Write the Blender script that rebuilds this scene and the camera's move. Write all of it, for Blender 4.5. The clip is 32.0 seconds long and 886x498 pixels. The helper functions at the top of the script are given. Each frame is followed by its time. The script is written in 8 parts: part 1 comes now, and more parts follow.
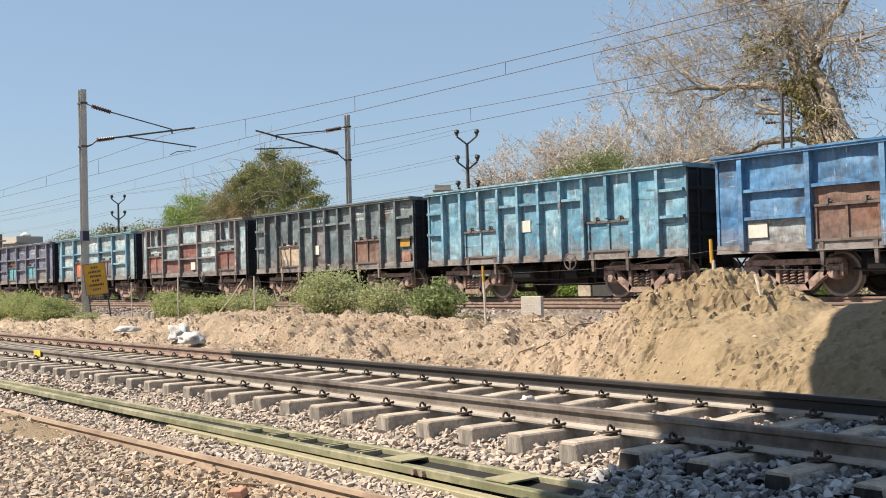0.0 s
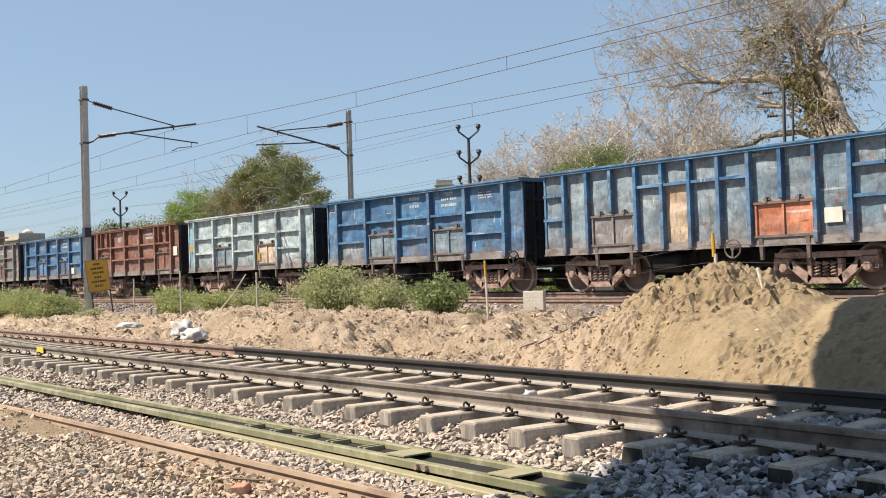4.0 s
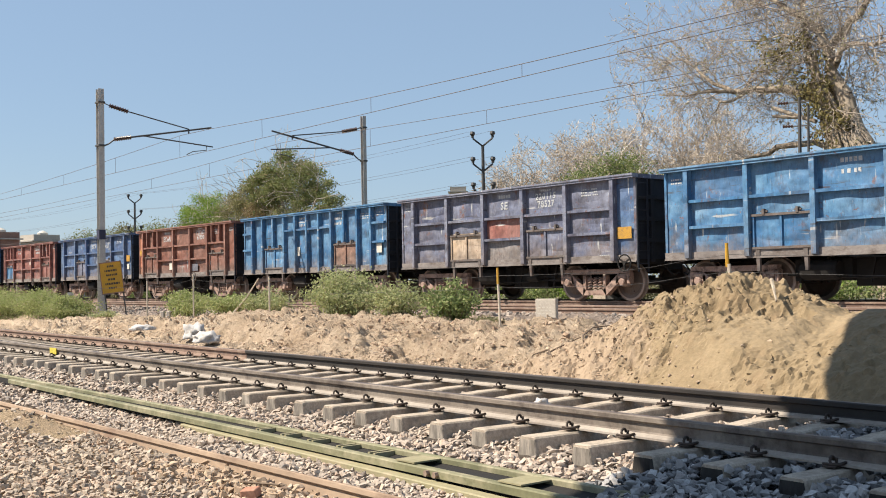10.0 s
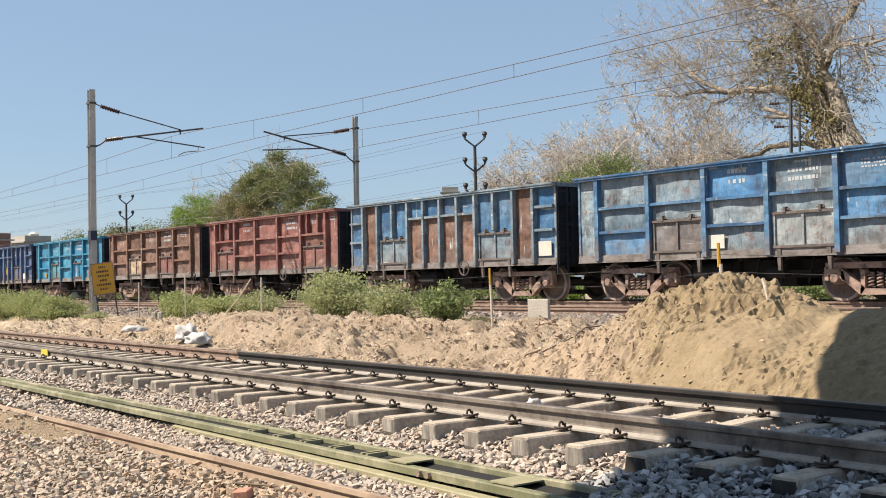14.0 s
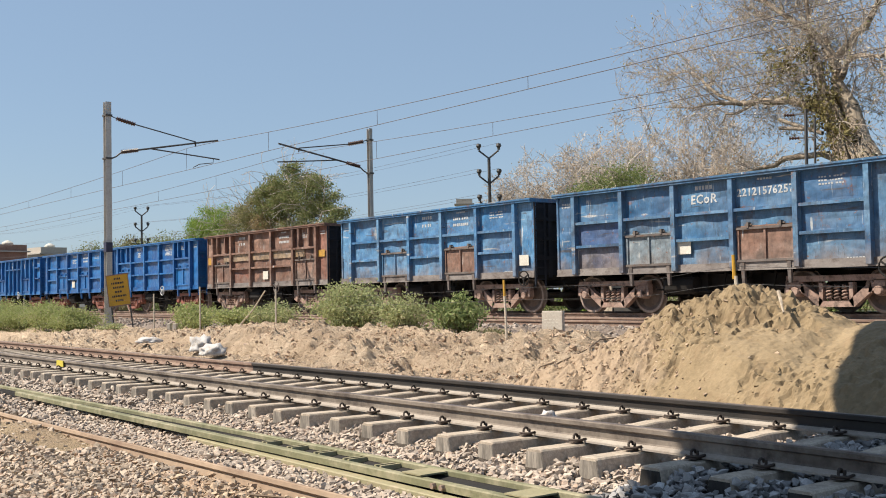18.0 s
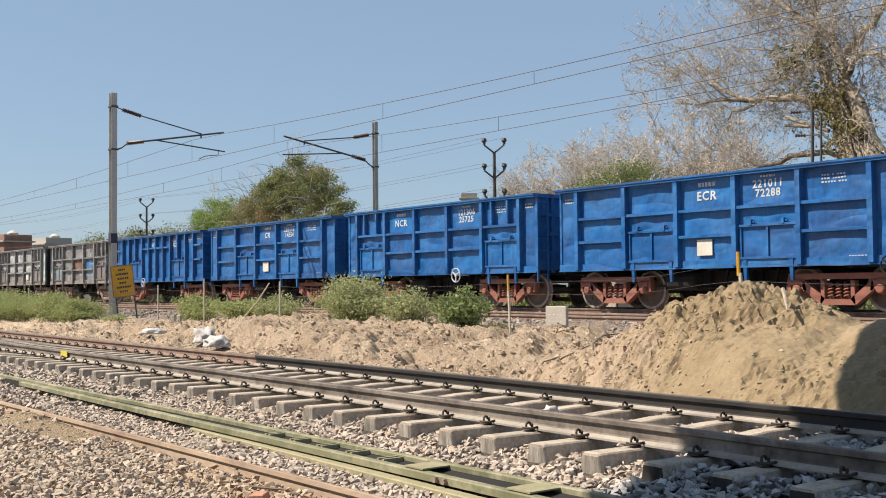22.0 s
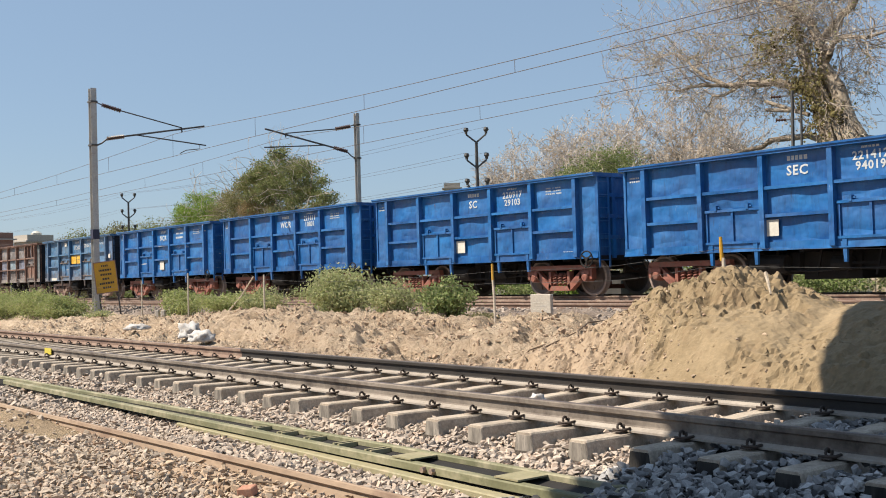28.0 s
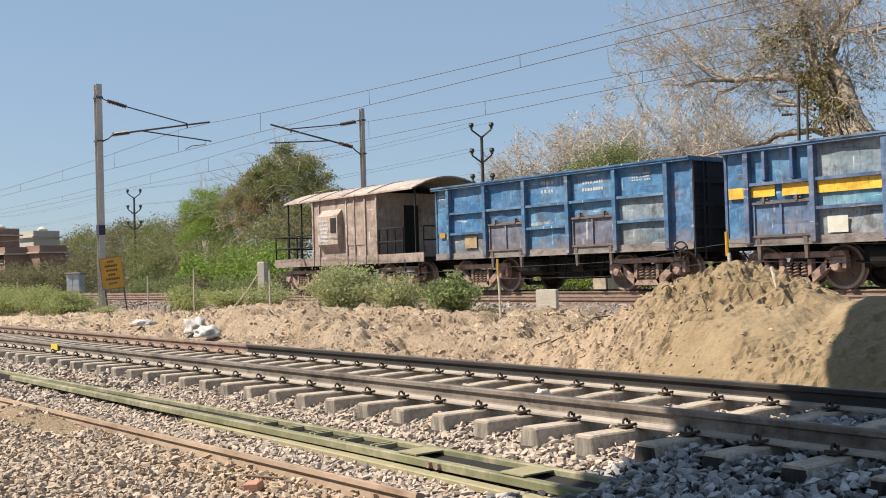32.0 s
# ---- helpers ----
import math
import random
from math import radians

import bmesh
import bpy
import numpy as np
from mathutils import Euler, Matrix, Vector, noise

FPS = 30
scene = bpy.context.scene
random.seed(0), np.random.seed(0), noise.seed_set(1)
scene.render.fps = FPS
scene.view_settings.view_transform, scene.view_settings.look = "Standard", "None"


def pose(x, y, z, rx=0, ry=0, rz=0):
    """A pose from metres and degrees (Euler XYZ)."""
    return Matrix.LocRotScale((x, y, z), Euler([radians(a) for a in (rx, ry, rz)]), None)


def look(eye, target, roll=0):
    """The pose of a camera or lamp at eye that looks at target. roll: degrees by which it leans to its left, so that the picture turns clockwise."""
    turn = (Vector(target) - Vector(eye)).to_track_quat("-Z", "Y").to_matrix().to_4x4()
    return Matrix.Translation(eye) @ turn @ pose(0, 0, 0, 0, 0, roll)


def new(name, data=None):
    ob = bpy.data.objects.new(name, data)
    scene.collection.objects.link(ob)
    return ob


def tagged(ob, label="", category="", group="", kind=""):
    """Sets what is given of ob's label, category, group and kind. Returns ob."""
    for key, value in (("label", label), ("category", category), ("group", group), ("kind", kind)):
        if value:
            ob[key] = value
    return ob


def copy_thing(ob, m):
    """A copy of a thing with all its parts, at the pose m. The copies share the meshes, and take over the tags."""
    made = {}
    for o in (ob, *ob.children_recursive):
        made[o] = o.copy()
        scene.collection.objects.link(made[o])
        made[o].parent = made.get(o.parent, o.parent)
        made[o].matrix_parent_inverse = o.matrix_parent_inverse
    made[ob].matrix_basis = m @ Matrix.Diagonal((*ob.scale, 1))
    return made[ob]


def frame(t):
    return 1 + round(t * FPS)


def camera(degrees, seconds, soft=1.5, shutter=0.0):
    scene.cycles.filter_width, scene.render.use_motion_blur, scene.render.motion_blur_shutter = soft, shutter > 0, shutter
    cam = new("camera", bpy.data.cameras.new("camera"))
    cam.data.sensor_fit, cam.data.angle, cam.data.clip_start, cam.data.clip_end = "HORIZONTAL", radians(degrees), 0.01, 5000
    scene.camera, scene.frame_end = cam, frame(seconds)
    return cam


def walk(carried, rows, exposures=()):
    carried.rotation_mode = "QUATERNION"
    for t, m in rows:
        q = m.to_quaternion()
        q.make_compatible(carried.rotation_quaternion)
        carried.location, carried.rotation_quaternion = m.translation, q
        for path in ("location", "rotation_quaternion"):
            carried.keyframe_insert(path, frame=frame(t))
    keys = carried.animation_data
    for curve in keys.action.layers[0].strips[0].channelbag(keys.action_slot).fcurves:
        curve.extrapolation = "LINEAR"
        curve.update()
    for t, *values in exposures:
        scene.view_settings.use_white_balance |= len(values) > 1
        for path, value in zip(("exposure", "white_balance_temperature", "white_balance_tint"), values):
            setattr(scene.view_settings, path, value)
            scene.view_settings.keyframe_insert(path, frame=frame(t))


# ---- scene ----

# ---- camera: hand-held from one spot beside the near track, turning a little ----
EYE = Vector((0.0, -0.01, 0.61))
cam = camera(44.25, 32.0, soft=1.0)


def aim(yaw, pitch, roll):
    a, b = radians(yaw), radians(pitch)
    ahead = Vector((-math.sin(a) * math.cos(b), math.cos(a) * math.cos(b), math.sin(b)))
    return look(EYE, EYE + 10 * ahead, roll)


walk(cam, [(t, aim(a, b, c)) for t, a, b, c in (
    (0, 51.133, 1.580, -1.551),
    (0.5, 51.074, 1.483, -1.691),
    (1, 50.913, 1.366, -1.821),
    (1.5, 50.944, 1.313, -1.845),
    (2, 50.863, 1.174, -1.837),
    (2.5, 50.830, 1.129, -1.847),
    (3, 50.918, 1.139, -1.863),
    (3.5, 51.100, 1.247, -1.842),
    (5.5, 51.439, 1.361, -1.688),
    (6, 51.421, 1.365, -1.618),
    (6.5, 51.187, 1.315, -1.674),
    (7, 51.136, 1.213, -1.614),
    (7.5, 51.284, 1.246, -1.479),
    (8, 51.473, 1.331, -1.373),
    (8.5, 51.642, 1.469, -1.223),
    (9, 51.854, 1.556, -1.136),
    (9.5, 51.849, 1.638, -1.053),
    (10, 51.912, 1.680, -1.056),
    (10.5, 51.865, 1.718, -1.081),
    (11, 51.654, 1.706, -1.117),
    (11.5, 51.372, 1.589, -1.284),
    (12, 51.225, 1.505, -1.348),
    (12.5, 51.122, 1.453, -1.357),
    (13, 51.065, 1.465, -1.339),
    (13.5, 51.194, 1.585, -1.289),
    (14, 51.504, 1.696, -1.155),
    (14.5, 51.729, 1.844, -1.097),
    (16.5, 52.256, 2.142, -1.027),
    (17, 52.304, 2.202, -1.014),
    (17.5, 52.115, 2.252, -1.100),
    (18, 52.232, 2.327, -1.105),
    (18.5, 52.247, 2.346, -1.100),
    (19, 52.361, 2.406, -1.056),
    (19.5, 52.268, 2.424, -1.110),
    (20, 52.055, 2.450, -0.936),
    (20.5, 52.181, 2.441, -0.628),
    (21, 52.946, 2.420, -0.229),
    (21.5, 52.681, 2.206, -0.314),
    (22, 52.468, 2.024, -0.550),
    (22.5, 52.379, 1.921, -0.623),
    (23, 52.545, 1.848, -0.586),
    (23.5, 52.703, 1.789, -0.658),
    (24, 52.522, 1.782, -0.851),
    (24.5, 52.376, 1.646, -1.139),
    (25, 52.029, 1.549, -1.249),
    (25.5, 51.811, 1.487, -1.252),
    (27.5, 51.702, 1.523, -1.515),
    (28, 51.629, 1.488, -1.593),
    (28.5, 51.575, 1.483, -1.634),
    (29, 51.668, 1.456, -1.617),
    (29.5, 51.549, 1.306, -1.701),
    (30, 51.709, 1.223, -1.714),
    (30.5, 51.811, 1.197, -1.719),
    (31, 51.747, 1.179, -1.687),
    (31.5, 51.730, 1.231, -1.664),
    (32, 51.919, 1.252, -1.664),
)], exposures=[(0, 0.93), (13, 0.93), (17, 0.83), (22, 0.79), (28, 0.81), (32, 0.81)])

# ---- sky and sun ----
SUN_AZ, SUN_EL = radians(218.0), radians(50.0)
world = bpy.data.worlds.new("sky")
scene.world = world
world.use_nodes = True
wn = world.node_tree
sky = wn.nodes.new("ShaderNodeTexSky")
sky.sky_type, sky.sun_disc = "NISHITA", False
sky.sun_elevation, sky.sun_rotation = SUN_EL, SUN_AZ
sky.altitude, sky.air_density, sky.dust_density, sky.ozone_density = 100, 1.0, 0.55, 2.4
wn.nodes["Background"].inputs[1].default_value = 0.075
# thin even haze over the whole sky
haze = wn.nodes.new("ShaderNodeMix")
haze.data_type = "RGBA"
haze.inputs[0].default_value = 0.62
haze.inputs[7].default_value = (2.46, 3.40, 4.62, 1)
wn.links.new(sky.outputs[0], haze.inputs[6])
wn.links.new(haze.outputs[2], wn.nodes["Background"].inputs[0])
sun = new("sun", bpy.data.lights.new("sun", "SUN"))
sun.data.energy, sun.data.angle, sun.data.color = 5.0, radians(0.53), (1.0, 0.90, 0.76)
TO_SUN = Vector((math.sin(SUN_AZ) * math.cos(SUN_EL), math.cos(SUN_AZ) * math.cos(SUN_EL), math.sin(SUN_EL)))
sun.matrix_world = look((0, 0, 40), Vector((0, 0, 40)) - TO_SUN)

# ---- materials ----
BASE_SCALE = 0.85  # scales base colours down to balance the exposure and deepen shade


def scaled(c):
    return [x * BASE_SCALE for x in c]


def nodes_of(name):
    m = bpy.data.materials.new(name)
    m.use_nodes = True
    nt = m.node_tree
    return m, nt, nt.nodes["Principled BSDF"]


def add(nt, kind, **kw):
    n = nt.nodes.new(kind)
    for k, v in kw.items():
        if k in n.inputs:
            n.inputs[k].default_value = v
    return n


def noise_of(nt, vec, scale, detail=4, rough=0.55):
    n = add(nt, "ShaderNodeTexNoise", Scale=scale, Detail=detail, Roughness=rough)
    nt.links.new(vec, n.inputs["Vector"])
    return n.outputs["Fac"]


def ramp(nt, fac, a, b, lo=0.0, hi=1.0):
    n = nt.nodes.new("ShaderNodeMapRange")
    n.inputs["From Min"].default_value, n.inputs["From Max"].default_value = a, b
    n.inputs["To Min"].default_value, n.inputs["To Max"].default_value = lo, hi
    nt.links.new(fac, n.inputs["Value"])
    return n.outputs["Result"]


def blend(nt, fac, c1, c2, mode="MIX"):
    n = nt.nodes.new("ShaderNodeMix")
    n.data_type, n.blend_type = "RGBA", mode
    for sock, v in ((n.inputs[0], fac), (n.inputs[6], c1), (n.inputs[7], c2)):
        if isinstance(v, bpy.types.NodeSocket):
            nt.links.new(v, sock)
        elif isinstance(v, (int, float)):
            sock.default_value = v
        else:
            sock.default_value = (*v, 1)
    return n.outputs[2]


def maths(nt, op, a, b=0.0):
    n = nt.nodes.new("ShaderNodeMath")
    n.operation = op
    for sock, v in ((n.inputs[0], a), (n.inputs[1], b)):
        if isinstance(v, bpy.types.NodeSocket):
            nt.links.new(v, sock)
        else:
            sock.default_value = v
    return n.outputs[0]


def coords(nt, stretch=(1, 1, 1), vary=0.0):
    """Object coordinates, stretched, shifted at random from object to object."""
    tc = nt.nodes.new("ShaderNodeTexCoord")
    mp = nt.nodes.new("ShaderNodeMapping")
    mp.inputs["Scale"].default_value = stretch
    nt.links.new(tc.outputs["Object"], mp.inputs["Vector"])
    if vary:
        oi = nt.nodes.new("ShaderNodeObjectInfo")
        v = nt.nodes.new("ShaderNodeVectorMath")
        v.operation = "SCALE"
        v.inputs[0].default_value = (vary, vary * 0.7, vary * 0.4)
        nt.links.new(oi.outputs["Random"], v.inputs["Scale"])
        nt.links.new(v.outputs[0], mp.inputs["Location"])
    return mp.outputs["Vector"]


def bumped(nt, bs, height, strength, distance=0.02, prior=None):
    b = add(nt, "ShaderNodeBump", Strength=strength, Distance=distance)
    nt.links.new(height, b.inputs["Height"])
    if prior:
        nt.links.new(prior, b.inputs["Normal"])
    nt.links.new(b.outputs[0], bs.inputs["Normal"])
    return b.outputs[0]


def surf(name, c1, c2, scale=3.0, fine=40.0, rough=0.8, metal=0.0, bump=0.3, dist=0.01, dirt=None, dirt_amt=0.5, vary=0.0, stretch=(1, 1, 1), contrast=0.25):
    m, nt, bs = nodes_of(name)
    c1, c2, dirt = scaled(c1), scaled(c2), dirt and scaled(dirt)
    v = coords(nt, stretch, vary)
    big, small = noise_of(nt, v, scale), noise_of(nt, v, fine, 5, 0.65)
    col = blend(nt, ramp(nt, big, 0.32, 0.68), c1, c2)
    col = blend(nt, 1.0, col, blend(nt, ramp(nt, small, 0.25, 0.75), (1 - contrast,) * 3, (1 + contrast * 0.4,) * 3), "MULTIPLY")
    if dirt:
        patch = noise_of(nt, v, scale * 2.3, 6, 0.7)
        col = blend(nt, ramp(nt, patch, 0.62 - 0.3 * dirt_amt, 0.78 - 0.2 * dirt_amt), col, dirt)
    nt.links.new(col, bs.inputs["Base Color"])
    bs.inputs["Roughness"].default_value, bs.inputs["Metallic"].default_value = rough, metal
    bumped(nt, bs, small, bump, dist)
    return m


def paint(name, col, faded, rust=0.35, chalk=0.25, rough=0.5, rustcol=(0.12, 0.05, 0.028)):
    """Old wagon paint: faded patches, vertical streaks, rust breaking through, chalky scrapes, dented sheet."""
    m, nt, bs = nodes_of("paint_" + name)
    col, faded = [x * 1.56 for x in col], [x * 1.82 for x in faded]
    if rust > 0.25:
        mean = sum(col) / 3
        col, faded = [0.92 * x + 0.08 * mean for x in col], [0.86 * x + 0.14 * sum(faded) / 3 for x in faded]
    flat, tall = coords(nt, (1, 1, 1), 40), coords(nt, (1, 1, 0.16), 40)
    oi = nt.nodes.new("ShaderNodeObjectInfo")
    fade = maths(nt, "ADD", noise_of(nt, flat, 1.3, 5, 0.6), ramp(nt, oi.outputs["Random"], 0, 1, -0.12, 0.12))
    c = blend(nt, ramp(nt, fade, 0.36, 0.72), col, faded)
    streak = noise_of(nt, tall, 7.0, 5, 0.7)
    c = blend(nt, ramp(nt, streak, 0.52, 0.80, 0, 0.6), c, [x * 0.35 for x in col])
    if chalk:
        scrape = noise_of(nt, coords(nt, (1, 1, 0.35), 60), 11, 6, 0.75)
        c = blend(nt, ramp(nt, scrape, 0.67 - 0.14 * chalk, 0.80 - 0.12 * chalk, 0, 0.75), c, (0.42, 0.44, 0.45))
    if chalk > 0.15:
        for turn, shift in ((38, 3.0), (-55, 11.0)):
            mp = nt.nodes.new("ShaderNodeMapping")
            mp.inputs["Rotation"].default_value = (0, math.radians(turn), 0)
            mp.inputs["Scale"].default_value = (0.22, 1, 2.4)
            mp.inputs["Location"].default_value = (shift, 0, shift)
            nt.links.new(flat, mp.inputs["Vector"])
            long = noise_of(nt, mp.outputs["Vector"], 3.2, 3, 0.55)
            c = blend(nt, ramp(nt, long, 0.665, 0.71, 0, 0.75), c, (0.50, 0.50, 0.48) if turn > 0 else (0.055, 0.05, 0.05))
    rn = maths(nt, "MULTIPLY", noise_of(nt, flat, 2.1, 8, 0.72), ramp(nt, streak, 0.2, 0.8, 0.85, 1.15))
    rmask = ramp(nt, rn, 0.70 - 0.28 * rust, 0.80 - 0.24 * rust)
    c = blend(nt, rmask, c, blend(nt, ramp(nt, noise_of(nt, flat, 30, 4), 0.3, 0.7), rustcol, [x * 1.9 for x in rustcol]))
    dust = noise_of(nt, flat, 0.8, 4)
    c = blend(nt, ramp(nt, dust, 0.36, 0.72, 0.0, 0.10 + 0.65 * rust), c, (0.17, 0.145, 0.13))
    if rust > 0.2:
        # soot and spilt load in blotches, run-down white drips, blistered edges
        blot = noise_of(nt, coords(nt, (1, 1, 0.7), 80), 1.9, 7, 0.68)
        c = blend(nt, ramp(nt, blot, 0.54, 0.66, 0, 0.35 + 0.7 * rust), c, (0.058, 0.047, 0.043))
        drip = noise_of(nt, coords(nt, (1, 1, 0.06), 70), 10.0, 2, 0.5)
        where = ramp(nt, noise_of(nt, coords(nt, (1, 1, 0.8), 50), 2.4, 3), 0.52, 0.62)
        c = blend(nt, maths(nt, "MULTIPLY", ramp(nt, drip, 0.64, 0.69, 0, 0.8), where), c, (0.52, 0.53, 0.52))
        blister = noise_of(nt, flat, 8.5, 6, 0.7)
        c = blend(nt, ramp(nt, blister, 0.63, 0.67, 0, 0.8), c, [x * 1.5 for x in rustcol])
    if rust > 0.25:
        # ballast dust thrown up along the foot of the sides
        tc = nt.nodes.new("ShaderNodeTexCoord")
        sep = nt.nodes.new("ShaderNodeSeparateXYZ")
        nt.links.new(tc.outputs["Object"], sep.inputs[0])
        rise = maths(nt, "ADD", sep.outputs["Z"], ramp(nt, noise_of(nt, flat, 1.7, 5, 0.65), 0.3, 0.7, -0.45, 0.45))
        c = blend(nt, ramp(nt, rise, 1.6, 1.0, 0, 0.6), c, (0.20, 0.16, 0.138))
    mottle = noise_of(nt, flat, 5.0, 6, 0.72)
    c = blend(nt, 1.0, c, blend(nt, ramp(nt, mottle, 0.32, 0.68), (1 - 0.75 * rust,) * 3, (1 + 0.5 * rust,) * 3), "MULTIPLY")
    grime = noise_of(nt, tall, 19.0, 6, 0.75)
    c = blend(nt, ramp(nt, grime, 0.55, 0.72, 0, 0.40 + rust), c, (0.03, 0.027, 0.026))
    nt.links.new(c, bs.inputs["Base Color"])
    nt.links.new(ramp(nt, rmask, 0, 1, rough, 0.85), bs.inputs["Roughness"])
    bs.inputs["Specular IOR Level"].default_value = 0.35
    dents = noise_of(nt, flat, 2.2, 2, 0.45)
    mp = nt.nodes.new("ShaderNodeMapping")
    mp.inputs["Rotation"].default_value, mp.inputs["Scale"].default_value = (0, 0.7, 0), (0.6, 1, 1.9)
    nt.links.new(flat, mp.inputs["Vector"])
    crease = maths(nt, "ABSOLUTE", ramp(nt, noise_of(nt, mp.outputs["Vector"], 0.85, 1, 0.4), 0.0, 1.0, -1.0, 1.0))
    n0 = bumped(nt, bs, crease, 0.35, 0.16)
    n1 = bumped(nt, bs, dents, 0.6, 0.12, n0)
    bumped(nt, bs, noise_of(nt, flat, 45, 3), 0.12, 0.006, n1)
    return m


PAINTS = {
    "royal": paint("royal", (0.0042, 0.052, 0.168), (0.010, 0.080, 0.215), 0.10, 0.14, 0.38),
    "royal_pale": paint("royal_pale", (0.005, 0.058, 0.18), (0.012, 0.088, 0.23), 0.12, 0.16, 0.38),
    "aqua": paint("aqua", (0.05, 0.16, 0.235), (0.12, 0.235, 0.29), 0.34, 0.4),
    "sky": paint("sky", (0.015, 0.096, 0.220), (0.055, 0.152, 0.265), 0.32, 0.5),
    "azure": paint("azure", (0.014, 0.090, 0.205), (0.05, 0.14, 0.24), 0.30, 0.45),
    "mid": paint("mid", (0.013, 0.074, 0.168), (0.042, 0.118, 0.205), 0.34, 0.38),
    "steel": paint("steel", (0.075, 0.125, 0.165), (0.15, 0.19, 0.215), 0.42, 0.45),
    "pale": paint("pale", (0.16, 0.235, 0.26), (0.28, 0.32, 0.32), 0.40, 0.5),
    "plum": paint("plum", (0.058, 0.067, 0.112), (0.115, 0.128, 0.175), 0.40, 0.45),
    "indigo": paint("indigo", (0.022, 0.060, 0.150), (0.060, 0.11, 0.19), 0.34, 0.4),
    "ash": paint("ash", (0.095, 0.088, 0.090), (0.155, 0.145, 0.145), 0.44, 0.35),
    "char": paint("char", (0.085, 0.090, 0.094), (0.165, 0.17, 0.17), 0.46, 0.45),
    "chalky": paint("chalky", (0.17, 0.19, 0.195), (0.28, 0.31, 0.315), 0.42, 0.4),
    "rust": paint("rust", (0.112, 0.040, 0.026), (0.165, 0.070, 0.047), 0.38, 0.12, 0.62),
    "maroon": paint("maroon", (0.125, 0.037, 0.03), (0.185, 0.075, 0.06), 0.34, 0.2, 0.55),
    "brown": paint("brown", (0.095, 0.045, 0.03), (0.165, 0.088, 0.06), 0.5, 0.15, 0.65),
    "cyan": paint("cyan", (0.008, 0.118, 0.215), (0.035, 0.175, 0.255), 0.24, 0.35),
    "teal": paint("teal", (0.025, 0.16, 0.20), (0.08, 0.23, 0.26), 0.3, 0.35),
    "orange": paint("orange", (0.30, 0.08, 0.03), (0.36, 0.14, 0.07), 0.4, 0.2),
    "yellow": paint("yellow", (0.43, 0.235, 0.012), (0.42, 0.26, 0.03), 0.16, 0.2),
    "ochre": paint("ochre", (0.25, 0.14, 0.03), (0.28, 0.18, 0.07), 0.5, 0.2),
    "straw": paint("straw", (0.36, 0.215, 0.03), (0.35, 0.24, 0.08), 0.36, 0.3),
    "slate": paint("slate", (0.055, 0.08, 0.09), (0.11, 0.14, 0.145), 0.44, 0.5),
    "tan": paint("tan", (0.28, 0.20, 0.13), (0.36, 0.28, 0.20), 0.4, 0.1),
    "van": paint("van", (0.20, 0.15, 0.125), (0.27, 0.215, 0.18), 0.30, 0.3, 0.7),
}
RED_OXIDE = surf("red_oxide_bogie", (0.27, 0.085, 0.055), (0.34, 0.135, 0.095), 2.5, 25, 0.7, dirt=(0.16, 0.11, 0.08), dirt_amt=0.3, vary=20)
DUSTY_IRON = surf("dusty_cast_iron", (0.31, 0.20, 0.155), (0.46, 0.32, 0.26), 2.5, 25, 0.85, dirt=(0.05, 0.036, 0.03), dirt_amt=0.45, vary=20)
# near-black wagon ends: the shade on them is put into the colour
SHADED_END = surf("shaded_wagon_end", (0.012, 0.017, 0.028), (0.028, 0.034, 0.048), 2.0, 20, 0.85, dirt=(0.03, 0.027, 0.026), dirt_amt=0.25, vary=20)
# deep black that holds the shade under the wagon floors in its colour
UNDER_BLACK = surf("shade_black_underframe", (0.007, 0.006, 0.006), (0.016, 0.013, 0.011), 3, 25, 0.9, vary=20)
WHEEL_STEEL = surf("worn_wheel_steel", (0.46, 0.36, 0.30), (0.30, 0.22, 0.18), 3, 20, 0.6, 0.15, vary=20)
WHITE_MARK = surf("white_stencil_paint", (0.62, 0.64, 0.64), (0.50, 0.53, 0.55), 5, 60, 0.6, bump=0.05, vary=9)
FADED_MARK = surf("worn_stencil_paint", (0.60, 0.62, 0.63), (0.42, 0.44, 0.46), 6, 45, 0.7, bump=0.05, dirt=(0.14, 0.135, 0.135), dirt_amt=0.35, vary=9)
PAPER = surf("weathered_card", (0.72, 0.70, 0.62), (0.62, 0.58, 0.50), 5, 40, 0.8, bump=0.05, vary=9)
YELLOW_PLATE = surf("yellow_plate", (0.56, 0.30, 0.03), (0.48, 0.27, 0.05), 6, 40, 0.6, bump=0.05, dirt=(0.16, 0.10, 0.06), dirt_amt=0.4, vary=9)
DUSTY_SILL = surf("dust_greyed_sill", (0.20, 0.175, 0.165), (0.32, 0.285, 0.265), 2.2, 25, 0.85, dirt=(0.10, 0.075, 0.062), dirt_amt=0.45, vary=20, stretch=(0.5, 1, 1))
GRIMY_IRON = surf("grimy_door_iron", (0.10, 0.085, 0.08), (0.19, 0.16, 0.145), 3, 25, 0.8, dirt=(0.13, 0.065, 0.04), dirt_amt=0.35, vary=20)
DARK_MARK = surf("dark_lettering", (0.05, 0.04, 0.035), (0.07, 0.06, 0.05), 6, 40, 0.7, bump=0.05)


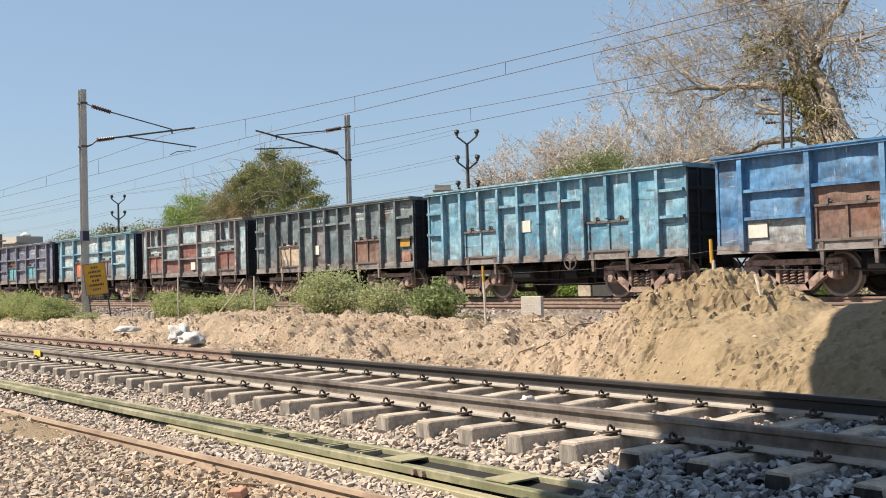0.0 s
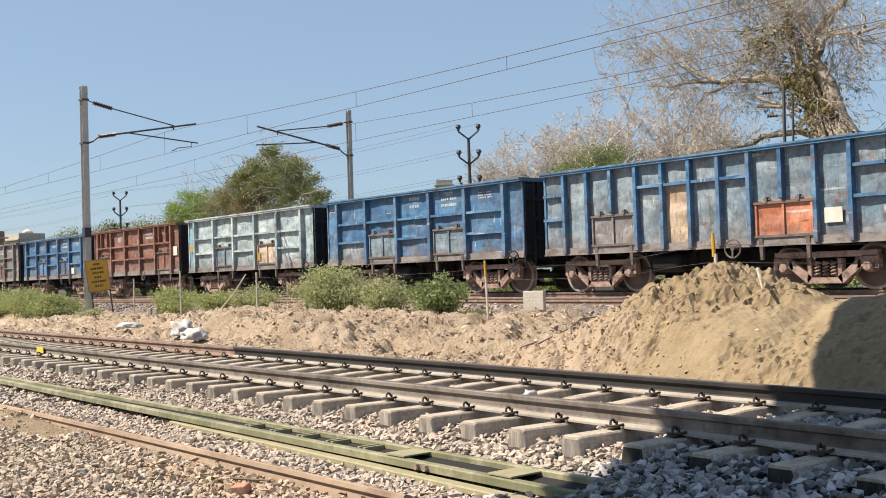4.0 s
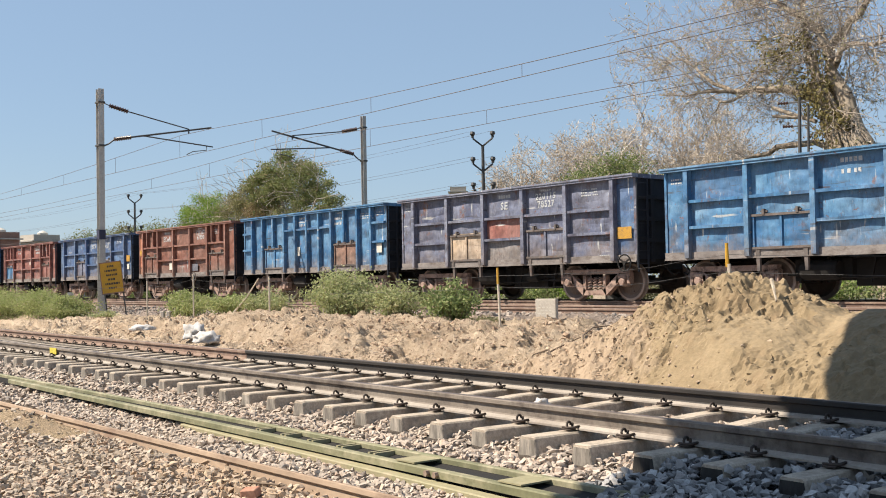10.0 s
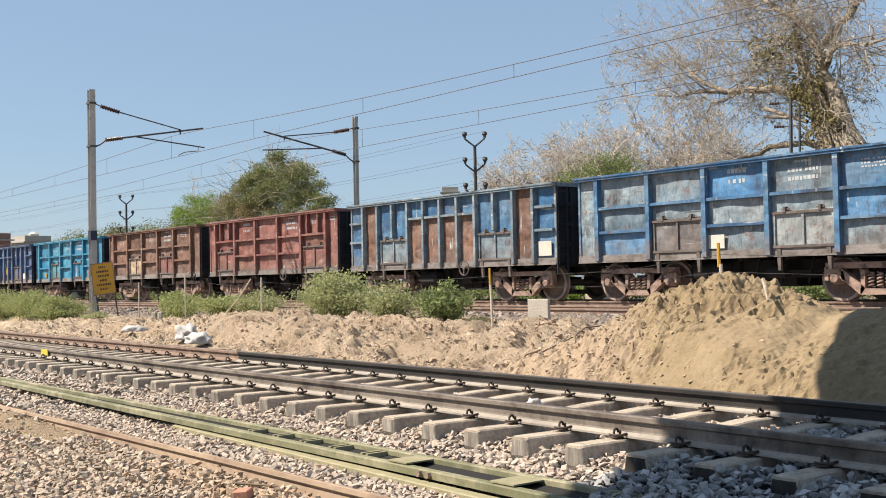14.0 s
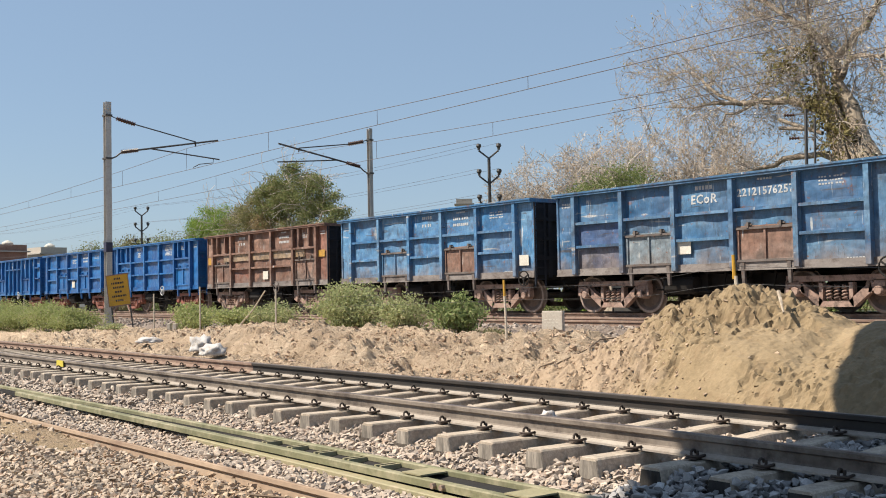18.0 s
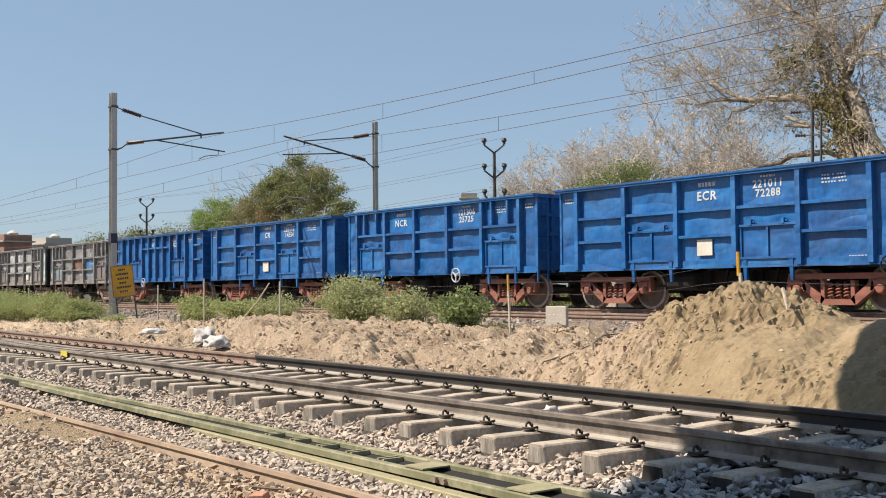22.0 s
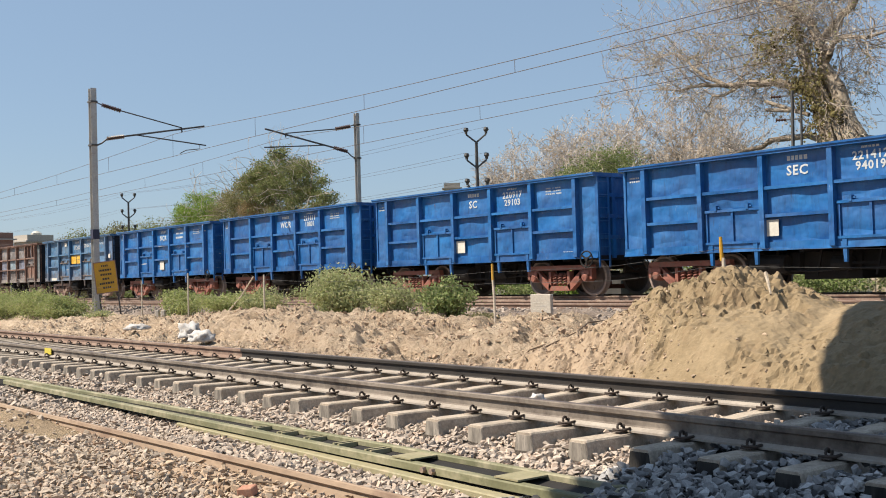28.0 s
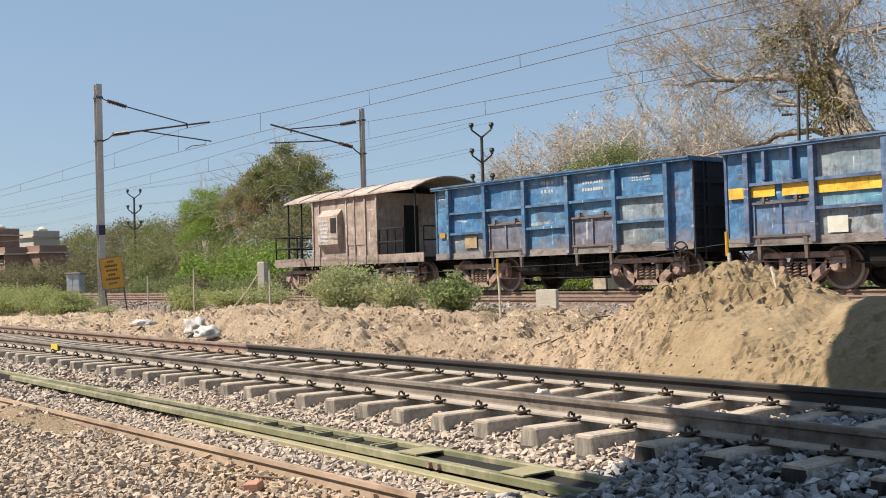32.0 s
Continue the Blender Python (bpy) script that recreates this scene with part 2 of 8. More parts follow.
def bright_rim(m, radius=0.42):
    """Wheel discs are darkened inside the radius, the rims keep the lighter colour."""
    nt = m.node_tree
    bs = nt.nodes["Principled BSDF"]
    tc = nt.nodes.new("ShaderNodeTexCoord")
    sep = nt.nodes.new("ShaderNodeSeparateXYZ")
    nt.links.new(tc.outputs["Object"], sep.inputs[0])
    sq = maths(nt, "ADD", maths(nt, "MULTIPLY", sep.outputs["X"], sep.outputs["X"]), maths(nt, "MULTIPLY", sep.outputs["Z"], sep.outputs["Z"]))
    was = bs.inputs["Base Color"].links[0].from_socket
    k = ramp(nt, maths(nt, "SQRT", sq), radius, radius + 0.02)
    nt.links.new(blend(nt, k, blend(nt, 1.0, was, (0.36, 0.33, 0.31), "MULTIPLY"), was), bs.inputs["Base Color"])


bright_rim(WHEEL_STEEL)

# ---- building helpers ----
def put(name, mesh, material, parent=None, label="", matrix=None):
    """Links a mesh as one object; the material sits on the object, so that meshes can be shared."""
    ob = new(name, mesh)
    if material is not None:
        if not mesh.materials:
            mesh.materials.append(material)
        ob.material_slots[0].link = "OBJECT"
        ob.material_slots[0].material = material
    if parent:
        ob.parent = parent
    if matrix is not None:
        ob.matrix_basis = matrix
    return tagged(ob, label)


def mesh_of(bm, name, smooth=False):
    me = bpy.data.meshes.new(name)
    bm.normal_update()
    if smooth:
        for f in bm.faces:
            f.smooth = True
    bm.to_mesh(me)
    bm.free()
    return me


def part(name, bm, material, parent, label=""):
    return put(name, mesh_of(bm, name), material, parent, label)


def raw_mesh(name, verts, faces, smooth=False):
    """A mesh from numpy arrays: verts (n, 3), faces (m, 3 or 4)."""
    verts, faces = np.asarray(verts, np.float32), np.asarray(faces, np.int32)
    me = bpy.data.meshes.new(name)
    k = faces.shape[1]
    me.vertices.add(len(verts))
    me.vertices.foreach_set("co", verts.ravel())
    me.loops.add(faces.size)
    me.loops.foreach_set("vertex_index", faces.ravel())
    me.polygons.add(len(faces))
    me.polygons.foreach_set("loop_start", np.arange(0, faces.size, k, dtype=np.int32))
    me.polygons.foreach_set("use_smooth", np.full(len(faces), smooth))
    me.update(calc_edges=True)
    return me


def hexa(bm, pts):
    """Eight corners, four below and four above, both turning the same way."""
    v = [bm.verts.new(p) for p in pts]
    for f in ((3, 2, 1, 0), (4, 5, 6, 7), (0, 1, 5, 4), (1, 2, 6, 5), (2, 3, 7, 6), (3, 0, 4, 7)):
        bm.faces.new([v[i] for i in f])


def box(bm, x0, x1, y0, y1, z0, z1):
    hexa(bm, [(x0, y0, z0), (x1, y0, z0), (x1, y1, z0), (x0, y1, z0), (x0, y0, z1), (x1, y0, z1), (x1, y1, z1), (x0, y1, z1)])


def bar(bm, a, b, w, h=None):
    """A square bar from a to b."""
    a, b = Vector(a), Vector(b)
    d = (b - a).normalized()
    s = d.cross(Vector((0, 0, 1)) if abs(d.z) < 0.95 else Vector((0, 1, 0))).normalized() * (w / 2)
    u = s.cross(d).normalized() * ((h or w) / 2)
    hexa(bm, [a - s - u, a + s - u, b + s - u, b - s - u, a - s + u, a + s + u, b + s + u, b - s + u])


def tube(bm, pts, radii, sides=8, caps=True):
    """A round tube along points."""
    pts = [Vector(p) for p in pts]
    if not hasattr(radii, "__len__"):
        radii = [radii] * len(pts)
    rings = []
    ref = Vector((0.31, 0.17, 0.93))
    for i, p in enumerate(pts):
        d = (pts[min(i + 1, len(pts) - 1)] - pts[max(i - 1, 0)]).normalized()
        if abs(d.dot(ref)) > 0.95:
            ref = Vector((0.9, 0.3, 0.1))
        s = d.cross(ref).normalized()
        u = s.cross(d)
        rings.append([bm.verts.new(p + radii[i] * (math.cos(a) * s + math.sin(a) * u)) for a in [2 * math.pi * k / sides for k in range(sides)]])
    for r, q in zip(rings, rings[1:]):
        for k in range(sides):
            bm.faces.new((r[k], r[(k + 1) % sides], q[(k + 1) % sides], q[k]))
    if caps:
        bm.faces.new(rings[0][::-1])
        bm.faces.new(rings[-1])


def lathe(bm, profile, sides, axis="z", at=(0, 0, 0)):
    """Turns (radius, height) pairs round an axis."""
    rings = []
    for r, h in profile:
        ring = []
        for k in range(sides):
            a = 2 * math.pi * k / sides
            c, s = r * math.cos(a), r * math.sin(a)
            p = (c, s, h) if axis == "z" else (c, h, s) if axis == "y" else (h, c, s)
            ring.append(bm.verts.new(Vector(p) + Vector(at)))
        rings.append(ring)
    for r, q in zip(rings, rings[1:]):
        for k in range(sides):
            bm.faces.new((r[k], r[(k + 1) % sides], q[(k + 1) % sides], q[k]))


def extrude_x(bm, profile, x0, x1, shift=lambda x: (0, 0)):
    """A closed (y, z) profile drawn out along x."""
    ends = [[bm.verts.new((x, y + shift(x)[0], z + shift(x)[1])) for y, z in profile] for x in (x0, x1)]
    n = len(profile)
    for k in range(n):
        bm.faces.new((ends[0][k], ends[0][(k + 1) % n], ends[1][(k + 1) % n], ends[1][k]))
    bm.faces.new(ends[0][::-1])
    bm.faces.new(ends[1])


def fbm(x, y, scale, seed=0.0, octaves=3):
    return sum(noise.noise((x * scale * 2**o + seed, y * scale * 2**o - seed, seed * 0.37)) / 2**o for o in range(octaves))


# ---- the lie of the land ----
NEAR_Y, NEAR_Z, NEAR_SLOPE, PITCH, FIRST = 5.854, -0.388, -0.017, 0.5685, -9.4136
TRAIN_Y, EMPTY_Y = 22.18, 16.9


def rail_y(x):
    return NEAR_Y + NEAR_SLOPE * x


def step(a, b, v):
    """A soft step from 0 at a to 1 at b."""
    k = min(1, max(0, (v - a) / (b - a)))
    return k * k * (3 - 2 * k)


def land(x, y):
    """Height of the ground: near track bed, a bank of dug earth, the double track, fields behind."""
    v = y - rail_y(x)
    z = -0.84 + 0.05 * step(-4.0, -2.0, v) + 0.10 * math.exp(-((x + 11.9) / 1.1) ** 2 - ((y - 3.6) / 0.22) ** 2)
    z += 0.08 * step(-1.25, -0.66, v) + 0.085 * step(-0.62, -0.25, v) - 0.03 * step(-0.5, -0.3, v) * (1 - step(2.3, 2.5, v))
    if x > -5.3 and -2.3 < v < 2.5:
        # a fresh heap of ballast at the near right, over the sleepers' ends
        x0 = -4.8 - 0.25 * (v + 0.5)
        k = step(x0 - 0.12, x0 + 0.3, x) * (1 - step(2.0, 4.0, x)) * step(-2.2, -1.5, v) * (1 - step(2.3, 2.5, v))
        z += k * max(0.0, (-0.67 if v < -0.5 else -0.635) - z)
    z += 0.10 * step(2.55, 3.0, v)
    if v > 2.7:
        cut = 3.75 + (0.45 * fbm(x, y, 0.7, 5.5, 2) if v < 5.2 else 0.0)
        z += 0.18 * step(2.9, 4.9, v) + 0.15 * step(cut, cut + 0.22, v)
    # the bank runs out towards the west
    z -= 0.22 * step(-23.5, -30.0, x) * step(2.8, 4.2, v) * (1 - step(14.3, 15.8, y))
    z += 0.07 * step(13.9, 14.9, y)
    z -= 0.35 * step(25.2, 27.5, y)
    return z


def bank_noise(x, y):
    """Spade marks and crumbling of the dug earth."""
    scarp = 0.11 * step(-0.05, 0.04, fbm(x, y, 0.8, 8.3, 3)) + 0.05 * step(0.12, 0.17, fbm(x, y, 1.9, 2.9, 2))
    scarp += 0.05 * step(0.02, 0.07, fbm(x, y, 4.6, 6.9, 2)) - 0.045 * step(0.16, 0.22, fbm(x, y, 3.3, 11.3, 2))
    return scarp - 0.11 + 0.10 * fbm(x, y, 0.55, 3.1, 2) + 0.06 * fbm(x, y, 2.2, 7.7, 3) + 0.06 * abs(fbm(x, y, 3.7, 1.7, 2)) + 0.055 * fbm(x, y, 8.5, 4.1, 2)


def bank_height(x, y):
    """The dug earth's height above the lie of the land."""
    v = y - rail_y(x)
    if not (2.7 < v and y < 14.6):
        return 0.0
    z = step(2.7, 3.4, v) * bank_noise(x, y)
    return z + 0.16 * step(-22, -20.5, x) * (1 - step(-18.5, -17, x)) * step(3.6, 4.6, v) * (1 - step(5.6, 7, v))


def make_ground():
    def spread(lo, hi, fine, far, grow=1.35):
        out = list(np.arange(lo, hi + fine / 2, fine))
        d = fine * 2
        while out[-1] < far:
            out.append(out[-1] + d)
            d *= grow
        d = fine * 2
        while out[0] > -far:
            out.insert(0, out[0] - d)
            d *= grow
        return out

    xs, ys = spread(-34, -1, 0.066, 3000), spread(1.5, 14.4, 0.062, 3000)
    verts, faces = [], []
    for y in ys:
        for x in xs:
            z = land(x, y)
            if -60 < x < 20 and -4 < y < 40:
                v = y - rail_y(x)
                if 2.7 < v and y < 14.6:
                    z += bank_height(x, y)
                else:
                    z += 0.02 * fbm(x, y, 1.7, 5.0)
            verts.append((x, y, z))
    n = len(xs)
    idx = np.arange(len(verts)).reshape(len(ys), n)
    faces = np.stack([idx[:-1, :-1], idx[:-1, 1:], idx[1:, 1:], idx[1:, :-1]], -1).reshape(-1, 4)
    me = raw_mesh("ground", verts, faces, True)
    m, nt, bs = nodes_of("ground_earth_and_gravel")
    geo = nt.nodes.new("ShaderNodeNewGeometry")
    sep = nt.nodes.new("ShaderNodeSeparateXYZ")
    nt.links.new(geo.outputs["Position"], sep.inputs[0])
    pos = geo.outputs["Position"]
    v = maths(nt, "ADD", sep.outputs["Y"], maths(nt, "MULTIPLY", sep.outputs["X"], -NEAR_SLOPE))
    wob = ramp(nt, noise_of(nt, pos, 2.2, 5), 0.3, 0.7, -0.35, 0.35)
    vw = maths(nt, "ADD", v, wob)
    yw = maths(nt, "ADD", sep.outputs["Y"], wob)
    # gravel base kept dark: the shade in the gaps between stones is painted in
    gravel = blend(nt, ramp(nt, noise_of(nt, pos, 24, 5, 0.7), 0.3, 0.7), (0.07, 0.055, 0.045), (0.21, 0.165, 0.13))
    dirt = blend(nt, ramp(nt, noise_of(nt, pos, 0.9, 6, 0.6), 0.35, 0.65), (0.56, 0.415, 0.283), (0.72, 0.565, 0.41))
    dirt = blend(nt, ramp(nt, noise_of(nt, pos, 9, 6, 0.7), 0.48, 0.75, 0, 0.7), dirt, (0.42, 0.275, 0.175))
    field = blend(nt, ramp(nt, noise_of(nt, pos, 0.7, 6, 0.65), 0.35, 0.7), (0.16, 0.125, 0.075), (0.10, 0.12, 0.04))
    ballast = blend(nt, ramp(nt, noise_of(nt, pos, 13, 4, 0.75), 0.3, 0.7), (0.28, 0.215, 0.175), (0.46, 0.375, 0.315))
    # almost black under the tipped stones, again shade of the gaps as colour
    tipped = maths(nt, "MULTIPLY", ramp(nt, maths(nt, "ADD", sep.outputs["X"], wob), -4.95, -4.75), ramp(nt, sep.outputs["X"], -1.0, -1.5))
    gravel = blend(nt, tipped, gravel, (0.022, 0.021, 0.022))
    c = blend(nt, ramp(nt, vw, NEAR_Y + 2.55, NEAR_Y + 2.9), gravel, dirt)
    patch = maths(nt, "MULTIPLY", ramp(nt, noise_of(nt, pos, 0.55, 3), 0.52, 0.60), ramp(nt, vw, NEAR_Y - 1.5, NEAR_Y - 1.9))
    c = blend(nt, ramp(nt, vw, NEAR_Y - 1.9, NEAR_Y - 2.15), c, (0.50, 0.365, 0.235))
    c = blend(nt, patch, c, (0.54, 0.40, 0.25))
    c = blend(nt, ramp(nt, yw, 13.6, 14.2), c, ballast)
    c = blend(nt, ramp(nt, yw, 25.3, 26.2), c, field)
    c = blend(nt, 1.0, c, (BASE_SCALE,) * 3, "MULTIPLY")
    nt.links.new(c, bs.inputs["Base Color"])
    bs.inputs["Roughness"].default_value = 0.95
    n1 = bumped(nt, bs, noise_of(nt, pos, 13, 8, 0.8), 1.0, 0.12)
    bumped(nt, bs, noise_of(nt, pos, 45, 4, 0.7), 0.5, 0.012, n1)
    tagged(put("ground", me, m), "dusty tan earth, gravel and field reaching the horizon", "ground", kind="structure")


make_ground()

# ---- stones ----
def stone_shapes(count, rng):
    """Angular broken stones: hulls of a few scattered points."""
    out = []
    for _ in range(count):
        bm = bmesh.new()
        p = rng.normal(size=(9, 3))
        p = p / np.linalg.norm(p, axis=1)[:, None] * rng.uniform(0.85, 1.12, (9, 1)) * rng.uniform((0.8, 0.6, 0.5), (1.35, 1.0, 0.85))
        for q in p:
            bm.verts.new(q)
        bmesh.ops.convex_hull(bm, input=bm.verts[:])
        bm.verts.index_update()
        bmesh.ops.triangulate(bm, faces=bm.faces[:])
        out.append((np.array([q.co for q in bm.verts]), np.array([[q.index for q in f.verts] for f in bm.faces])))
        bm.free()
    return out


def scatter(name, spots, sizes, material, label, category, seed, tilt=1.0):
    """One mesh of many angular stones at spots (n, 3)."""
    rng = np.random.default_rng(seed)
    shapes = stone_shapes(36, rng)
    spots, sizes = np.asarray(spots), np.asarray(sizes)
    kind = rng.integers(0, 36, len(spots))
    vs, fs, base = [], [], 0
    for k, (sv, sf) in enumerate(shapes):
        at, size = spots[kind == k], sizes[kind == k]
        n = len(at)
        if not n:
            continue
        a, b = rng.uniform(0, 2 * np.pi, n), rng.uniform(-tilt, tilt, n)
        ca, sa, cb, sb = np.cos(a), np.sin(a), np.cos(b), np.sin(b)
        o, i = np.zeros(n), np.ones(n)
        rz = np.stack([ca, -sa, o, sa, ca, o, o, o, i], -1).reshape(n, 3, 3)
        rx = np.stack([i, o, o, o, cb, -sb, o, sb, cb], -1).reshape(n, 3, 3)
        v = np.einsum("nij,vj->nvi", rz @ rx, sv) * size[:, None, None] + at[:, None, :]
        vs.append(v.reshape(-1, 3))
        fs.append((sf[None] + (np.arange(n) * len(sv))[:, None, None]).reshape(-1, 3) + base)
        base += n * len(sv)
    return tagged(put(name, raw_mesh(name, np.concatenate(vs), np.concatenate(fs)), material), label, category, kind="stuff")


def stone_material(name, c1, c2, tint, bump=0.4, dust=0.5):
    m, nt, bs = nodes_of(name)
    geo = nt.nodes.new("ShaderNodeNewGeometry")
    c1, c2, tint = scaled(c1), scaled(c2), scaled(tint)
    r = geo.outputs["Random Per Island"]
    c = blend(nt, r, c1, c2)
    c = blend(nt, ramp(nt, maths(nt, "FRACT", maths(nt, "MULTIPLY", r, 17.3)), 0.7, 1.0, 0, 0.8), c, tint)
    v = coords(nt)
    c = blend(nt, 1.0, c, blend(nt, ramp(nt, noise_of(nt, v, 60, 4, 0.7), 0.3, 0.7), (0.72,) * 3, (1.08,) * 3), "MULTIPLY")
    c = blend(nt, ramp(nt, noise_of(nt, v, 1.1, 4), 0.5, 0.75, 0, dust), c, (0.40, 0.32, 0.24))
    nt.links.new(c, bs.inputs["Base Color"])
    bs.inputs["Roughness"].default_value = 0.9
    bumped(nt, bs, noise_of(nt, v, 90, 3), bump, 0.006)
    return m


STONE = stone_material("crushed_granite", (0.38, 0.315, 0.26), (0.64, 0.535, 0.445), (0.60, 0.43, 0.32))
TAN_STONE = stone_material("dusty_tan_gravel", (0.37, 0.30, 0.235), (0.62, 0.51, 0.405), (0.60, 0.40, 0.275))
BROWN_STONE = stone_material("dusty_brown_ballast", (0.28, 0.23, 0.19), (0.46, 0.385, 0.33), (0.44, 0.31, 0.23))
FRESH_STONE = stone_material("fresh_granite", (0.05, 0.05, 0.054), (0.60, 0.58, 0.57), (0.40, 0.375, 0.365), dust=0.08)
CLOD = stone_material("earth_clods", (0.40, 0.272, 0.178), (0.585, 0.45, 0.318), (0.51, 0.39, 0.305))


def near_sleeper_at(x):
    """Distance along the track from the nearest sleeper's middle."""
    k = round((x - FIRST) / PITCH)
    return abs(x - FIRST - k * PITCH)


def sandy(x, y):
    """Bare sandy patches in the foreground gravel."""
    return math.hypot((x + 11.7) / 1.7, (y - 3.62) / 0.36) < 1 + 0.3 * fbm(x, y, 1.5, 1.0)


def ballast_near():
    rng = np.random.default_rng(11)
    spots, sizes = [], []

    def fill(x0, x1, v0, v1, d, size, keep=1.0, pile=0.8):
        for x in np.arange(x0, x1, d):
            for v in np.arange(v0, v1, d):
                px, pv = x + rng.uniform(-0.5, 0.5) * d, v + rng.uniform(-0.5, 0.5) * d
                if rng.random() > keep:
                    continue
                if -0.62 < pv < 2.37 and near_sleeper_at(px) < 0.108:
                    continue
                if min(abs(pv), abs(pv - 1.748)) < 0.10:
                    continue
                py = rail_y(px) + pv
                if pv < -2.2 and sandy(px, py) and rng.random() < 0.93:
                    continue
                s = size * rng.uniform(0.6, 1.25)
                spots.append((px, py, land(px, py) + s * rng.uniform(-0.1, pile)))
                sizes.append(s)

    fill(-13, -4.0, -4.0, -2.25, 0.040, 0.033)
    fill(-26, -13, -3.2, -2.25, 0.070, 0.045)
    scatter("foreground_gravel", spots, sizes, TAN_STONE, "dusty tan gravel and broken stone before the spare rail", "gravel", 15)
    spots.clear()
    sizes.clear()
    fill(-13, -4.9, -2.0, -0.62, 0.037, 0.033)
    fill(-13, -4.9, -0.62, 2.60, 0.039, 0.035)
    fill(-30, -13, -2.0, -0.62, 0.065, 0.043)
    fill(-32, -13, -0.62, 2.60, 0.072, 0.046)
    fill(-60, -32, -3.0, 2.60, 0.17, 0.075)
    scatter("ballast", spots, sizes, STONE, "pale grey crushed-stone ballast between the sleepers", "gravel", 12)
    spots.clear()
    sizes.clear()
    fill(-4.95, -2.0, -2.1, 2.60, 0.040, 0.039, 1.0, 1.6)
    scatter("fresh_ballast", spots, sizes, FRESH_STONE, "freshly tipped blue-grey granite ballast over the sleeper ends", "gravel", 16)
    spots, sizes = [], []
    for x in np.arange(-60, 6, 0.145):
        for y in np.arange(13.7, 15.7, 0.145):
            px, py = x + rng.uniform(-0.07, 0.07), y + rng.uniform(-0.07, 0.07)
            s = rng.uniform(0.04, 0.08)
            spots.append((px, py, land(px, py) + s * rng.uniform(-0.2, 0.5)))
            sizes.append(s)
    scatter("shoulder_ballast", spots, sizes, BROWN_STONE, "brownish grey ballast along the double track", "gravel", 13)
    spots, sizes = [], []
    for _ in range(30000):
        x, y = rng.uniform(-34, -2), rng.uniform(8.2, 13.8)
        if y - rail_y(x) < 2.8 or rng.random() > 0.35 + 1.3 * abs(fbm(x, y, 0.9, 2.2)):
            continue
        s = 0.010 + 0.045 * rng.random() ** 6
        spots.append((x, y, land(x, y) + bank_height(x, y) + s * 0.15))
        sizes.append(s)
    for _ in range(5200):
        # dug lumps, thickest along the crest of the bank
        x, y = rng.uniform(-30, -8.5), rng.uniform(8.6, 13.6)
        if y - rail_y(x) < 2.9 or fbm(x, y, 0.8, 4.7, 2) < -0.02 - 0.1 * rng.random():
            continue
        s = 0.022 + 0.055 * rng.random() ** 3
        spots.append((x, y, land(x, y) + bank_height(x, y) - s * 0.15))
        sizes.append(s)
    for _ in range(9000):
        # small crumbs half sunk in the near part of the bank
        x, y = rng.uniform(-17, -8.5), rng.uniform(8.5, 11.5)
        if y - rail_y(x) < 2.8 or fbm(x, y, 1.4, 6.6, 2) < -0.15:
            continue
        s = 0.008 + 0.026 * rng.random() ** 3
        spots.append((x, y, land(x, y) + bank_height(x, y) - s * 0.1))
        sizes.append(s)
    for _ in range(1500):
        # crumbled earth at the foot of the sand
        y = rng.uniform(8.3, 10.2)
        x = -9.4 - 0.85 * (y - 10.0) + rng.normal() * 0.7
        if y - rail_y(x) < 2.5:
            continue
        s = 0.008 + 0.022 * rng.random() ** 3
        spots.append((x, y, heap_height(x, y) + s * 0.1))
        sizes.append(s)
    for _ in range(900):
        # brown clods among the gravel beside the spare rail
        x, y = rng.normal(-6.6, 0.7), rng.normal(3.50, 0.13)
        s = 0.012 + 0.035 * rng.random() ** 2
        spots.append((x, y, land(x, y) + 0.02 + s * 0.4))
        sizes.append(s)
    scatter("earth_clods", spots, sizes, CLOD, "crumbled clods of dry tan earth on the bank", "soil", 14)



# ---- tracks ----
RAIL_SIDE = surf("dusty_rail_web", (0.165, 0.135, 0.11), (0.295, 0.25, 0.21), 1.4, 26, 0.85, dirt=(0.07, 0.053, 0.045), dirt_amt=0.55)
RAIL_DARK = surf("oily_rail_web", (0.012, 0.010, 0.009), (0.036, 0.028, 0.024), 2.0, 30, 0.75)
RAIL_TOP = surf("worn_rail_head", (0.13, 0.10, 0.085), (0.20, 0.16, 0.14), 3.0, 40, 0.5, 0.4, bump=0.1)
FOOT_DUST = surf("dust_covered_foot", (0.32, 0.275, 0.235), (0.44, 0.39, 0.335), 2.0, 30, 0.92, dirt=(0.26, 0.22, 0.18), dirt_amt=0.3)
RUST_RAIL = surf("red_rusted_rail", (0.20, 0.125, 0.095), (0.29, 0.20, 0.155), 2.0, 30, 0.9, dirt=(0.36, 0.275, 0.21), dirt_amt=0.4)
CONCRETE = surf("dusty_concrete", (0.433, 0.355, 0.274), (0.597, 0.502, 0.400), 3, 40, 0.92, bump=0.6, dist=0.012, dirt=(0.24, 0.20, 0.165), dirt_amt=0.4, vary=30, contrast=0.4)
BLACK_END = surf("black_sleeper_end", (0.014, 0.013, 0.012), (0.07, 0.062, 0.055), 9, 30, 0.9, bump=0.6, dist=0.012, dirt=(0.035, 0.03, 0.028), dirt_amt=0.45, vary=30, stretch=(1.6, 1, 0.35), contrast=0.4)
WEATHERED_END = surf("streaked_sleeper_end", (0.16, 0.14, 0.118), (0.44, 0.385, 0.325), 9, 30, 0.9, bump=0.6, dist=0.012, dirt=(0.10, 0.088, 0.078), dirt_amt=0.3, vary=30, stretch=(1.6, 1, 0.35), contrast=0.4)
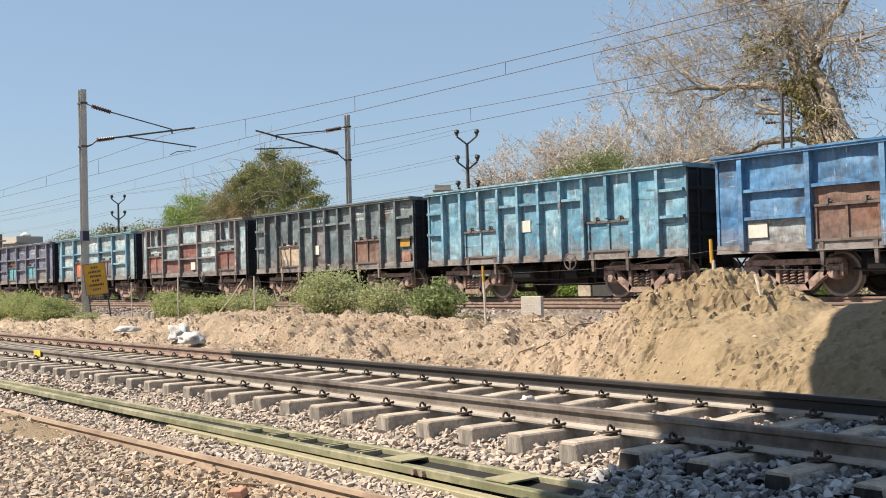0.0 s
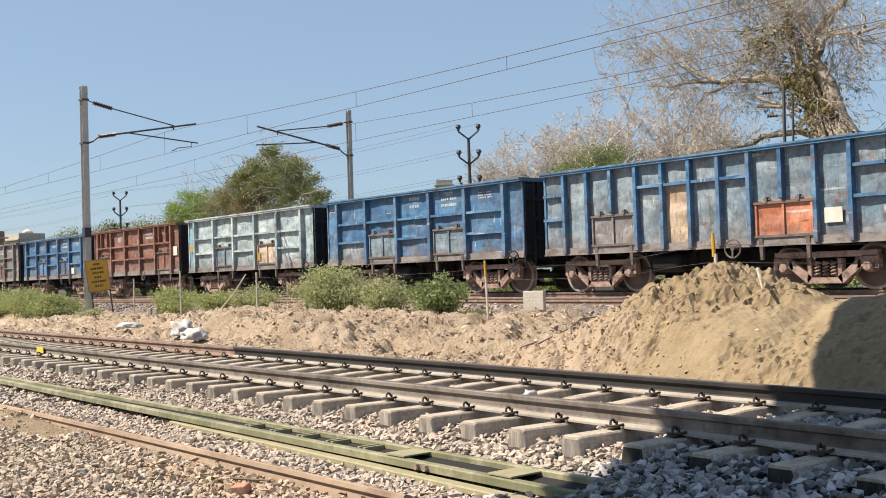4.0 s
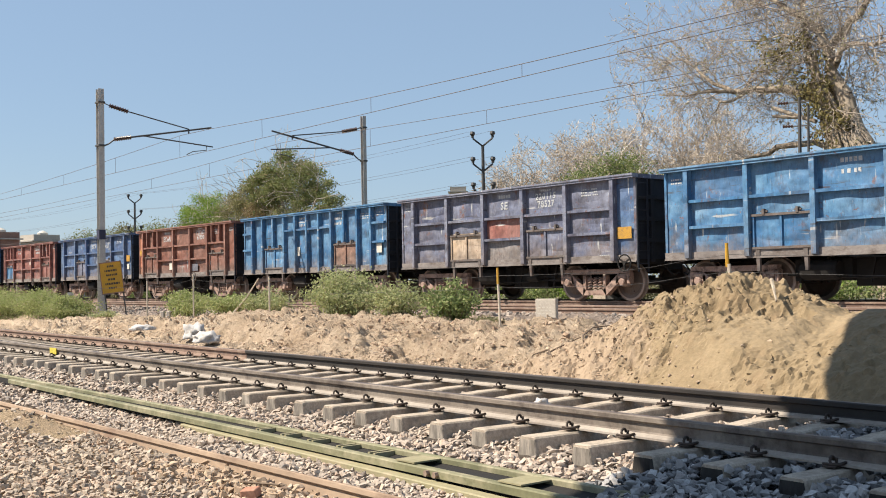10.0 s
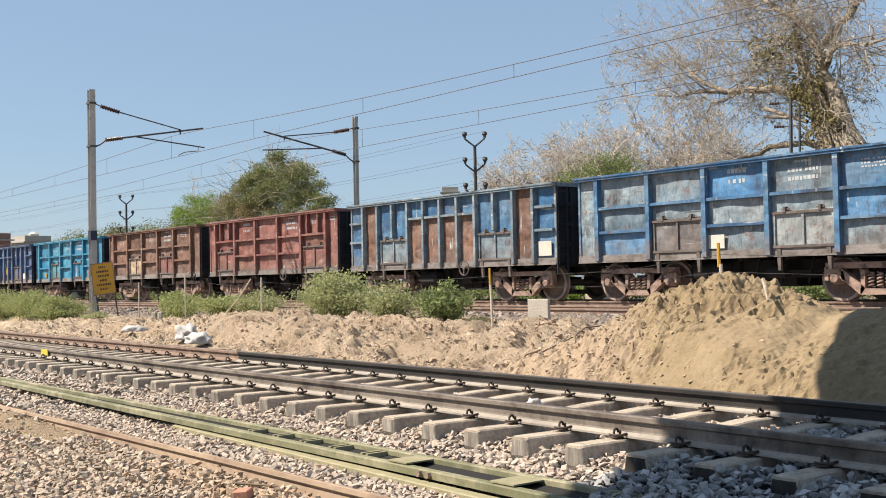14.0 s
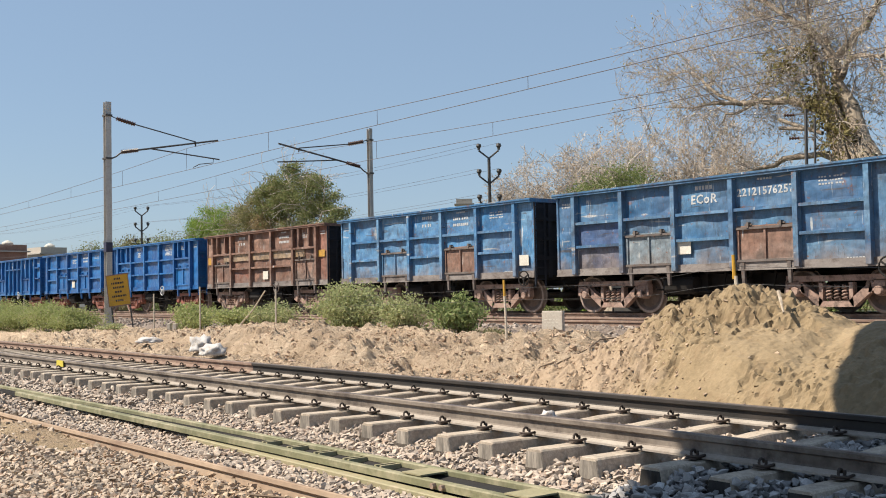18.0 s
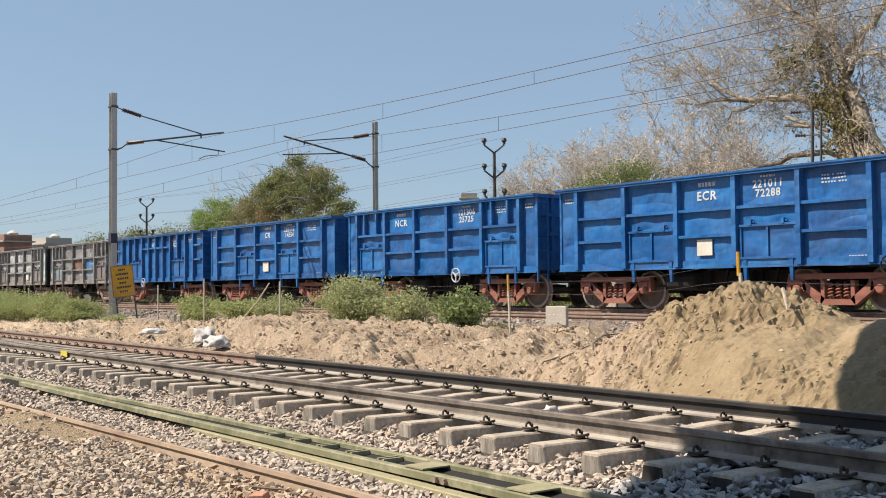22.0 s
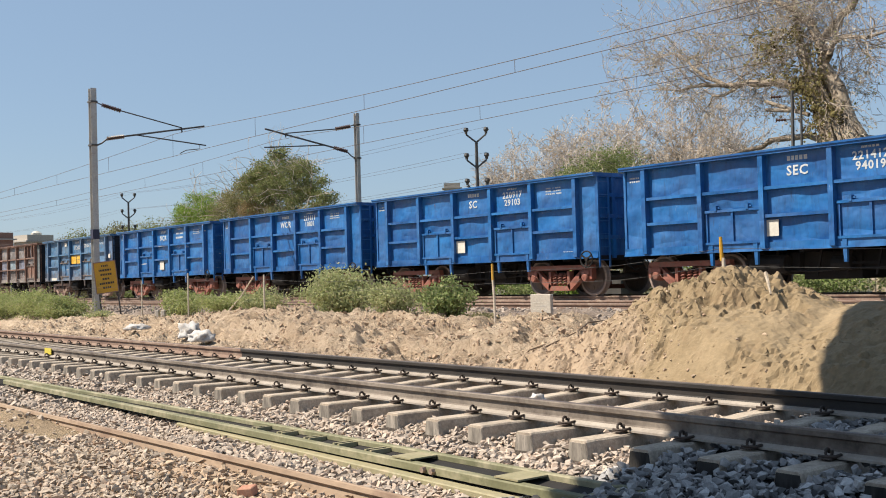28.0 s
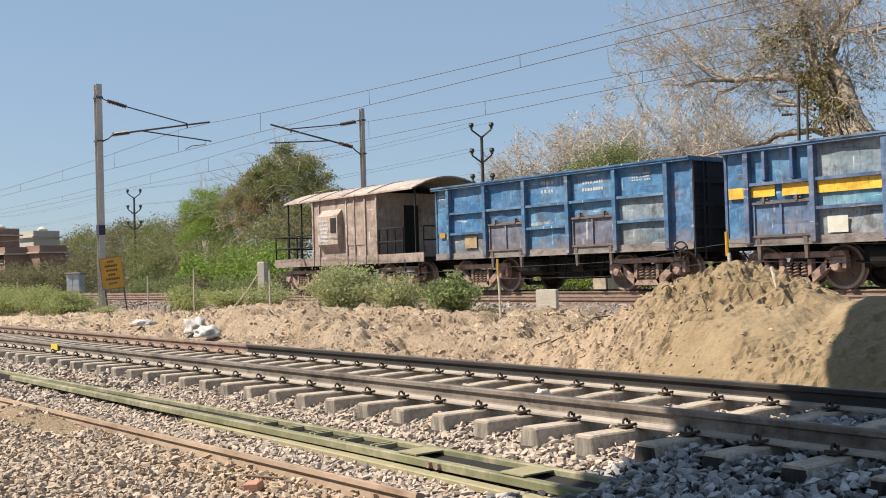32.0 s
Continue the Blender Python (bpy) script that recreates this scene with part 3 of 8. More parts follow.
CLIP_STEEL = surf("rusted_spring_clip", (0.045, 0.033, 0.027), (0.09, 0.065, 0.052), 12, 60, 0.7, 0.3)


def rail_profile(h=0.156, head=0.067, foot=0.136):
    a, b, w = head / 2, foot / 2, 0.0085
    half = [(b, -h), (b, -h + 0.012), (w + 0.012, -h + 0.030), (w, -h + 0.045), (w, -0.052), (a, -0.038), (a, -0.008), (a - 0.008, 0)]
    return half + [(-y, z) for y, z in reversed(half)]


def head_profile(head=0.067):
    a = head / 2
    return [(a - 0.009, 0.0), (a - 0.014, 0.0025), (-a + 0.014, 0.0025), (-a + 0.009, 0.0)]


def foot_profile(h=0.156, foot=0.136):
    b = foot / 2 + 0.002
    return [(b, -h), (b, -h + 0.015), (0.023, -h + 0.034), (-0.023, -h + 0.034), (-b, -h + 0.015), (-b, -h)]


def lay_rail(parent, name, x0, x1, yc, z, slope, web, label, dusted=False):
    bm = bmesh.new()
    extrude_x(bm, rail_profile(), x0, x1, lambda x: (yc + slope * x, z))
    rail = part(name, bm, web, parent, label)
    bm = bmesh.new()
    extrude_x(bm, head_profile(), x0, x1, lambda x: (yc + slope * x, z))
    part("running_surface", bm, RAIL_TOP, rail, "worn brown-grey rail head")
    if dusted:
        bm = bmesh.new()
        extrude_x(bm, foot_profile(), x0, x1, lambda x: (yc + slope * x, z))
        part("foot", bm, FOOT_DUST, rail, "pale dust-covered rail foot")


def sleeper_mesh():
    bm = bmesh.new()
    # prestressed sleeper: taller and wider under the rails, waisted in the middle
    secs = [(-0.50, 0.118, -0.004, 0.080), (-0.485, 0.124, 0.0, 0.086), (0.35, 0.118, -0.005, 0.084), (0.874, 0.105, -0.035, 0.078), (1.40, 0.118, -0.005, 0.084), (2.235, 0.124, 0.0, 0.086), (2.25, 0.118, -0.004, 0.080)]
    rings = []
    for v, low, top, up in secs:
        rings.append([bm.verts.new(p) for p in ((-low, v, -0.24), (low, v, -0.24), (up, v, top - 0.012), (up - 0.012, v, top), (-up + 0.012, v, top), (-up, v, top - 0.012))])
    for r, q in zip(rings, rings[1:]):
        for k in range(6):
            bm.faces.new((r[k], q[k], q[(k + 1) % 6], r[(k + 1) % 6]))
    bm.faces.new(rings[0])
    bm.faces.new(rings[-1][::-1])
    return mesh_of(bm, "sleeper")


def clip_mesh():
    """A sprung steel rail clip: an upright coil with a foot on the rail's flange."""
    bm = bmesh.new()
    ring = [(-0.01 + 0.02 * t, 0.027 * math.cos(2 * math.pi * t), 0.030 + 0.027 * math.sin(2 * math.pi * t)) for t in np.linspace(0, 1.1, 15)]
    tube(bm, ring, 0.010, 6)
    tube(bm, [(-0.05, -0.02, 0.012), (0.0, -0.035, 0.014), (0.055, -0.01, 0.016), (0.06, 0.045, 0.022)], 0.010, 6)
    box(bm, -0.04, 0.04, -0.05, 0.03, -0.004, 0.006)
    return mesh_of(bm, "rail_clip", True)


def near_track():
    root = tagged(new("near_track"), "ballasted track with dark rails on pale concrete sleepers", "railway track", kind="structure")
    lay_rail(root, "rail", -320, 60, NEAR_Y + 0.036, NEAR_Z, NEAR_SLOPE, RAIL_SIDE, "dusty brown running rail", True)
    lay_rail(root, "rail", -14.9, 60, NEAR_Y + 1.748, NEAR_Z, NEAR_SLOPE, RAIL_DARK, "dark oily running rail", True)
    lay_rail(root, "rail", -320, -14.91, NEAR_Y + 1.748, NEAR_Z, NEAR_SLOPE, RUST_RAIL, "red rusted running rail")
    sl, cl = sleeper_mesh(), clip_mesh()
    bm = bmesh.new()
    hexa(bm, [(-0.108, -0.5035, -0.2), (0.108, -0.5035, -0.2), (0.111, -0.498, -0.2), (-0.111, -0.498, -0.2), (-0.077, -0.5035, -0.022), (0.077, -0.5035, -0.022), (0.080, -0.498, -0.022), (-0.080, -0.498, -0.022)])
    end = mesh_of(bm, "end_face")
    top = NEAR_Z - 0.163
    far_v, far_f = [], []
    for k in range(-540, 22):
        x = FIRST + k * PITCH
        m = pose(x, rail_y(x), top, 0, 0, random.uniform(-0.6, 0.6))
        if not -110 < k < 18:
            continue
        s = put("sleeper", sl, CONCRETE, root, matrix=m)
        # end faces are black from sleeper 8 on, streaked grey before it
        if k > -30:
            put("end_face", end, BLACK_END if k >= 8 else WEATHERED_END, s)
        if k > -62:
            for v, turn in ((-0.066, 0), (0.138, 180), (1.748 - 0.102, 0), (1.748 + 0.102, 180)):
                put("rail_clip", cl, CLIP_STEEL, s, matrix=pose(random.uniform(-0.01, 0.01), v, 0.012, 0, 0, turn + random.uniform(-8, 8)))
    # the far length of sleepers, beyond counting
    v0 = [Vector(p) for p in ((-0.13, -0.5, -0.2), (0.13, -0.5, -0.2), (0.13, 2.25, -0.2), (-0.13, 2.25, -0.2), (-0.1, -0.5, 0), (0.1, -0.5, 0), (0.1, 2.25, 0), (-0.1, 2.25, 0))]
    f0 = [(0, 1, 5, 4), (1, 2, 6, 5), (2, 3, 7, 6), (3, 0, 4, 7), (4, 5, 6, 7)]
    for k in range(-540, -110):
        x = FIRST + k * PITCH
        base = len(far_v)
        far_v += [(p.x + x, p.y + rail_y(x), p.z + top) for p in v0]
        far_f += [[base + i for i in f] for f in f0]
    tagged(put("sleepers_beyond", raw_mesh("sleepers_beyond", far_v, far_f), CONCRETE, root), "pale concrete sleepers running into the distance", kind="stuff")


near_track()


def far_track(name, yc, label):
    root = tagged(new(name), label, "railway track", kind="structure")
    lay_rail(root, "rail", -620, 620, yc - 0.874, 0.0, 0.0, RUST_RAIL, "brown running rail")
    lay_rail(root, "rail", -620, 620, yc + 0.874, 0.0, 0.0, RUST_RAIL, "brown running rail")
    sl = bpy.data.meshes["sleeper"]
    v0, f0 = np.array([p.co for p in sl.vertices]), np.array([list(p.vertices) for p in sl.polygons if len(p.vertices) == 4])
    xs = np.arange(-620, 620, 0.6)
    v = (v0[None] + np.stack([xs, np.full(len(xs), yc - 0.874), np.full(len(xs), -0.19)], -1)[:, None]).reshape(-1, 3)
    f = (f0[None] + (np.arange(len(xs)) * len(v0))[:, None, None]).reshape(-1, 4)
    tagged(put("sleepers", raw_mesh("sleepers", v, f), CONCRETE, root), "concrete sleepers sunk in the ballast", kind="stuff")


far_track("empty_track", EMPTY_Y, "empty track with rust-brown rails in front of the train")
far_track("train_track", TRAIN_Y, "rust-brown track on which the goods train runs")

# ---- the goods train ----
SHEET, POST, Z0, Z1 = 1.45, 1.60, 1.00, 3.233
HALF = {"H": 5.017, "P": 4.892, "V": 4.98}
LENGTH = {"H": 10.963, "P": 10.713, "V": 10.713}
POSTS = {
    "H": [-4.28, -2.57, -0.86, 0.86, 2.57, 4.28],
    "P": [-4.22, -2.54, -0.86, 0.86, 2.54, 4.22],
    "V": [-4.15 + 0.83 * k for k in range(11)],
}
DOORS = {"H": [(-2.57, -0.86), (0.86, 2.57)], "P": [(-4.22, -2.54), (2.54, 4.22)], "V": [(-3.32, -1.66), (1.66, 3.32)]}
MESHES = {}


def shared(key, build, smooth=False):
    """A mesh that is built once and shared by all alike parts."""
    if key not in MESHES:
        bm = bmesh.new()
        build(bm)
        MESHES[key] = mesh_of(bm, str(key[0]), smooth)
    return MESHES[key]


def sheet_cell(x0, x1, z0, z1, bulge, seed):
    """One sheet of a wagon's side, dented and bulged outwards."""
    def build(bm):
        nx, nz = max(5, int((x1 - x0) / 0.15)), max(5, int((z1 - z0) / 0.15))
        grid = []
        for j in range(nz + 1):
            row = []
            for i in range(nx + 1):
                x, z = x0 + (x1 - x0) * i / nx, z0 + (z1 - z0) * j / nz
                k = math.sin(math.pi * i / nx) * math.sin(math.pi * j / nz)
                d = k * (bulge + 0.050 * noise.noise((x * 1.9 + seed * 7.1, z * 2.3, seed * 3.7)))
                row.append(bm.verts.new((x, -SHEET - d, z)))
            grid.append(row)
        for r, q in zip(grid, grid[1:]):
            for i in range(nx):
                bm.faces.new((r[i], r[i + 1], q[i + 1], q[i])).smooth = True
        back = [bm.verts.new(p) for p in ((x0, -SHEET + 0.012, z0), (x1, -SHEET + 0.012, z0), (x1, -SHEET + 0.012, z1), (x0, -SHEET + 0.012, z1))]
        bm.faces.new(back[::-1])
    return build


def hat_post(x, z0, z1, w=0.13):
    def build(bm):
        a, b = w / 2, w / 2 - 0.008
        y0, y1 = -SHEET + 0.004, -POST
        hexa(bm, [(x - a, y0, z0), (x - b, y1, z0 + 0.05), (x + b, y1, z0 + 0.05), (x + a, y0, z0), (x - a, y0, z1), (x - b, y1, z1), (x + b, y1, z1), (x + a, y0, z1)])
    return build


def rib(x0, x1, z, h=0.085, out=0.125):
    def build(bm):
        y0, y1 = -SHEET + 0.004, -SHEET - out
        hexa(bm, [(x0, y1, z - h * 0.42), (x1, y1, z - h * 0.42), (x1, y0, z - h / 2), (x0, y0, z - h / 2), (x0, y1, z + h * 0.42), (x1, y1, z + h * 0.42), (x1, y0, z + h / 2), (x0, y0, z + h / 2)])
    return build


def side_cells(kind):
    """The sheets of one side: (column, row): (x0, x1, z0, z1)."""
    h, p = HALF[kind], POSTS[kind]
    edges = [-h, *p, h]
    lo, hi = Z0 + 0.18, Z1 - 0.10
    cells = {}
    for c, (a, b) in enumerate(zip(edges, edges[1:])):
        door = any(a > d0 - 0.1 and b < d1 + 0.1 for d0, d1 in DOORS[kind])
        if kind == "V":
            if c in (0, 11):
                cuts = [lo, 1.96, 2.60, hi]
            elif 4 <= c <= 7:
                cuts = [lo, 2.60, hi]
            elif door:
                cuts = [2.02, hi]
            else:
                cuts = [lo, hi]
        elif c in (0, 6):
            cuts = [lo, hi]
        elif door:
            cuts = [2.02, 2.39, hi]
        else:
            cuts = [lo, 1.77, 2.39, hi]
        for r, (z0, z1) in enumerate(zip(cuts, cuts[1:])):
            cells[c, r] = (a, b, z0, z1)
    return cells


def end_wall(bm, kind, sign):
    h = HALF[kind]
    x0, x1 = sorted((sign * (h - 0.10), sign * (h - 0.08)))
    box(bm, x0, x1, -SHEET, SHEET, Z0 + 0.05, Z1 - 0.06)


def end_stiffener(bm, kind, sign, z, y):
    """A level rib (z given) or an upright (y given) on an end wall."""
    h = HALF[kind]
    f = sorted((sign * (h - 0.08), sign * h))
    if z:
        box(bm, f[0], f[1], -SHEET + 0.05, SHEET - 0.05, z - 0.05, z + 0.05)
    else:
        box(bm, f[0], f[1] - 0.001, y - 0.06, y + 0.06, Z0, Z1 - 0.1)


def ladder(bm, kind):
    h = HALF[kind]
    for y in (-1.50, -1.12):
        box(bm, h + 0.045, h + 0.075, y - 0.025, y + 0.025, 0.75, Z1 - 0.12)
    for z in np.arange(0.95, 3.0, 0.34):
        tube(bm, [(h + 0.06, -1.5, z), (h + 0.06, -1.12, z)], 0.014, 5)


def wheel_pair(bm):
    """Two flanged wheels on an axle; plate wheels with balance holes, so that the turning shows."""
    for s in (-1, 1):
        prof = [(0.10, 0.09), (0.16, 0.085), (0.34, 0.045), (0.42, 0.065), (0.475, 0.068), (0.497, 0.06), (0.500, 0.02), (0.503, -0.035), (0.53, -0.045), (0.525, -0.068), (0.43, -0.07), (0.36, -0.03), (0.16, -0.04), (0.10, -0.05)]
        lathe(bm, [(r, s * (0.855 + w)) for r, w in prof], 20, "y")
    lathe(bm, [(0.0, -1.06), (0.075, -1.06), (0.075, -0.95), (0.095, -0.93), (0.095, 0.93), (0.075, 0.95), (0.075, 1.06), (0.0, 1.06)], 12, "y")
    for s in (-1, 1):
        for k in range(2):
            a = math.pi * k
            x, z = 0.25 * math.cos(a), 0.25 * math.sin(a)
            box(bm, x - 0.05, x + 0.05, s * 0.90, s * 0.935, z - 0.05, z + 0.05)


def side_frame(bm, s):
    """Cast side frame with two triangular windows and a spring nest."""
    y0, y1 = (1.05, 1.22) if s > 0 else (-1.22, -1.05)
    def beam(pts, w):
        (xa, za), (xb, zb) = pts
        d = Vector((xb - xa, 0, zb - za)).normalized()
        n = Vector((-d.z, 0, d.x)) * (w / 2)
        a, b = Vector((xa, 0, za)), Vector((xb, 0, zb))
        q = [a - n, b - n, b + n, a + n]
        hexa(bm, [(p.x, y0, p.z) for p in q] + [(p.x, y1, p.z) for p in q])
    for p, w in ((((-1.22, 0.775), (1.22, 0.775)), 0.13), (((-0.42, 0.22), (0.42, 0.22)), 0.13), (((-0.90, 0.64), (-0.36, 0.22)), 0.18), (((0.90, 0.64), (0.36, 0.22)), 0.18),
                 (((-0.36, 0.28), (-0.36, 0.68)), 0.09), (((0.36, 0.28), (0.36, 0.68)), 0.09), (((-1.20, 0.74), (-1.20, 0.46)), 0.09), (((1.20, 0.74), (1.20, 0.46)), 0.09),
                 (((-0.84, 0.66), (-0.80, 0.46)), 0.08), (((0.84, 0.66), (0.80, 0.46)), 0.08), (((-1.02, 0.73), (-1.02, 0.62)), 0.26), (((1.02, 0.73), (1.02, 0.62)), 0.26)):
        beam(p, w)


def coil(bm, x, s):
    y = s * 1.16
    pts = [(x + 0.058 * math.cos(a), y + 0.058 * math.sin(a), 0.30 + 0.32 * a / (2 * math.pi * 4.5)) for a in np.linspace(0, 2 * math.pi * 4.5, 40)]
    tube(bm, pts, 0.019, 5)


def axle_box(bm, x, s):
    lathe(bm, [(0.0, s * 1.27), (0.085, s * 1.27), (0.11, s * 1.24), (0.13, s * 1.08), (0.13, s * 0.96)], 10, "y", (x, 0, 0.5))
    box(bm, x - 0.15, x + 0.15, min(s * 1.02, s * 1.24), max(s * 1.02, s * 1.24), 0.58, 0.66)


def bolster(bm):
    box(bm, -0.20, 0.20, -1.0, 1.0, 0.42, 0.66)
    box(bm, -0.16, 0.16, -0.20, 0.20, 0.66, 0.86)


ROLLERS = {}


def add_bogie(root, x, metal):
    """Three-piece bogie: bolster, side frames, springs, boxes, wheels."""
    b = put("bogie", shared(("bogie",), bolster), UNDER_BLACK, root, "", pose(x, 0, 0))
    for s in (-1, 1):
        put("side_frame", shared(("side_frame", s), lambda bm: side_frame(bm, s)), metal, b)
    for xs in (-0.19, 0.0, 0.19):
        put("spring", shared(("spring", xs), lambda bm: coil(bm, xs, -1)), metal, b)
    for xs in (-1.0, 1.0):
        put("axle_box", shared(("axle_box", xs), lambda bm: axle_box(bm, xs, -1)), metal, b)
        w = put("wheelset", shared(("wheelset",), wheel_pair), WHEEL_STEEL, b, "", pose(xs, 0, 0.5))
        ROLLERS.setdefault(root, []).append((w, xs))
    return b


def coupler(bm, x, sign):
    a, b = sorted((x, x + sign * 0.42))
    box(bm, a, b, -0.09, 0.09, 0.98, 1.16)
    c = sorted((x + sign * 0.26, x + sign * 0.50))
    box(bm, c[0], c[1], -0.15, 0.12, 0.93, 1.21)
    for y in (-0.42, 0.42):
        tube(bm, [(x, y, 0.98), (x + sign * 0.14, y, 0.80), (x + sign * 0.30, y * 0.9, 0.66), (x + sign * 0.46, y * 0.8, 0.72)], 0.022, 5)


def underframe(bm, kind):
    h = HALF[kind]
    box(bm, -h + 0.02, h - 0.02, -0.28, 0.28, 0.80, 1.06)
    for x in np.linspace(-h + 0.1, h - 0.1, 9):
        box(bm, x - 0.05, x + 0.05, -SHEET + 0.03, SHEET - 0.03, 0.94, 1.03)
    box(bm, -h + 0.05, h - 0.05, -SHEET + 0.02, SHEET - 0.02, 1.03, 1.07)
    for y in (-0.55, 0.55):
        tube(bm, [(-2.1, y, 0.70), (2.1, y, 0.66)], 0.022, 5)


def air_reservoir(bm):
    lathe(bm, [(0.0, -0.45), (0.19, -0.45), (0.22, -0.38), (0.22, 0.38), (0.19, 0.45), (0.0, 0.45)], 12, "x", (-1.0, -1.10, 0.70))
    bar(bm, (-0.8, -1.10, 0.88), (-0.8, -1.10, 1.05), 0.06)


def brake_cylinder(bm):
    lathe(bm, [(0.0, -0.22), (0.15, -0.22), (0.15, 0.22), (0.0, 0.22)], 12, "x", (0.75, -1.02, 0.68))
    bar(bm, (0.97, -1.02, 0.68), (1.9, -0.9, 0.66), 0.05)
    bar(bm, (0.75, -1.02, 0.8), (0.75, -1.02, 1.05), 0.06)


def brake_gear(bm):
    """Levers, boxes and hangers bunched under the middle of the wagon."""
    box(bm, -1.75, -0.35, -0.95, 0.9, 0.46, 0.94)
    box(bm, -0.35, 1.05, -0.80, 0.9, 0.34, 0.94)
    box(bm, 1.05, 1.75, -0.70, 0.7, 0.52, 0.94)
    for x in (-1.6, -0.9, 0.1, 0.8, 1.5):
        bar(bm, (x, -1.0, 0.42), (x + 0.12, -0.98, 0.98), 0.05)
    tube(bm, [(-1.9, -1.02, 0.60), (0.0, -1.04, 0.52), (1.95, -1.0, 0.60)], 0.025, 6)


def hand_wheel(bm, x):
    c = Vector((x, -1.66, 0.98))
    ring = [c + Vector((0.21 * math.cos(a), 0, 0.21 * math.sin(a))) for a in np.linspace(0, 2 * math.pi, 19)]
    tube(bm, ring, 0.021, 5, False)
    for k in range(3):
        a = 2 * math.pi * k / 3 + 0.5
        d = Vector((0.21 * math.cos(a), 0, 0.21 * math.sin(a)))
        bar(bm, c, c + d, 0.034)
    tube(bm, [c, c + Vector((0, 0.5, 0))], 0.022, 6)
    lathe(bm, [(0.0, -0.02), (0.05, -0.02), (0.05, 0.02), (0.0, 0.02)], 8, "y", c)


def flap_door(bm, x0, x1):
    """A double flap door hung low in the side."""
    a, b = x0 + 0.13, x1 - 0.13
    m = (a + b) / 2
    box(bm, a, m - 0.02, -SHEET - 0.025, -SHEET - 0.002, 1.24, 1.93)
    box(bm, m + 0.02, b, -SHEET - 0.025, -SHEET - 0.002, 1.24, 1.93)
    for x in (a, m, b):
        box(bm, x - 0.028, x + 0.028, -SHEET - 0.065, -SHEET - 0.024, 1.20, 1.94)


def door_bars(bm, x0, x1):
    a, b = x0 + 0.08, x1 - 0.08
    box(bm, a, b, -SHEET - 0.085, -SHEET - 0.02, 1.93, 1.985)
    box(bm, a, b, -SHEET - 0.085, -SHEET - 0.02, 1.19, 1.245)


def hinge(bm, x):
    box(bm, x - 0.03, x + 0.03, -SHEET - 0.10, -SHEET, 1.96, 2.09)
    bar(bm, (x - 0.09, -SHEET - 0.05, 2.035), (x + 0.10, -SHEET - 0.05, 2.035), 0.035)


def drop_leg(bm, x):
    hexa(bm, [(x - 0.035, -SHEET - 0.05, 0.70), (x + 0.035, -SHEET - 0.05, 0.70), (x + 0.035, -SHEET + 0.02, 0.70), (x - 0.035, -SHEET + 0.02, 0.70),
              (x - 0.055, -SHEET - 0.075, 1.20), (x + 0.055, -SHEET - 0.075, 1.20), (x + 0.055, -SHEET - 0.002, 1.20), (x - 0.055, -SHEET - 0.002, 1.20)])


def far_side(bm, kind):
    h = HALF[kind]
    box(bm, -h, h, SHEET - 0.012, SHEET, Z0 + 0.02, Z1 - 0.08)
    for x in POSTS[kind]:
        box(bm, x - 0.06, x + 0.06, SHEET, POST, Z0, Z1 - 0.1)
    box(bm, -h, h, SHEET - 0.03, POST, Z1 - 0.10, Z1)
    box(bm, -h, h, SHEET - 0.02, POST - 0.01, Z0, Z0 + 0.12)


LETTERS = {}


def sheet_depth(kind, x, z):
    """How far the dented sheet stands out at (x, z)."""
    for (c, r), (x0, x1, z0, z1) in side_cells(kind).items():
        if x0 <= x <= x1 and z0 <= z <= z1:
            seed = c * 3 + r + ord(kind)
            k = math.sin(math.pi * (x - x0) / (x1 - x0)) * math.sin(math.pi * (z - z0) / (z1 - z0))
            return k * (0.012 + 0.050 * noise.noise((x * 1.9 + seed * 7.1, z * 2.3, seed * 3.7)))
    return 0.0


def lettering(text, size, kind, x, z):
    """Painted characters that lie on the dented sheet."""
    key = (text, size, kind, x, z)
    if key not in LETTERS:
        cu = bpy.data.curves.new("lettering", "FONT")
        cu.body, cu.size, cu.align_x, cu.align_y, cu.resolution_u = text, size, "CENTER", "CENTER", 2
        cu.extrude, cu.space_line, cu.space_character, cu.offset = 0.003, 0.85, 1.12, 0.006
        ob = new("lettering", cu)
        me = bpy.data.meshes.new_from_object(ob.evaluated_get(bpy.context.evaluated_depsgraph_get()))
        bpy.data.objects.remove(ob)
        bpy.data.curves.remove(cu)
        for v in me.vertices:
            v.co.z += sheet_depth(kind, x + v.co.x, z + v.co.y)
        LETTERS[key] = me
    return LETTERS[key]


def bars(w, lines, h, kind, at, up):
    """Unreadable stencilling as plain bars on the dented sheet."""
    def build(bm):
        r = random.Random(int(w * 1000) + lines)
        for k in range(lines):
            z, x = -k * h * 1.7, -w / 2
            while x < w / 2 - 0.02:
                d = r.uniform(0.02, 0.05) + 0.3 * h
                d = min(d, w / 2 - x)
                y = -sheet_depth(kind, at + x + d / 2, up + z)
                box(bm, x, x + d, y - 0.004, y + 0.02, z - h * 0.38, z + h * 0.38)
                x += d + 0.015 + 0.12 * h
                if r.random() < 0.18:
                    x += 0.05
    return shared(("stencil", w, lines, h, kind, at, up), build)


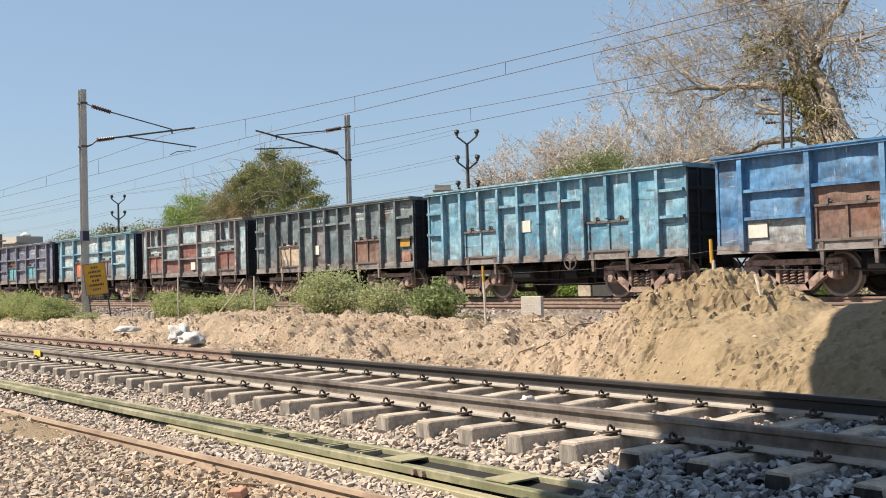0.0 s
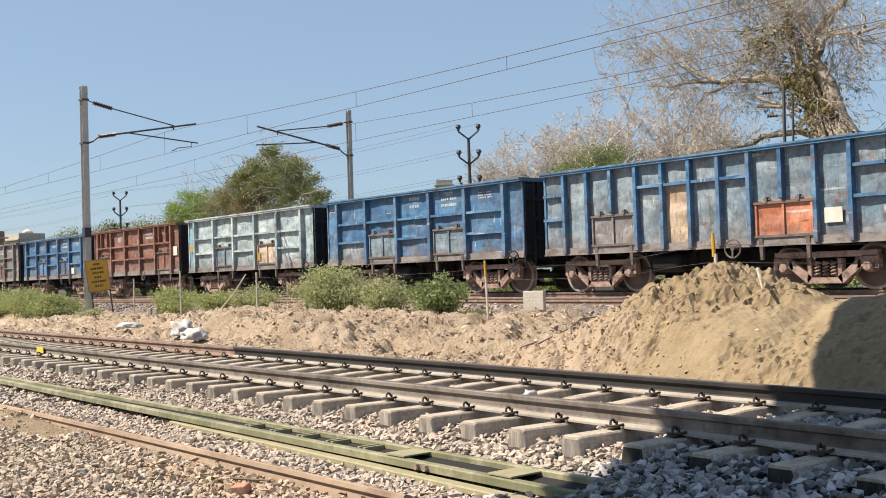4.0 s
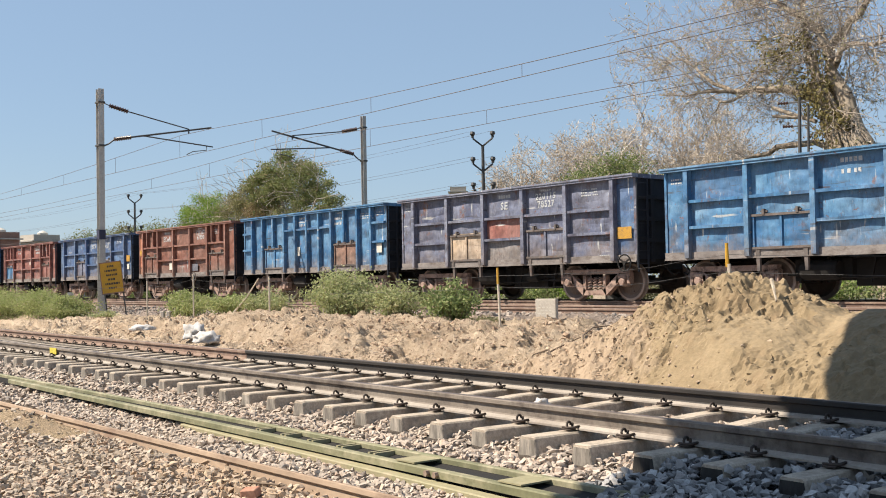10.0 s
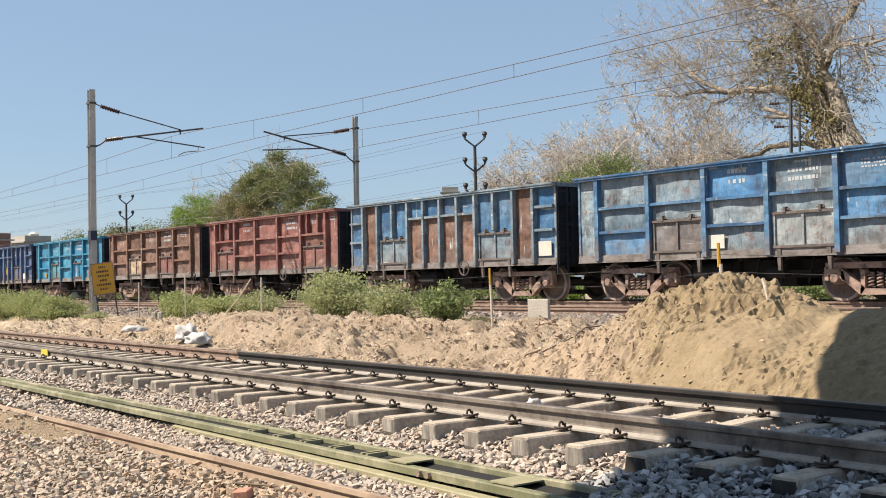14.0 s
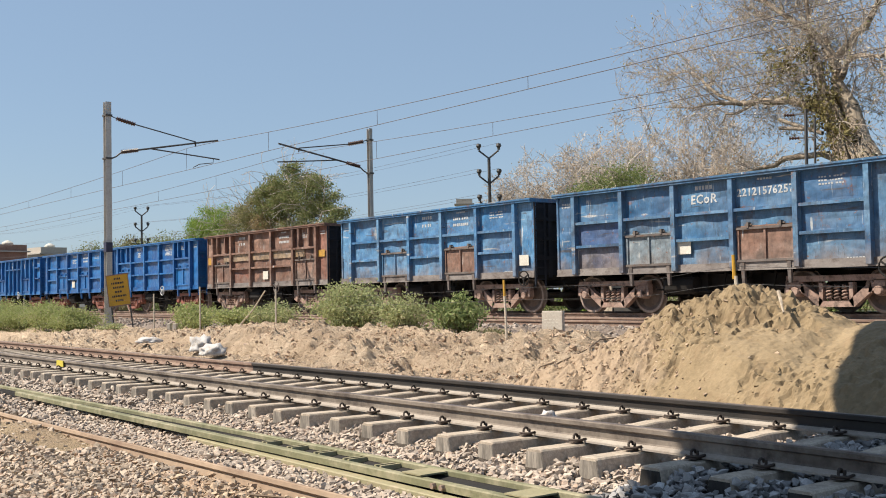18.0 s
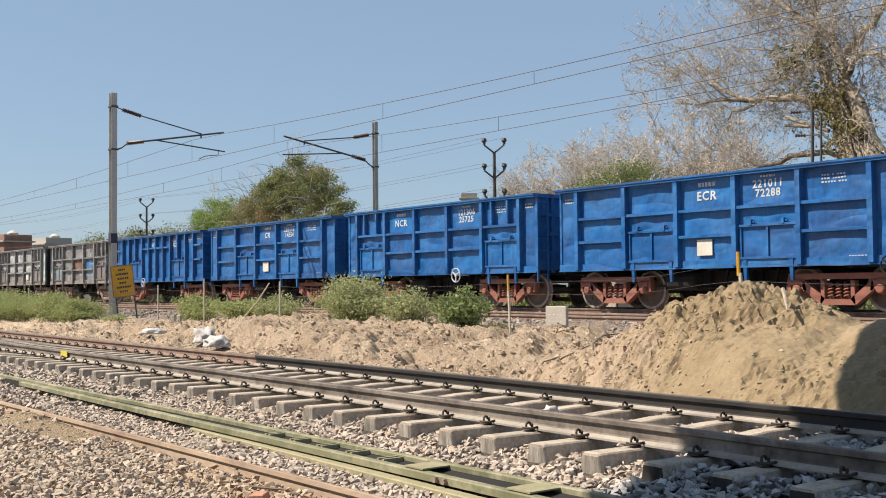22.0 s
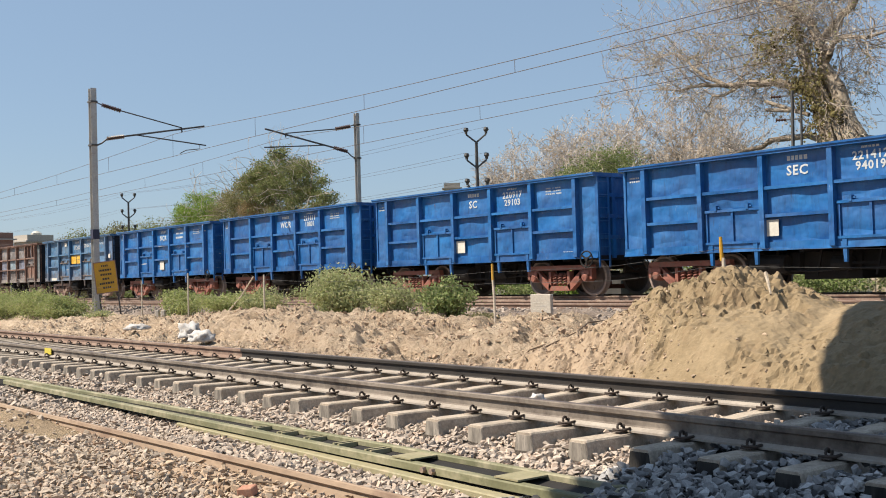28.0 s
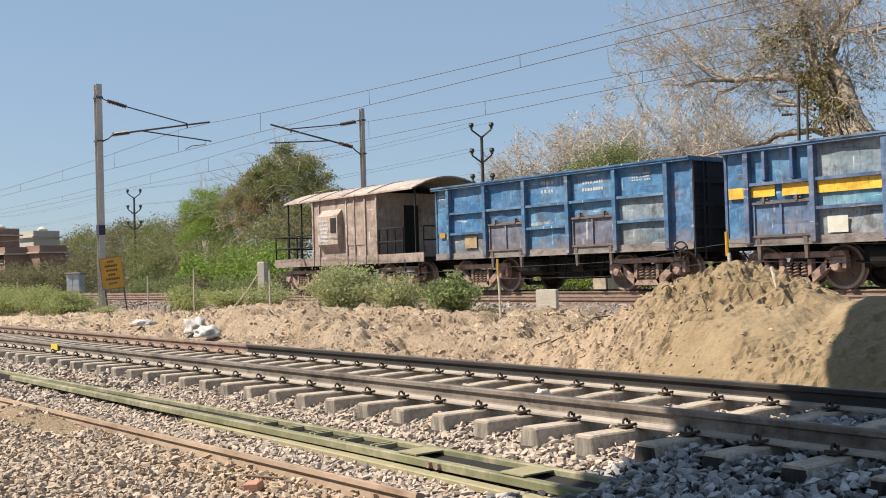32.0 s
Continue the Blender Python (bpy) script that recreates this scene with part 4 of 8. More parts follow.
def open_wagon(kind, body, doors=(None, None), cells=(), boards=(), words=(), bogies=None, label="", rail=None, legs=None, brake=None, painted_sill=False):
    """One open bogie wagon. body, doors, cells: paints; boards: (x, z, w, h, material); words: (text or bars, x, z, size)."""
    root = tagged(new("open_wagon"), label, "goods wagon", "wagons of the goods train")
    h, base, cells = HALF[kind], PAINTS[body], dict(cells)
    frame_paint = PAINTS[rail or body]
    END = base if bogies == "red" else SHADED_END
    iron = base if bogies == "red" else GRIMY_IRON
    for (c, r), (x0, x1, z0, z1) in side_cells(kind).items():
        mesh = shared(("sheet", kind, c, r), sheet_cell(x0, x1, z0, z1, 0.012, c * 3 + r + ord(kind)))
        put("side_sheet", mesh, PAINTS[cells[c, r]] if (c, r) in cells else base, root)
    for i, x in enumerate(POSTS[kind]):
        inner = kind == "V" and any(d0 + 0.1 < x < d1 - 0.1 for d0, d1 in DOORS[kind])
        put("post", shared(("post", kind, i), hat_post(x, 2.0 if inner else Z0, Z1 - 0.09, 0.11 if kind == "V" else 0.14)), frame_paint, root)
    for c, (a, b) in enumerate(zip([-h, *POSTS[kind]], [*POSTS[kind], h])):
        door = any(a > d0 - 0.1 and b < d1 + 0.1 for d0, d1 in DOORS[kind])
        if kind == "V":
            levels = (1.96, 2.60) if c in (0, 11) else (2.60,) if 4 <= c <= 7 else ()
        else:
            levels = () if c in (0, 6) else (2.39,) if door else (1.77, 2.39)
        for z in levels:
            put("rib", shared(("rib", kind, c, z), rib(a + 0.06, b - 0.06, z)), frame_paint, root)
        if kind == "P" and rail == "brown" and 2 <= c <= 4:
            for x in (a + 0.42, a + 0.82, b - 0.42):
                put("lashing_bar", shared(("lashing_bar", x), lambda bm: (bar(bm, (x, -SHEET - 0.055, 1.40), (x, -SHEET - 0.055, 1.70), 0.018), bar(bm, (x, -SHEET - 0.055, 1.40), (x + 0.13, -SHEET - 0.055, 1.40), 0.018))), UNDER_BLACK, root)
        if kind == "P" and door:
            for x in (a + 0.48, b - 0.48):
                put("short_post", shared(("short_post", x), hat_post(x, 2.42, Z1 - 0.09, 0.09)), frame_paint, root)
    put("top_rail", shared(("top_rail", kind), lambda bm: (box(bm, -h - 0.03, h + 0.03, -POST - 0.02, -SHEET + 0.03, Z1 - 0.10, Z1), box(bm, -h - 0.03, h + 0.03, -POST - 0.045, -POST - 0.02, Z1 - 0.045, Z1))), frame_paint, root)
    put("side_sill", shared(("side_sill", kind), lambda bm: (box(bm, -h, h, -SHEET - 0.05, -SHEET + 0.02, Z0, Z0 + 0.19), box(bm, -h, h, -SHEET - 0.075, -SHEET - 0.05, Z0, Z0 + 0.03))), base if bogies == "red" or painted_sill else DUSTY_SILL, root, "" if bogies == "red" or painted_sill else "dust-greyed side sill")
    for x in (-h, h):
        s = 1 if x > 0 else -1
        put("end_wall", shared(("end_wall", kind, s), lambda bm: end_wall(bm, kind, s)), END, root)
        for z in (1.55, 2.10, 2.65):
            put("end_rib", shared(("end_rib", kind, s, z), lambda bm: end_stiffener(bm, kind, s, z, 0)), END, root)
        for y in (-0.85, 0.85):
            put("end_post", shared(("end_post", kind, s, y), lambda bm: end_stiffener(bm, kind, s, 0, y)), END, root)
        put("corner_post", shared(("corner_post", kind, s), lambda bm: box(bm, min(x, x - s * 0.07), max(x, x - s * 0.07), -SHEET - 0.03, -SHEET + 0.06, Z0, Z1 - 0.1)), frame_paint, root)
        put("end_rail", shared(("end_rail", kind, s), lambda bm: box(bm, min(x + s * 0.02, x - s * 0.1), max(x + s * 0.02, x - s * 0.1), -SHEET + 0.03, SHEET - 0.03, Z1 - 0.11, Z1 - 0.003)), frame_paint, root)
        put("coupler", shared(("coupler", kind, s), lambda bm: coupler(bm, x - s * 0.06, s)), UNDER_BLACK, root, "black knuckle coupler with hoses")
        add_bogie(root, s * 3.262, RED_OXIDE if bogies == "red" else DUSTY_IRON)
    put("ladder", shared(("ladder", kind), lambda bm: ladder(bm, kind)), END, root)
    put("far_side", shared(("far_side", kind), lambda bm: far_side(bm, kind)), base, root)
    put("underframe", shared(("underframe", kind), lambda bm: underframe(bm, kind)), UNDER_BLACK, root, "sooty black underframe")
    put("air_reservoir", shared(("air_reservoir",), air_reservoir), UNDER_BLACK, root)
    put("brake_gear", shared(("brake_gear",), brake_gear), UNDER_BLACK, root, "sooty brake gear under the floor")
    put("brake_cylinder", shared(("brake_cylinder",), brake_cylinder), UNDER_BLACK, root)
    put("hand_wheel", shared(("hand_wheel", kind, brake), lambda bm: hand_wheel(bm, brake or {"H": 4.75, "V": 1.25, "P": 1.42}[kind])), UNDER_BLACK if kind == "H" and not brake else WHITE_MARK if bogies == "red" else GRIMY_IRON, root, "spoked hand-brake wheel")
    for (d0, d1), dp in zip(DOORS[kind], doors):
        dm = PAINTS[dp] if dp else base
        d = put("flap_door", shared(("flap_door", d0), lambda bm: flap_door(bm, d0, d1)), dm, root)
        put("backing_sheet", shared(("backing", d0), lambda bm: box(bm, d0, d1, -SHEET, -SHEET + 0.012, 1.08, 2.02)), dm, d)
        put("door_frame", shared(("door_frame", d0), lambda bm: door_bars(bm, d0, d1)), iron, d)
        for x in (d0 + 0.42, d1 - 0.42):
            put("hinge", shared(("hinge", x), lambda bm: hinge(bm, x)), iron, d)
        for x in (d0 + 0.24, d1 - 0.24):
            put("drop_leg", shared(("drop_leg", x), lambda bm: drop_leg(bm, x)), PAINTS[legs] if legs else iron, root)
    for x, z, w, bh, m in boards:
        put("label_board", shared(("label_board", w, bh), lambda bm: box(bm, -w / 2, w / 2, -0.006, 0.006, -bh / 2, bh / 2)), m, root, "", pose(x, -SHEET - 0.05, z))
    for text, x, z, size in words:
        if isinstance(text, str):
            tagged(put("lettering", lettering(text, size, kind, x, z), WHITE_MARK if bogies == "red" else FADED_MARK, root, "white stencilled lettering", pose(x, -SHEET - 0.003, z, 90)), kind="stuff")
        else:
            tagged(put("lettering", bars(*text, kind, x, z), WHITE_MARK if bogies == "red" and text[2] > 0.08 else FADED_MARK, root, "faded white stencilling", pose(x, -SHEET, z)), kind="stuff")
    return root


S1, S2, S3 = (0.6, 3, 0.045), (0.34, 2, 0.05), (0.8, 1, 0.10)


def words_for(code="", number="", kind="H"):
    """The usual stencils: railway code, running number, small data."""
    cx, nx, dx, ex = {"H": (0.0, 1.72, 3.4, 4.65), "P": (-1.7, 1.7, 3.4, 4.55), "V": (-0.4, 2.1, 3.7, 4.55)}[kind]
    out = [(S1, dx, 2.95, 0), (S2, -ex if kind == "H" else ex, 2.95, 0), ((0.5, 1, 0.05), ex - 0.7, 1.19, 0)]
    out.append((((0.5, 1, 0.13)), cx, 3.0, 0))
    out.append((code, cx, 2.72, 0.30) if code else ((0.45, 1, 0.12), cx, 2.76, 0))
    out.append(((0.4, 1, 0.06), nx, 3.06, 0))
    out.append((number, nx, 2.78, 0.25) if number else ((0.75, 2, 0.11), nx, 2.88, 0))
    return out


def board(x, z, w=0.42, h=0.32, m=None):
    return (x, z, w, h, m or PAPER)


def band(colour):
    """A painted stripe along the middle of the side, sheet by sheet."""
    return [(x, 2.22, w, 0.29, PAINTS[colour]) for x, w in ((-1.70, 1.50), (0.0, 1.52), (1.70, 1.50), (-2.95, 0.72), (2.95, 0.72))]


BLUE_LABEL = "freshly painted bright blue steel open goods wagon"
WAGONS = [
    dict(kind="H", body="sky", doors=("brown", "brown"), cells={(1, 0): "chalky", (2, 0): "brown", (3, 0): "ash", (5, 0): "brown"}, boards=[board(-3.9, 1.5, 0.5)], label="sky-blue open goods wagon, lower sheets rusted brown"),
    dict(kind="V", body="aqua", boards=[board(-0.6, 2.0)], label="pale turquoise open goods wagon with many posts"),
    dict(kind="V", body="slate", doors=("tan", "brown"), cells={(5, 0): "ash"}, boards=[board(-0.7, 1.75), board(4.56, 1.82, 0.5, 0.30, YELLOW_PLATE), board(4.60, 1.36, 0.46, 0.30, PAINTS["orange"])], words=words_for("", "", "V"), label="grey-blue open goods wagon with rusty doors and a yellow patch", legs="tan"),
    dict(kind="P", body="pale", doors=("maroon", "maroon"), cells={(3, 0): "maroon", (3, 1): "maroon", (2, 0): "maroon"}, boards=[board(0.3, 1.45)], words=words_for("SE", "", "P"), rail="ash", label="pale blue-grey open goods wagon with dark red patches"),
    dict(kind="H", body="pale", doors=("orange", "ash"), boards=[board(-0.4, 1.5)], rail="aqua", words=words_for(), label="pale grey-blue open goods wagon with an orange door"),
    dict(kind="H", body="plum", doors=("teal", "teal"), cells={(2, 0): "brown", (5, 0): "ash"}, words=words_for(), label="purplish grey open goods wagon with two teal doors"),
    dict(kind="V", body="steel", doors=("ash", "orange"), cells={(5, 0): "tan"}, boards=[board(3.7, 1.6)], rail="mid", label="blue-grey open goods wagon with an orange door"),
    dict(kind="H", body="mid", doors=("steel", "steel"), cells={(1, 0): "steel"}, words=words_for(), label="faded blue open goods wagon with grey doors"),
    dict(kind="H", body="pale", doors=("steel", "tan"), cells={(0, 0): "aqua"}, boards=[board(-4.6, 2.0, 0.5, 0.25, YELLOW_PLATE), board(1.0, 1.5, 0.4, 0.3, YELLOW_PLATE)], words=words_for(), label="pale blue-green open goods wagon with yellow marks"),
    dict(kind="P", body="rust", boards=[board(4.5, 2.0, 0.45, 0.4)], words=words_for("SE", "", "P"), label="rust-brown open goods wagon with a bent top rail"),
    dict(kind="H", body="mid", doors=("sky", "mid"), boards=[board(2.9, 1.4)], words=words_for(), rail="mid", label="blue open goods wagon with white stencils"),
    dict(kind="H", body="ash", doors=("tan", "brown"), words=words_for(), label="ash-grey open goods wagon with rusty tan doors"),
    dict(kind="H", body="steel", doors=("ash", "ash"), cells={(1, 1): "sky", (3, 1): "sky", (5, 2): "sky"}, boards=[board(4.62, 1.6, 0.4, 0.4, YELLOW_PLATE)], words=words_for(), rail="steel", label="grey-blue open goods wagon with a yellow end plate"),
    dict(kind="H", body="indigo", doors=("ash", "chalky"), cells={(1, 0): "orange", (4, 0): "maroon", (4, 1): "plum", (0, 0): "plum"}, words=words_for("SEC", ""), rail="indigo", brake=-0.6, label="violet-blue open goods wagon with rust-red patches"),
    dict(kind="H", body="azure", doors=("azure", "sky"), words=words_for(), boards=[board(3.3, 1.45)], label="azure blue open goods wagon with white stencils"),
    dict(kind="H", body="plum", doors=("tan", "plum"), cells={(3, 1): "maroon", (3, 0): "ash", (6, 0): "indigo"}, boards=[board(4.62, 1.75, 0.5, 0.3, YELLOW_PLATE)], words=words_for("SE", "220115\n78527"), rail="plum", label="purplish grey open goods wagon with one tan door"),
    dict(kind="V", body="azure", doors=("sky", "brown"), boards=[board(-0.8, 1.8), board(4.55, 1.75, 0.3, 0.3)], words=words_for("", "", "V"), label="azure blue open goods wagon with many posts"),
    dict(kind="P", body="rust", cells={(0, 0): "orange", (3, 0): "maroon"}, boards=[board(-1.2, 1.5), board(-4.55, 2.2, 0.4, 0.25, YELLOW_PLATE), board(1.2, 1.4, 0.6, 0.3, PAINTS["mid"])], words=words_for("ECoR", "121207\n67009", "P"), label="red-brown open goods wagon with a yellow end mark"),
    dict(kind="H", body="indigo", doors=("plum", "ash"), boards=[board(4.62, 2.0, 0.4, 0.3, YELLOW_PLATE), board(4.62, 1.6, 0.25, 0.25)], words=words_for("ECR", "221120\n14267"), label="dark violet-blue open goods wagon"),
    dict(kind="P", body="maroon", doors=("azure", "maroon"), boards=[board(0.5, 2.1, 0.3, 0.2), board(0.7, 1.4)], words=words_for("", "", "P"), label="maroon open goods wagon with one blue door"),
    dict(kind="H", body="steel", doors=("ash", "chalky"), cells={(1, 0): "sky", (3, 2): "sky", (5, 1): "sky", (5, 2): "mid"}, boards=[board(-0.6, 1.4, 0.5)], words=words_for(), rail="mid", label="weathered blue-grey open goods wagon"),
    dict(kind="V", body="mid", doors=("steel", "steel"), cells={(1, 0): "brown", (4, 0): "brown", (5, 0): "brown", (6, 0): "brown", (7, 0): "brown", (10, 0): "brown"}, boards=[board(4.55, 1.45, 0.5, 0.4)], rail="steel", label="blue-grey open goods wagon with brown replaced sheets"),
    dict(kind="P", body="maroon", cells={(2, 0): "rust", (5, 0): "rust"}, words=words_for("", "", "P"), label="dark red open goods wagon"),
    dict(kind="H", body="brown", doors=("tan", "maroon"), words=words_for(), label="brown rusted open goods wagon with a red door"),
    dict(kind="H", body="cyan", doors=("teal", "cyan"), boards=[board(3.3, 1.4, 0.4, 0.3, PAINTS["orange"]), board(-3.4, 1.4, 0.3, 0.25, YELLOW_PLATE)], words=words_for(), label="bright turquoise open goods wagon"),
    dict(kind="V", body="indigo", doors=("plum", "plum"), boards=[board(0.4, 1.75, 0.35, 0.4, YELLOW_PLATE), board(3.7, 1.4, 0.5, 0.35)], words=words_for("", "", "V"), label="violet-blue open goods wagon with many posts"),
    dict(kind="H", body="mid", doors=("steel", "brown"), cells={(1, 1): "indigo", (1, 0): "plum"}, boards=[board(-0.6, 1.6)], words=words_for("ECoR", "22121576257"), rail="mid", label="dark blue open goods wagon with a rusted door"),
    dict(kind="H", body="sky", doors=("sky", "brown"), boards=[board(4.6, 1.5, 0.4, 0.3)], words=words_for(), label="sky-blue open goods wagon with one rusted door"),
    dict(kind="P", body="brown", cells={(2, 0): "rust", (6, 0): "rust"}, boards=[*band("ochre"), board(0.3, 1.45), board(-4.55, 2.15, 0.4, 0.3, YELLOW_PLATE), board(4.5, 2.15, 0.5, 0.25, YELLOW_PLATE)], words=words_for("", "", "P"), label="rusty brown open goods wagon with a yellow band"),
    dict(kind="P", body="royal", boards=[], bogies="red", words=words_for("SE", "100798\n64632", "P"), label=BLUE_LABEL),
    dict(kind="H", body="royal", boards=[board(-0.1, 1.5, 0.42, 0.36)], bogies="red", words=words_for("SEC", ""), label=BLUE_LABEL),
    dict(kind="V", body="royal", boards=[], bogies="red", words=words_for("WCR", "121605\n31126", "V"), label=BLUE_LABEL + " with many posts"),
    dict(kind="H", body="royal", boards=[board(-0.05, 1.5, 0.45, 0.38)], bogies="red", words=words_for("ECR", "221011\n72288"), label=BLUE_LABEL),
    dict(kind="P", body="royal", boards=[], bogies="red", words=words_for("NCR", "121306\n25725", "P"), label=BLUE_LABEL),
    dict(kind="H", body="royal", boards=[board(-0.1, 1.5, 0.45, 0.38)], bogies="red", words=words_for("CR", "220117\n14554"), label=BLUE_LABEL),
    dict(kind="V", body="royal", boards=[], bogies="red", words=words_for("NCR", "121307\n42248", "V"), brake=-1.25, label=BLUE_LABEL + " with many posts"),
    dict(kind="P", body="char", doors=("steel", "ash"), cells={(4, 0): "steel", (3, 1): "brown", (4, 1): "sky", (6, 0): "mid", (1, 2): "steel"}, boards=[board(-4.5, 1.5, 0.35, 0.35)], label="sooty dark grey open goods wagon with blue traces"),
    dict(kind="P", body="chalky", doors=("ash", "ash"), rail="char", cells={(0, 0): "pale", (6, 0): "pale", (2, 0): "char", (3, 0): "ash"}, boards=[board(1.4, 1.5, 0.5, 0.35)], label="chalky grey open goods wagon with dark ribs"),
    dict(kind="P", body="char", doors=("char", "ash"), cells={(4, 0): "ash", (6, 0): "ash"}, label="sooty charcoal grey open goods wagon"),
    dict(kind="P", body="maroon", cells={(3, 2): "steel", (2, 0): "chalky", (3, 0): "char", (4, 0): "rust"}, boards=[board(1.3, 1.4, 0.3, 0.25)], label="dark red open goods wagon with one grey sheet"),
    dict(kind="P", body="maroon", cells={(2, 0): "rust"}, boards=[board(3.3, 1.6, 0.4, 0.3)], label="dark red open goods wagon"),
    dict(kind="H", body="royal", boards=[board(-0.7, 1.5, 0.42, 0.36)], bogies="red", words=words_for("SEC", "221412\n94019"), label=BLUE_LABEL),
    dict(kind="H", body="royal", boards=[board(-0.6, 1.5, 0.42, 0.36)], bogies="red", words=words_for("SC", "220917\n29103"), label=BLUE_LABEL),
    dict(kind="H", body="royal", boards=[], bogies="red", words=words_for("WCR", "221611\n10801"), label=BLUE_LABEL),
    dict(kind="H", body="royal_pale", boards=[board(-0.1, 1.5, 0.45, 0.38)], bogies="red", words=words_for("NCR", ""), label=BLUE_LABEL),
    dict(kind="H", body="mid", doors=("azure", "azure"), cells={(5, 1): "sky", (6, 0): "indigo", (0, 0): "azure"}, boards=[board(-1.6, 2.95, 0.3, 0.2), board(4.6, 2.15, 0.24, 0.2), board(-0.41, 2.10, 0.72, 0.44, PAINTS["yellow"]), board(0.40, 2.10, 0.74, 0.44, PAINTS["yellow"]), board(3.4, 1.10, 1.2, 0.14), board(-3.5, 1.10, 0.8, 0.14)], painted_sill=True, words=words_for("ECoR", "2212617394"), label="dusty blue open goods wagon with a yellow panel"),
    dict(kind="P", body="ash", doors=("brown", "brown"), cells={(2, 0): "plum", (3, 1): "steel", (4, 1): "plum", (6, 0): "slate", (2, 1): "plum"}, rail="brown", label="brown and grey open goods wagon with blue traces"),
    dict(kind="P", body="azure", doors=("indigo", "plum"), cells={(2, 2): "steel", (3, 2): "steel", (4, 2): "sky", (2, 1): "aqua", (3, 1): "steel", (4, 1): "aqua", (2, 0): "steel", (3, 0): "pale", (4, 0): "steel", (6, 0): "sky"},
         boards=[(x, 2.22, w, h, PAINTS[c]) for x, w, h, c in ((-4.53, 0.46, 0.25, "yellow"), (-3.83, 0.62, 0.24, "yellow"), (-2.98, 0.70, 0.26, "yellow"), (-1.70, 1.50, 0.27, "yellow"), (0.0, 1.52, 0.30, "straw"), (1.70, 1.50, 0.28, "straw"))] + [board(-2.0, 1.4, 0.48, 0.35)], rail="indigo", label="faded blue open goods wagon with a worn yellow band"),
    dict(kind="H", body="sky", doors=("plum", "plum"), cells={(3, 1): "azure", (3, 0): "azure", (1, 0): "steel", (5, 0): "steel", (5, 1): "steel", (5, 2): "azure", (0, 0): "azure"}, boards=[board(-3.3, 1.5, 0.55, 0.36, PAINTS["straw"]), board(-4.66, 1.75, 0.26, 0.16, YELLOW_PLATE)], words=words_for("", ""), rail="mid", label="sky-blue open goods wagon with grey-purple doors"),
]


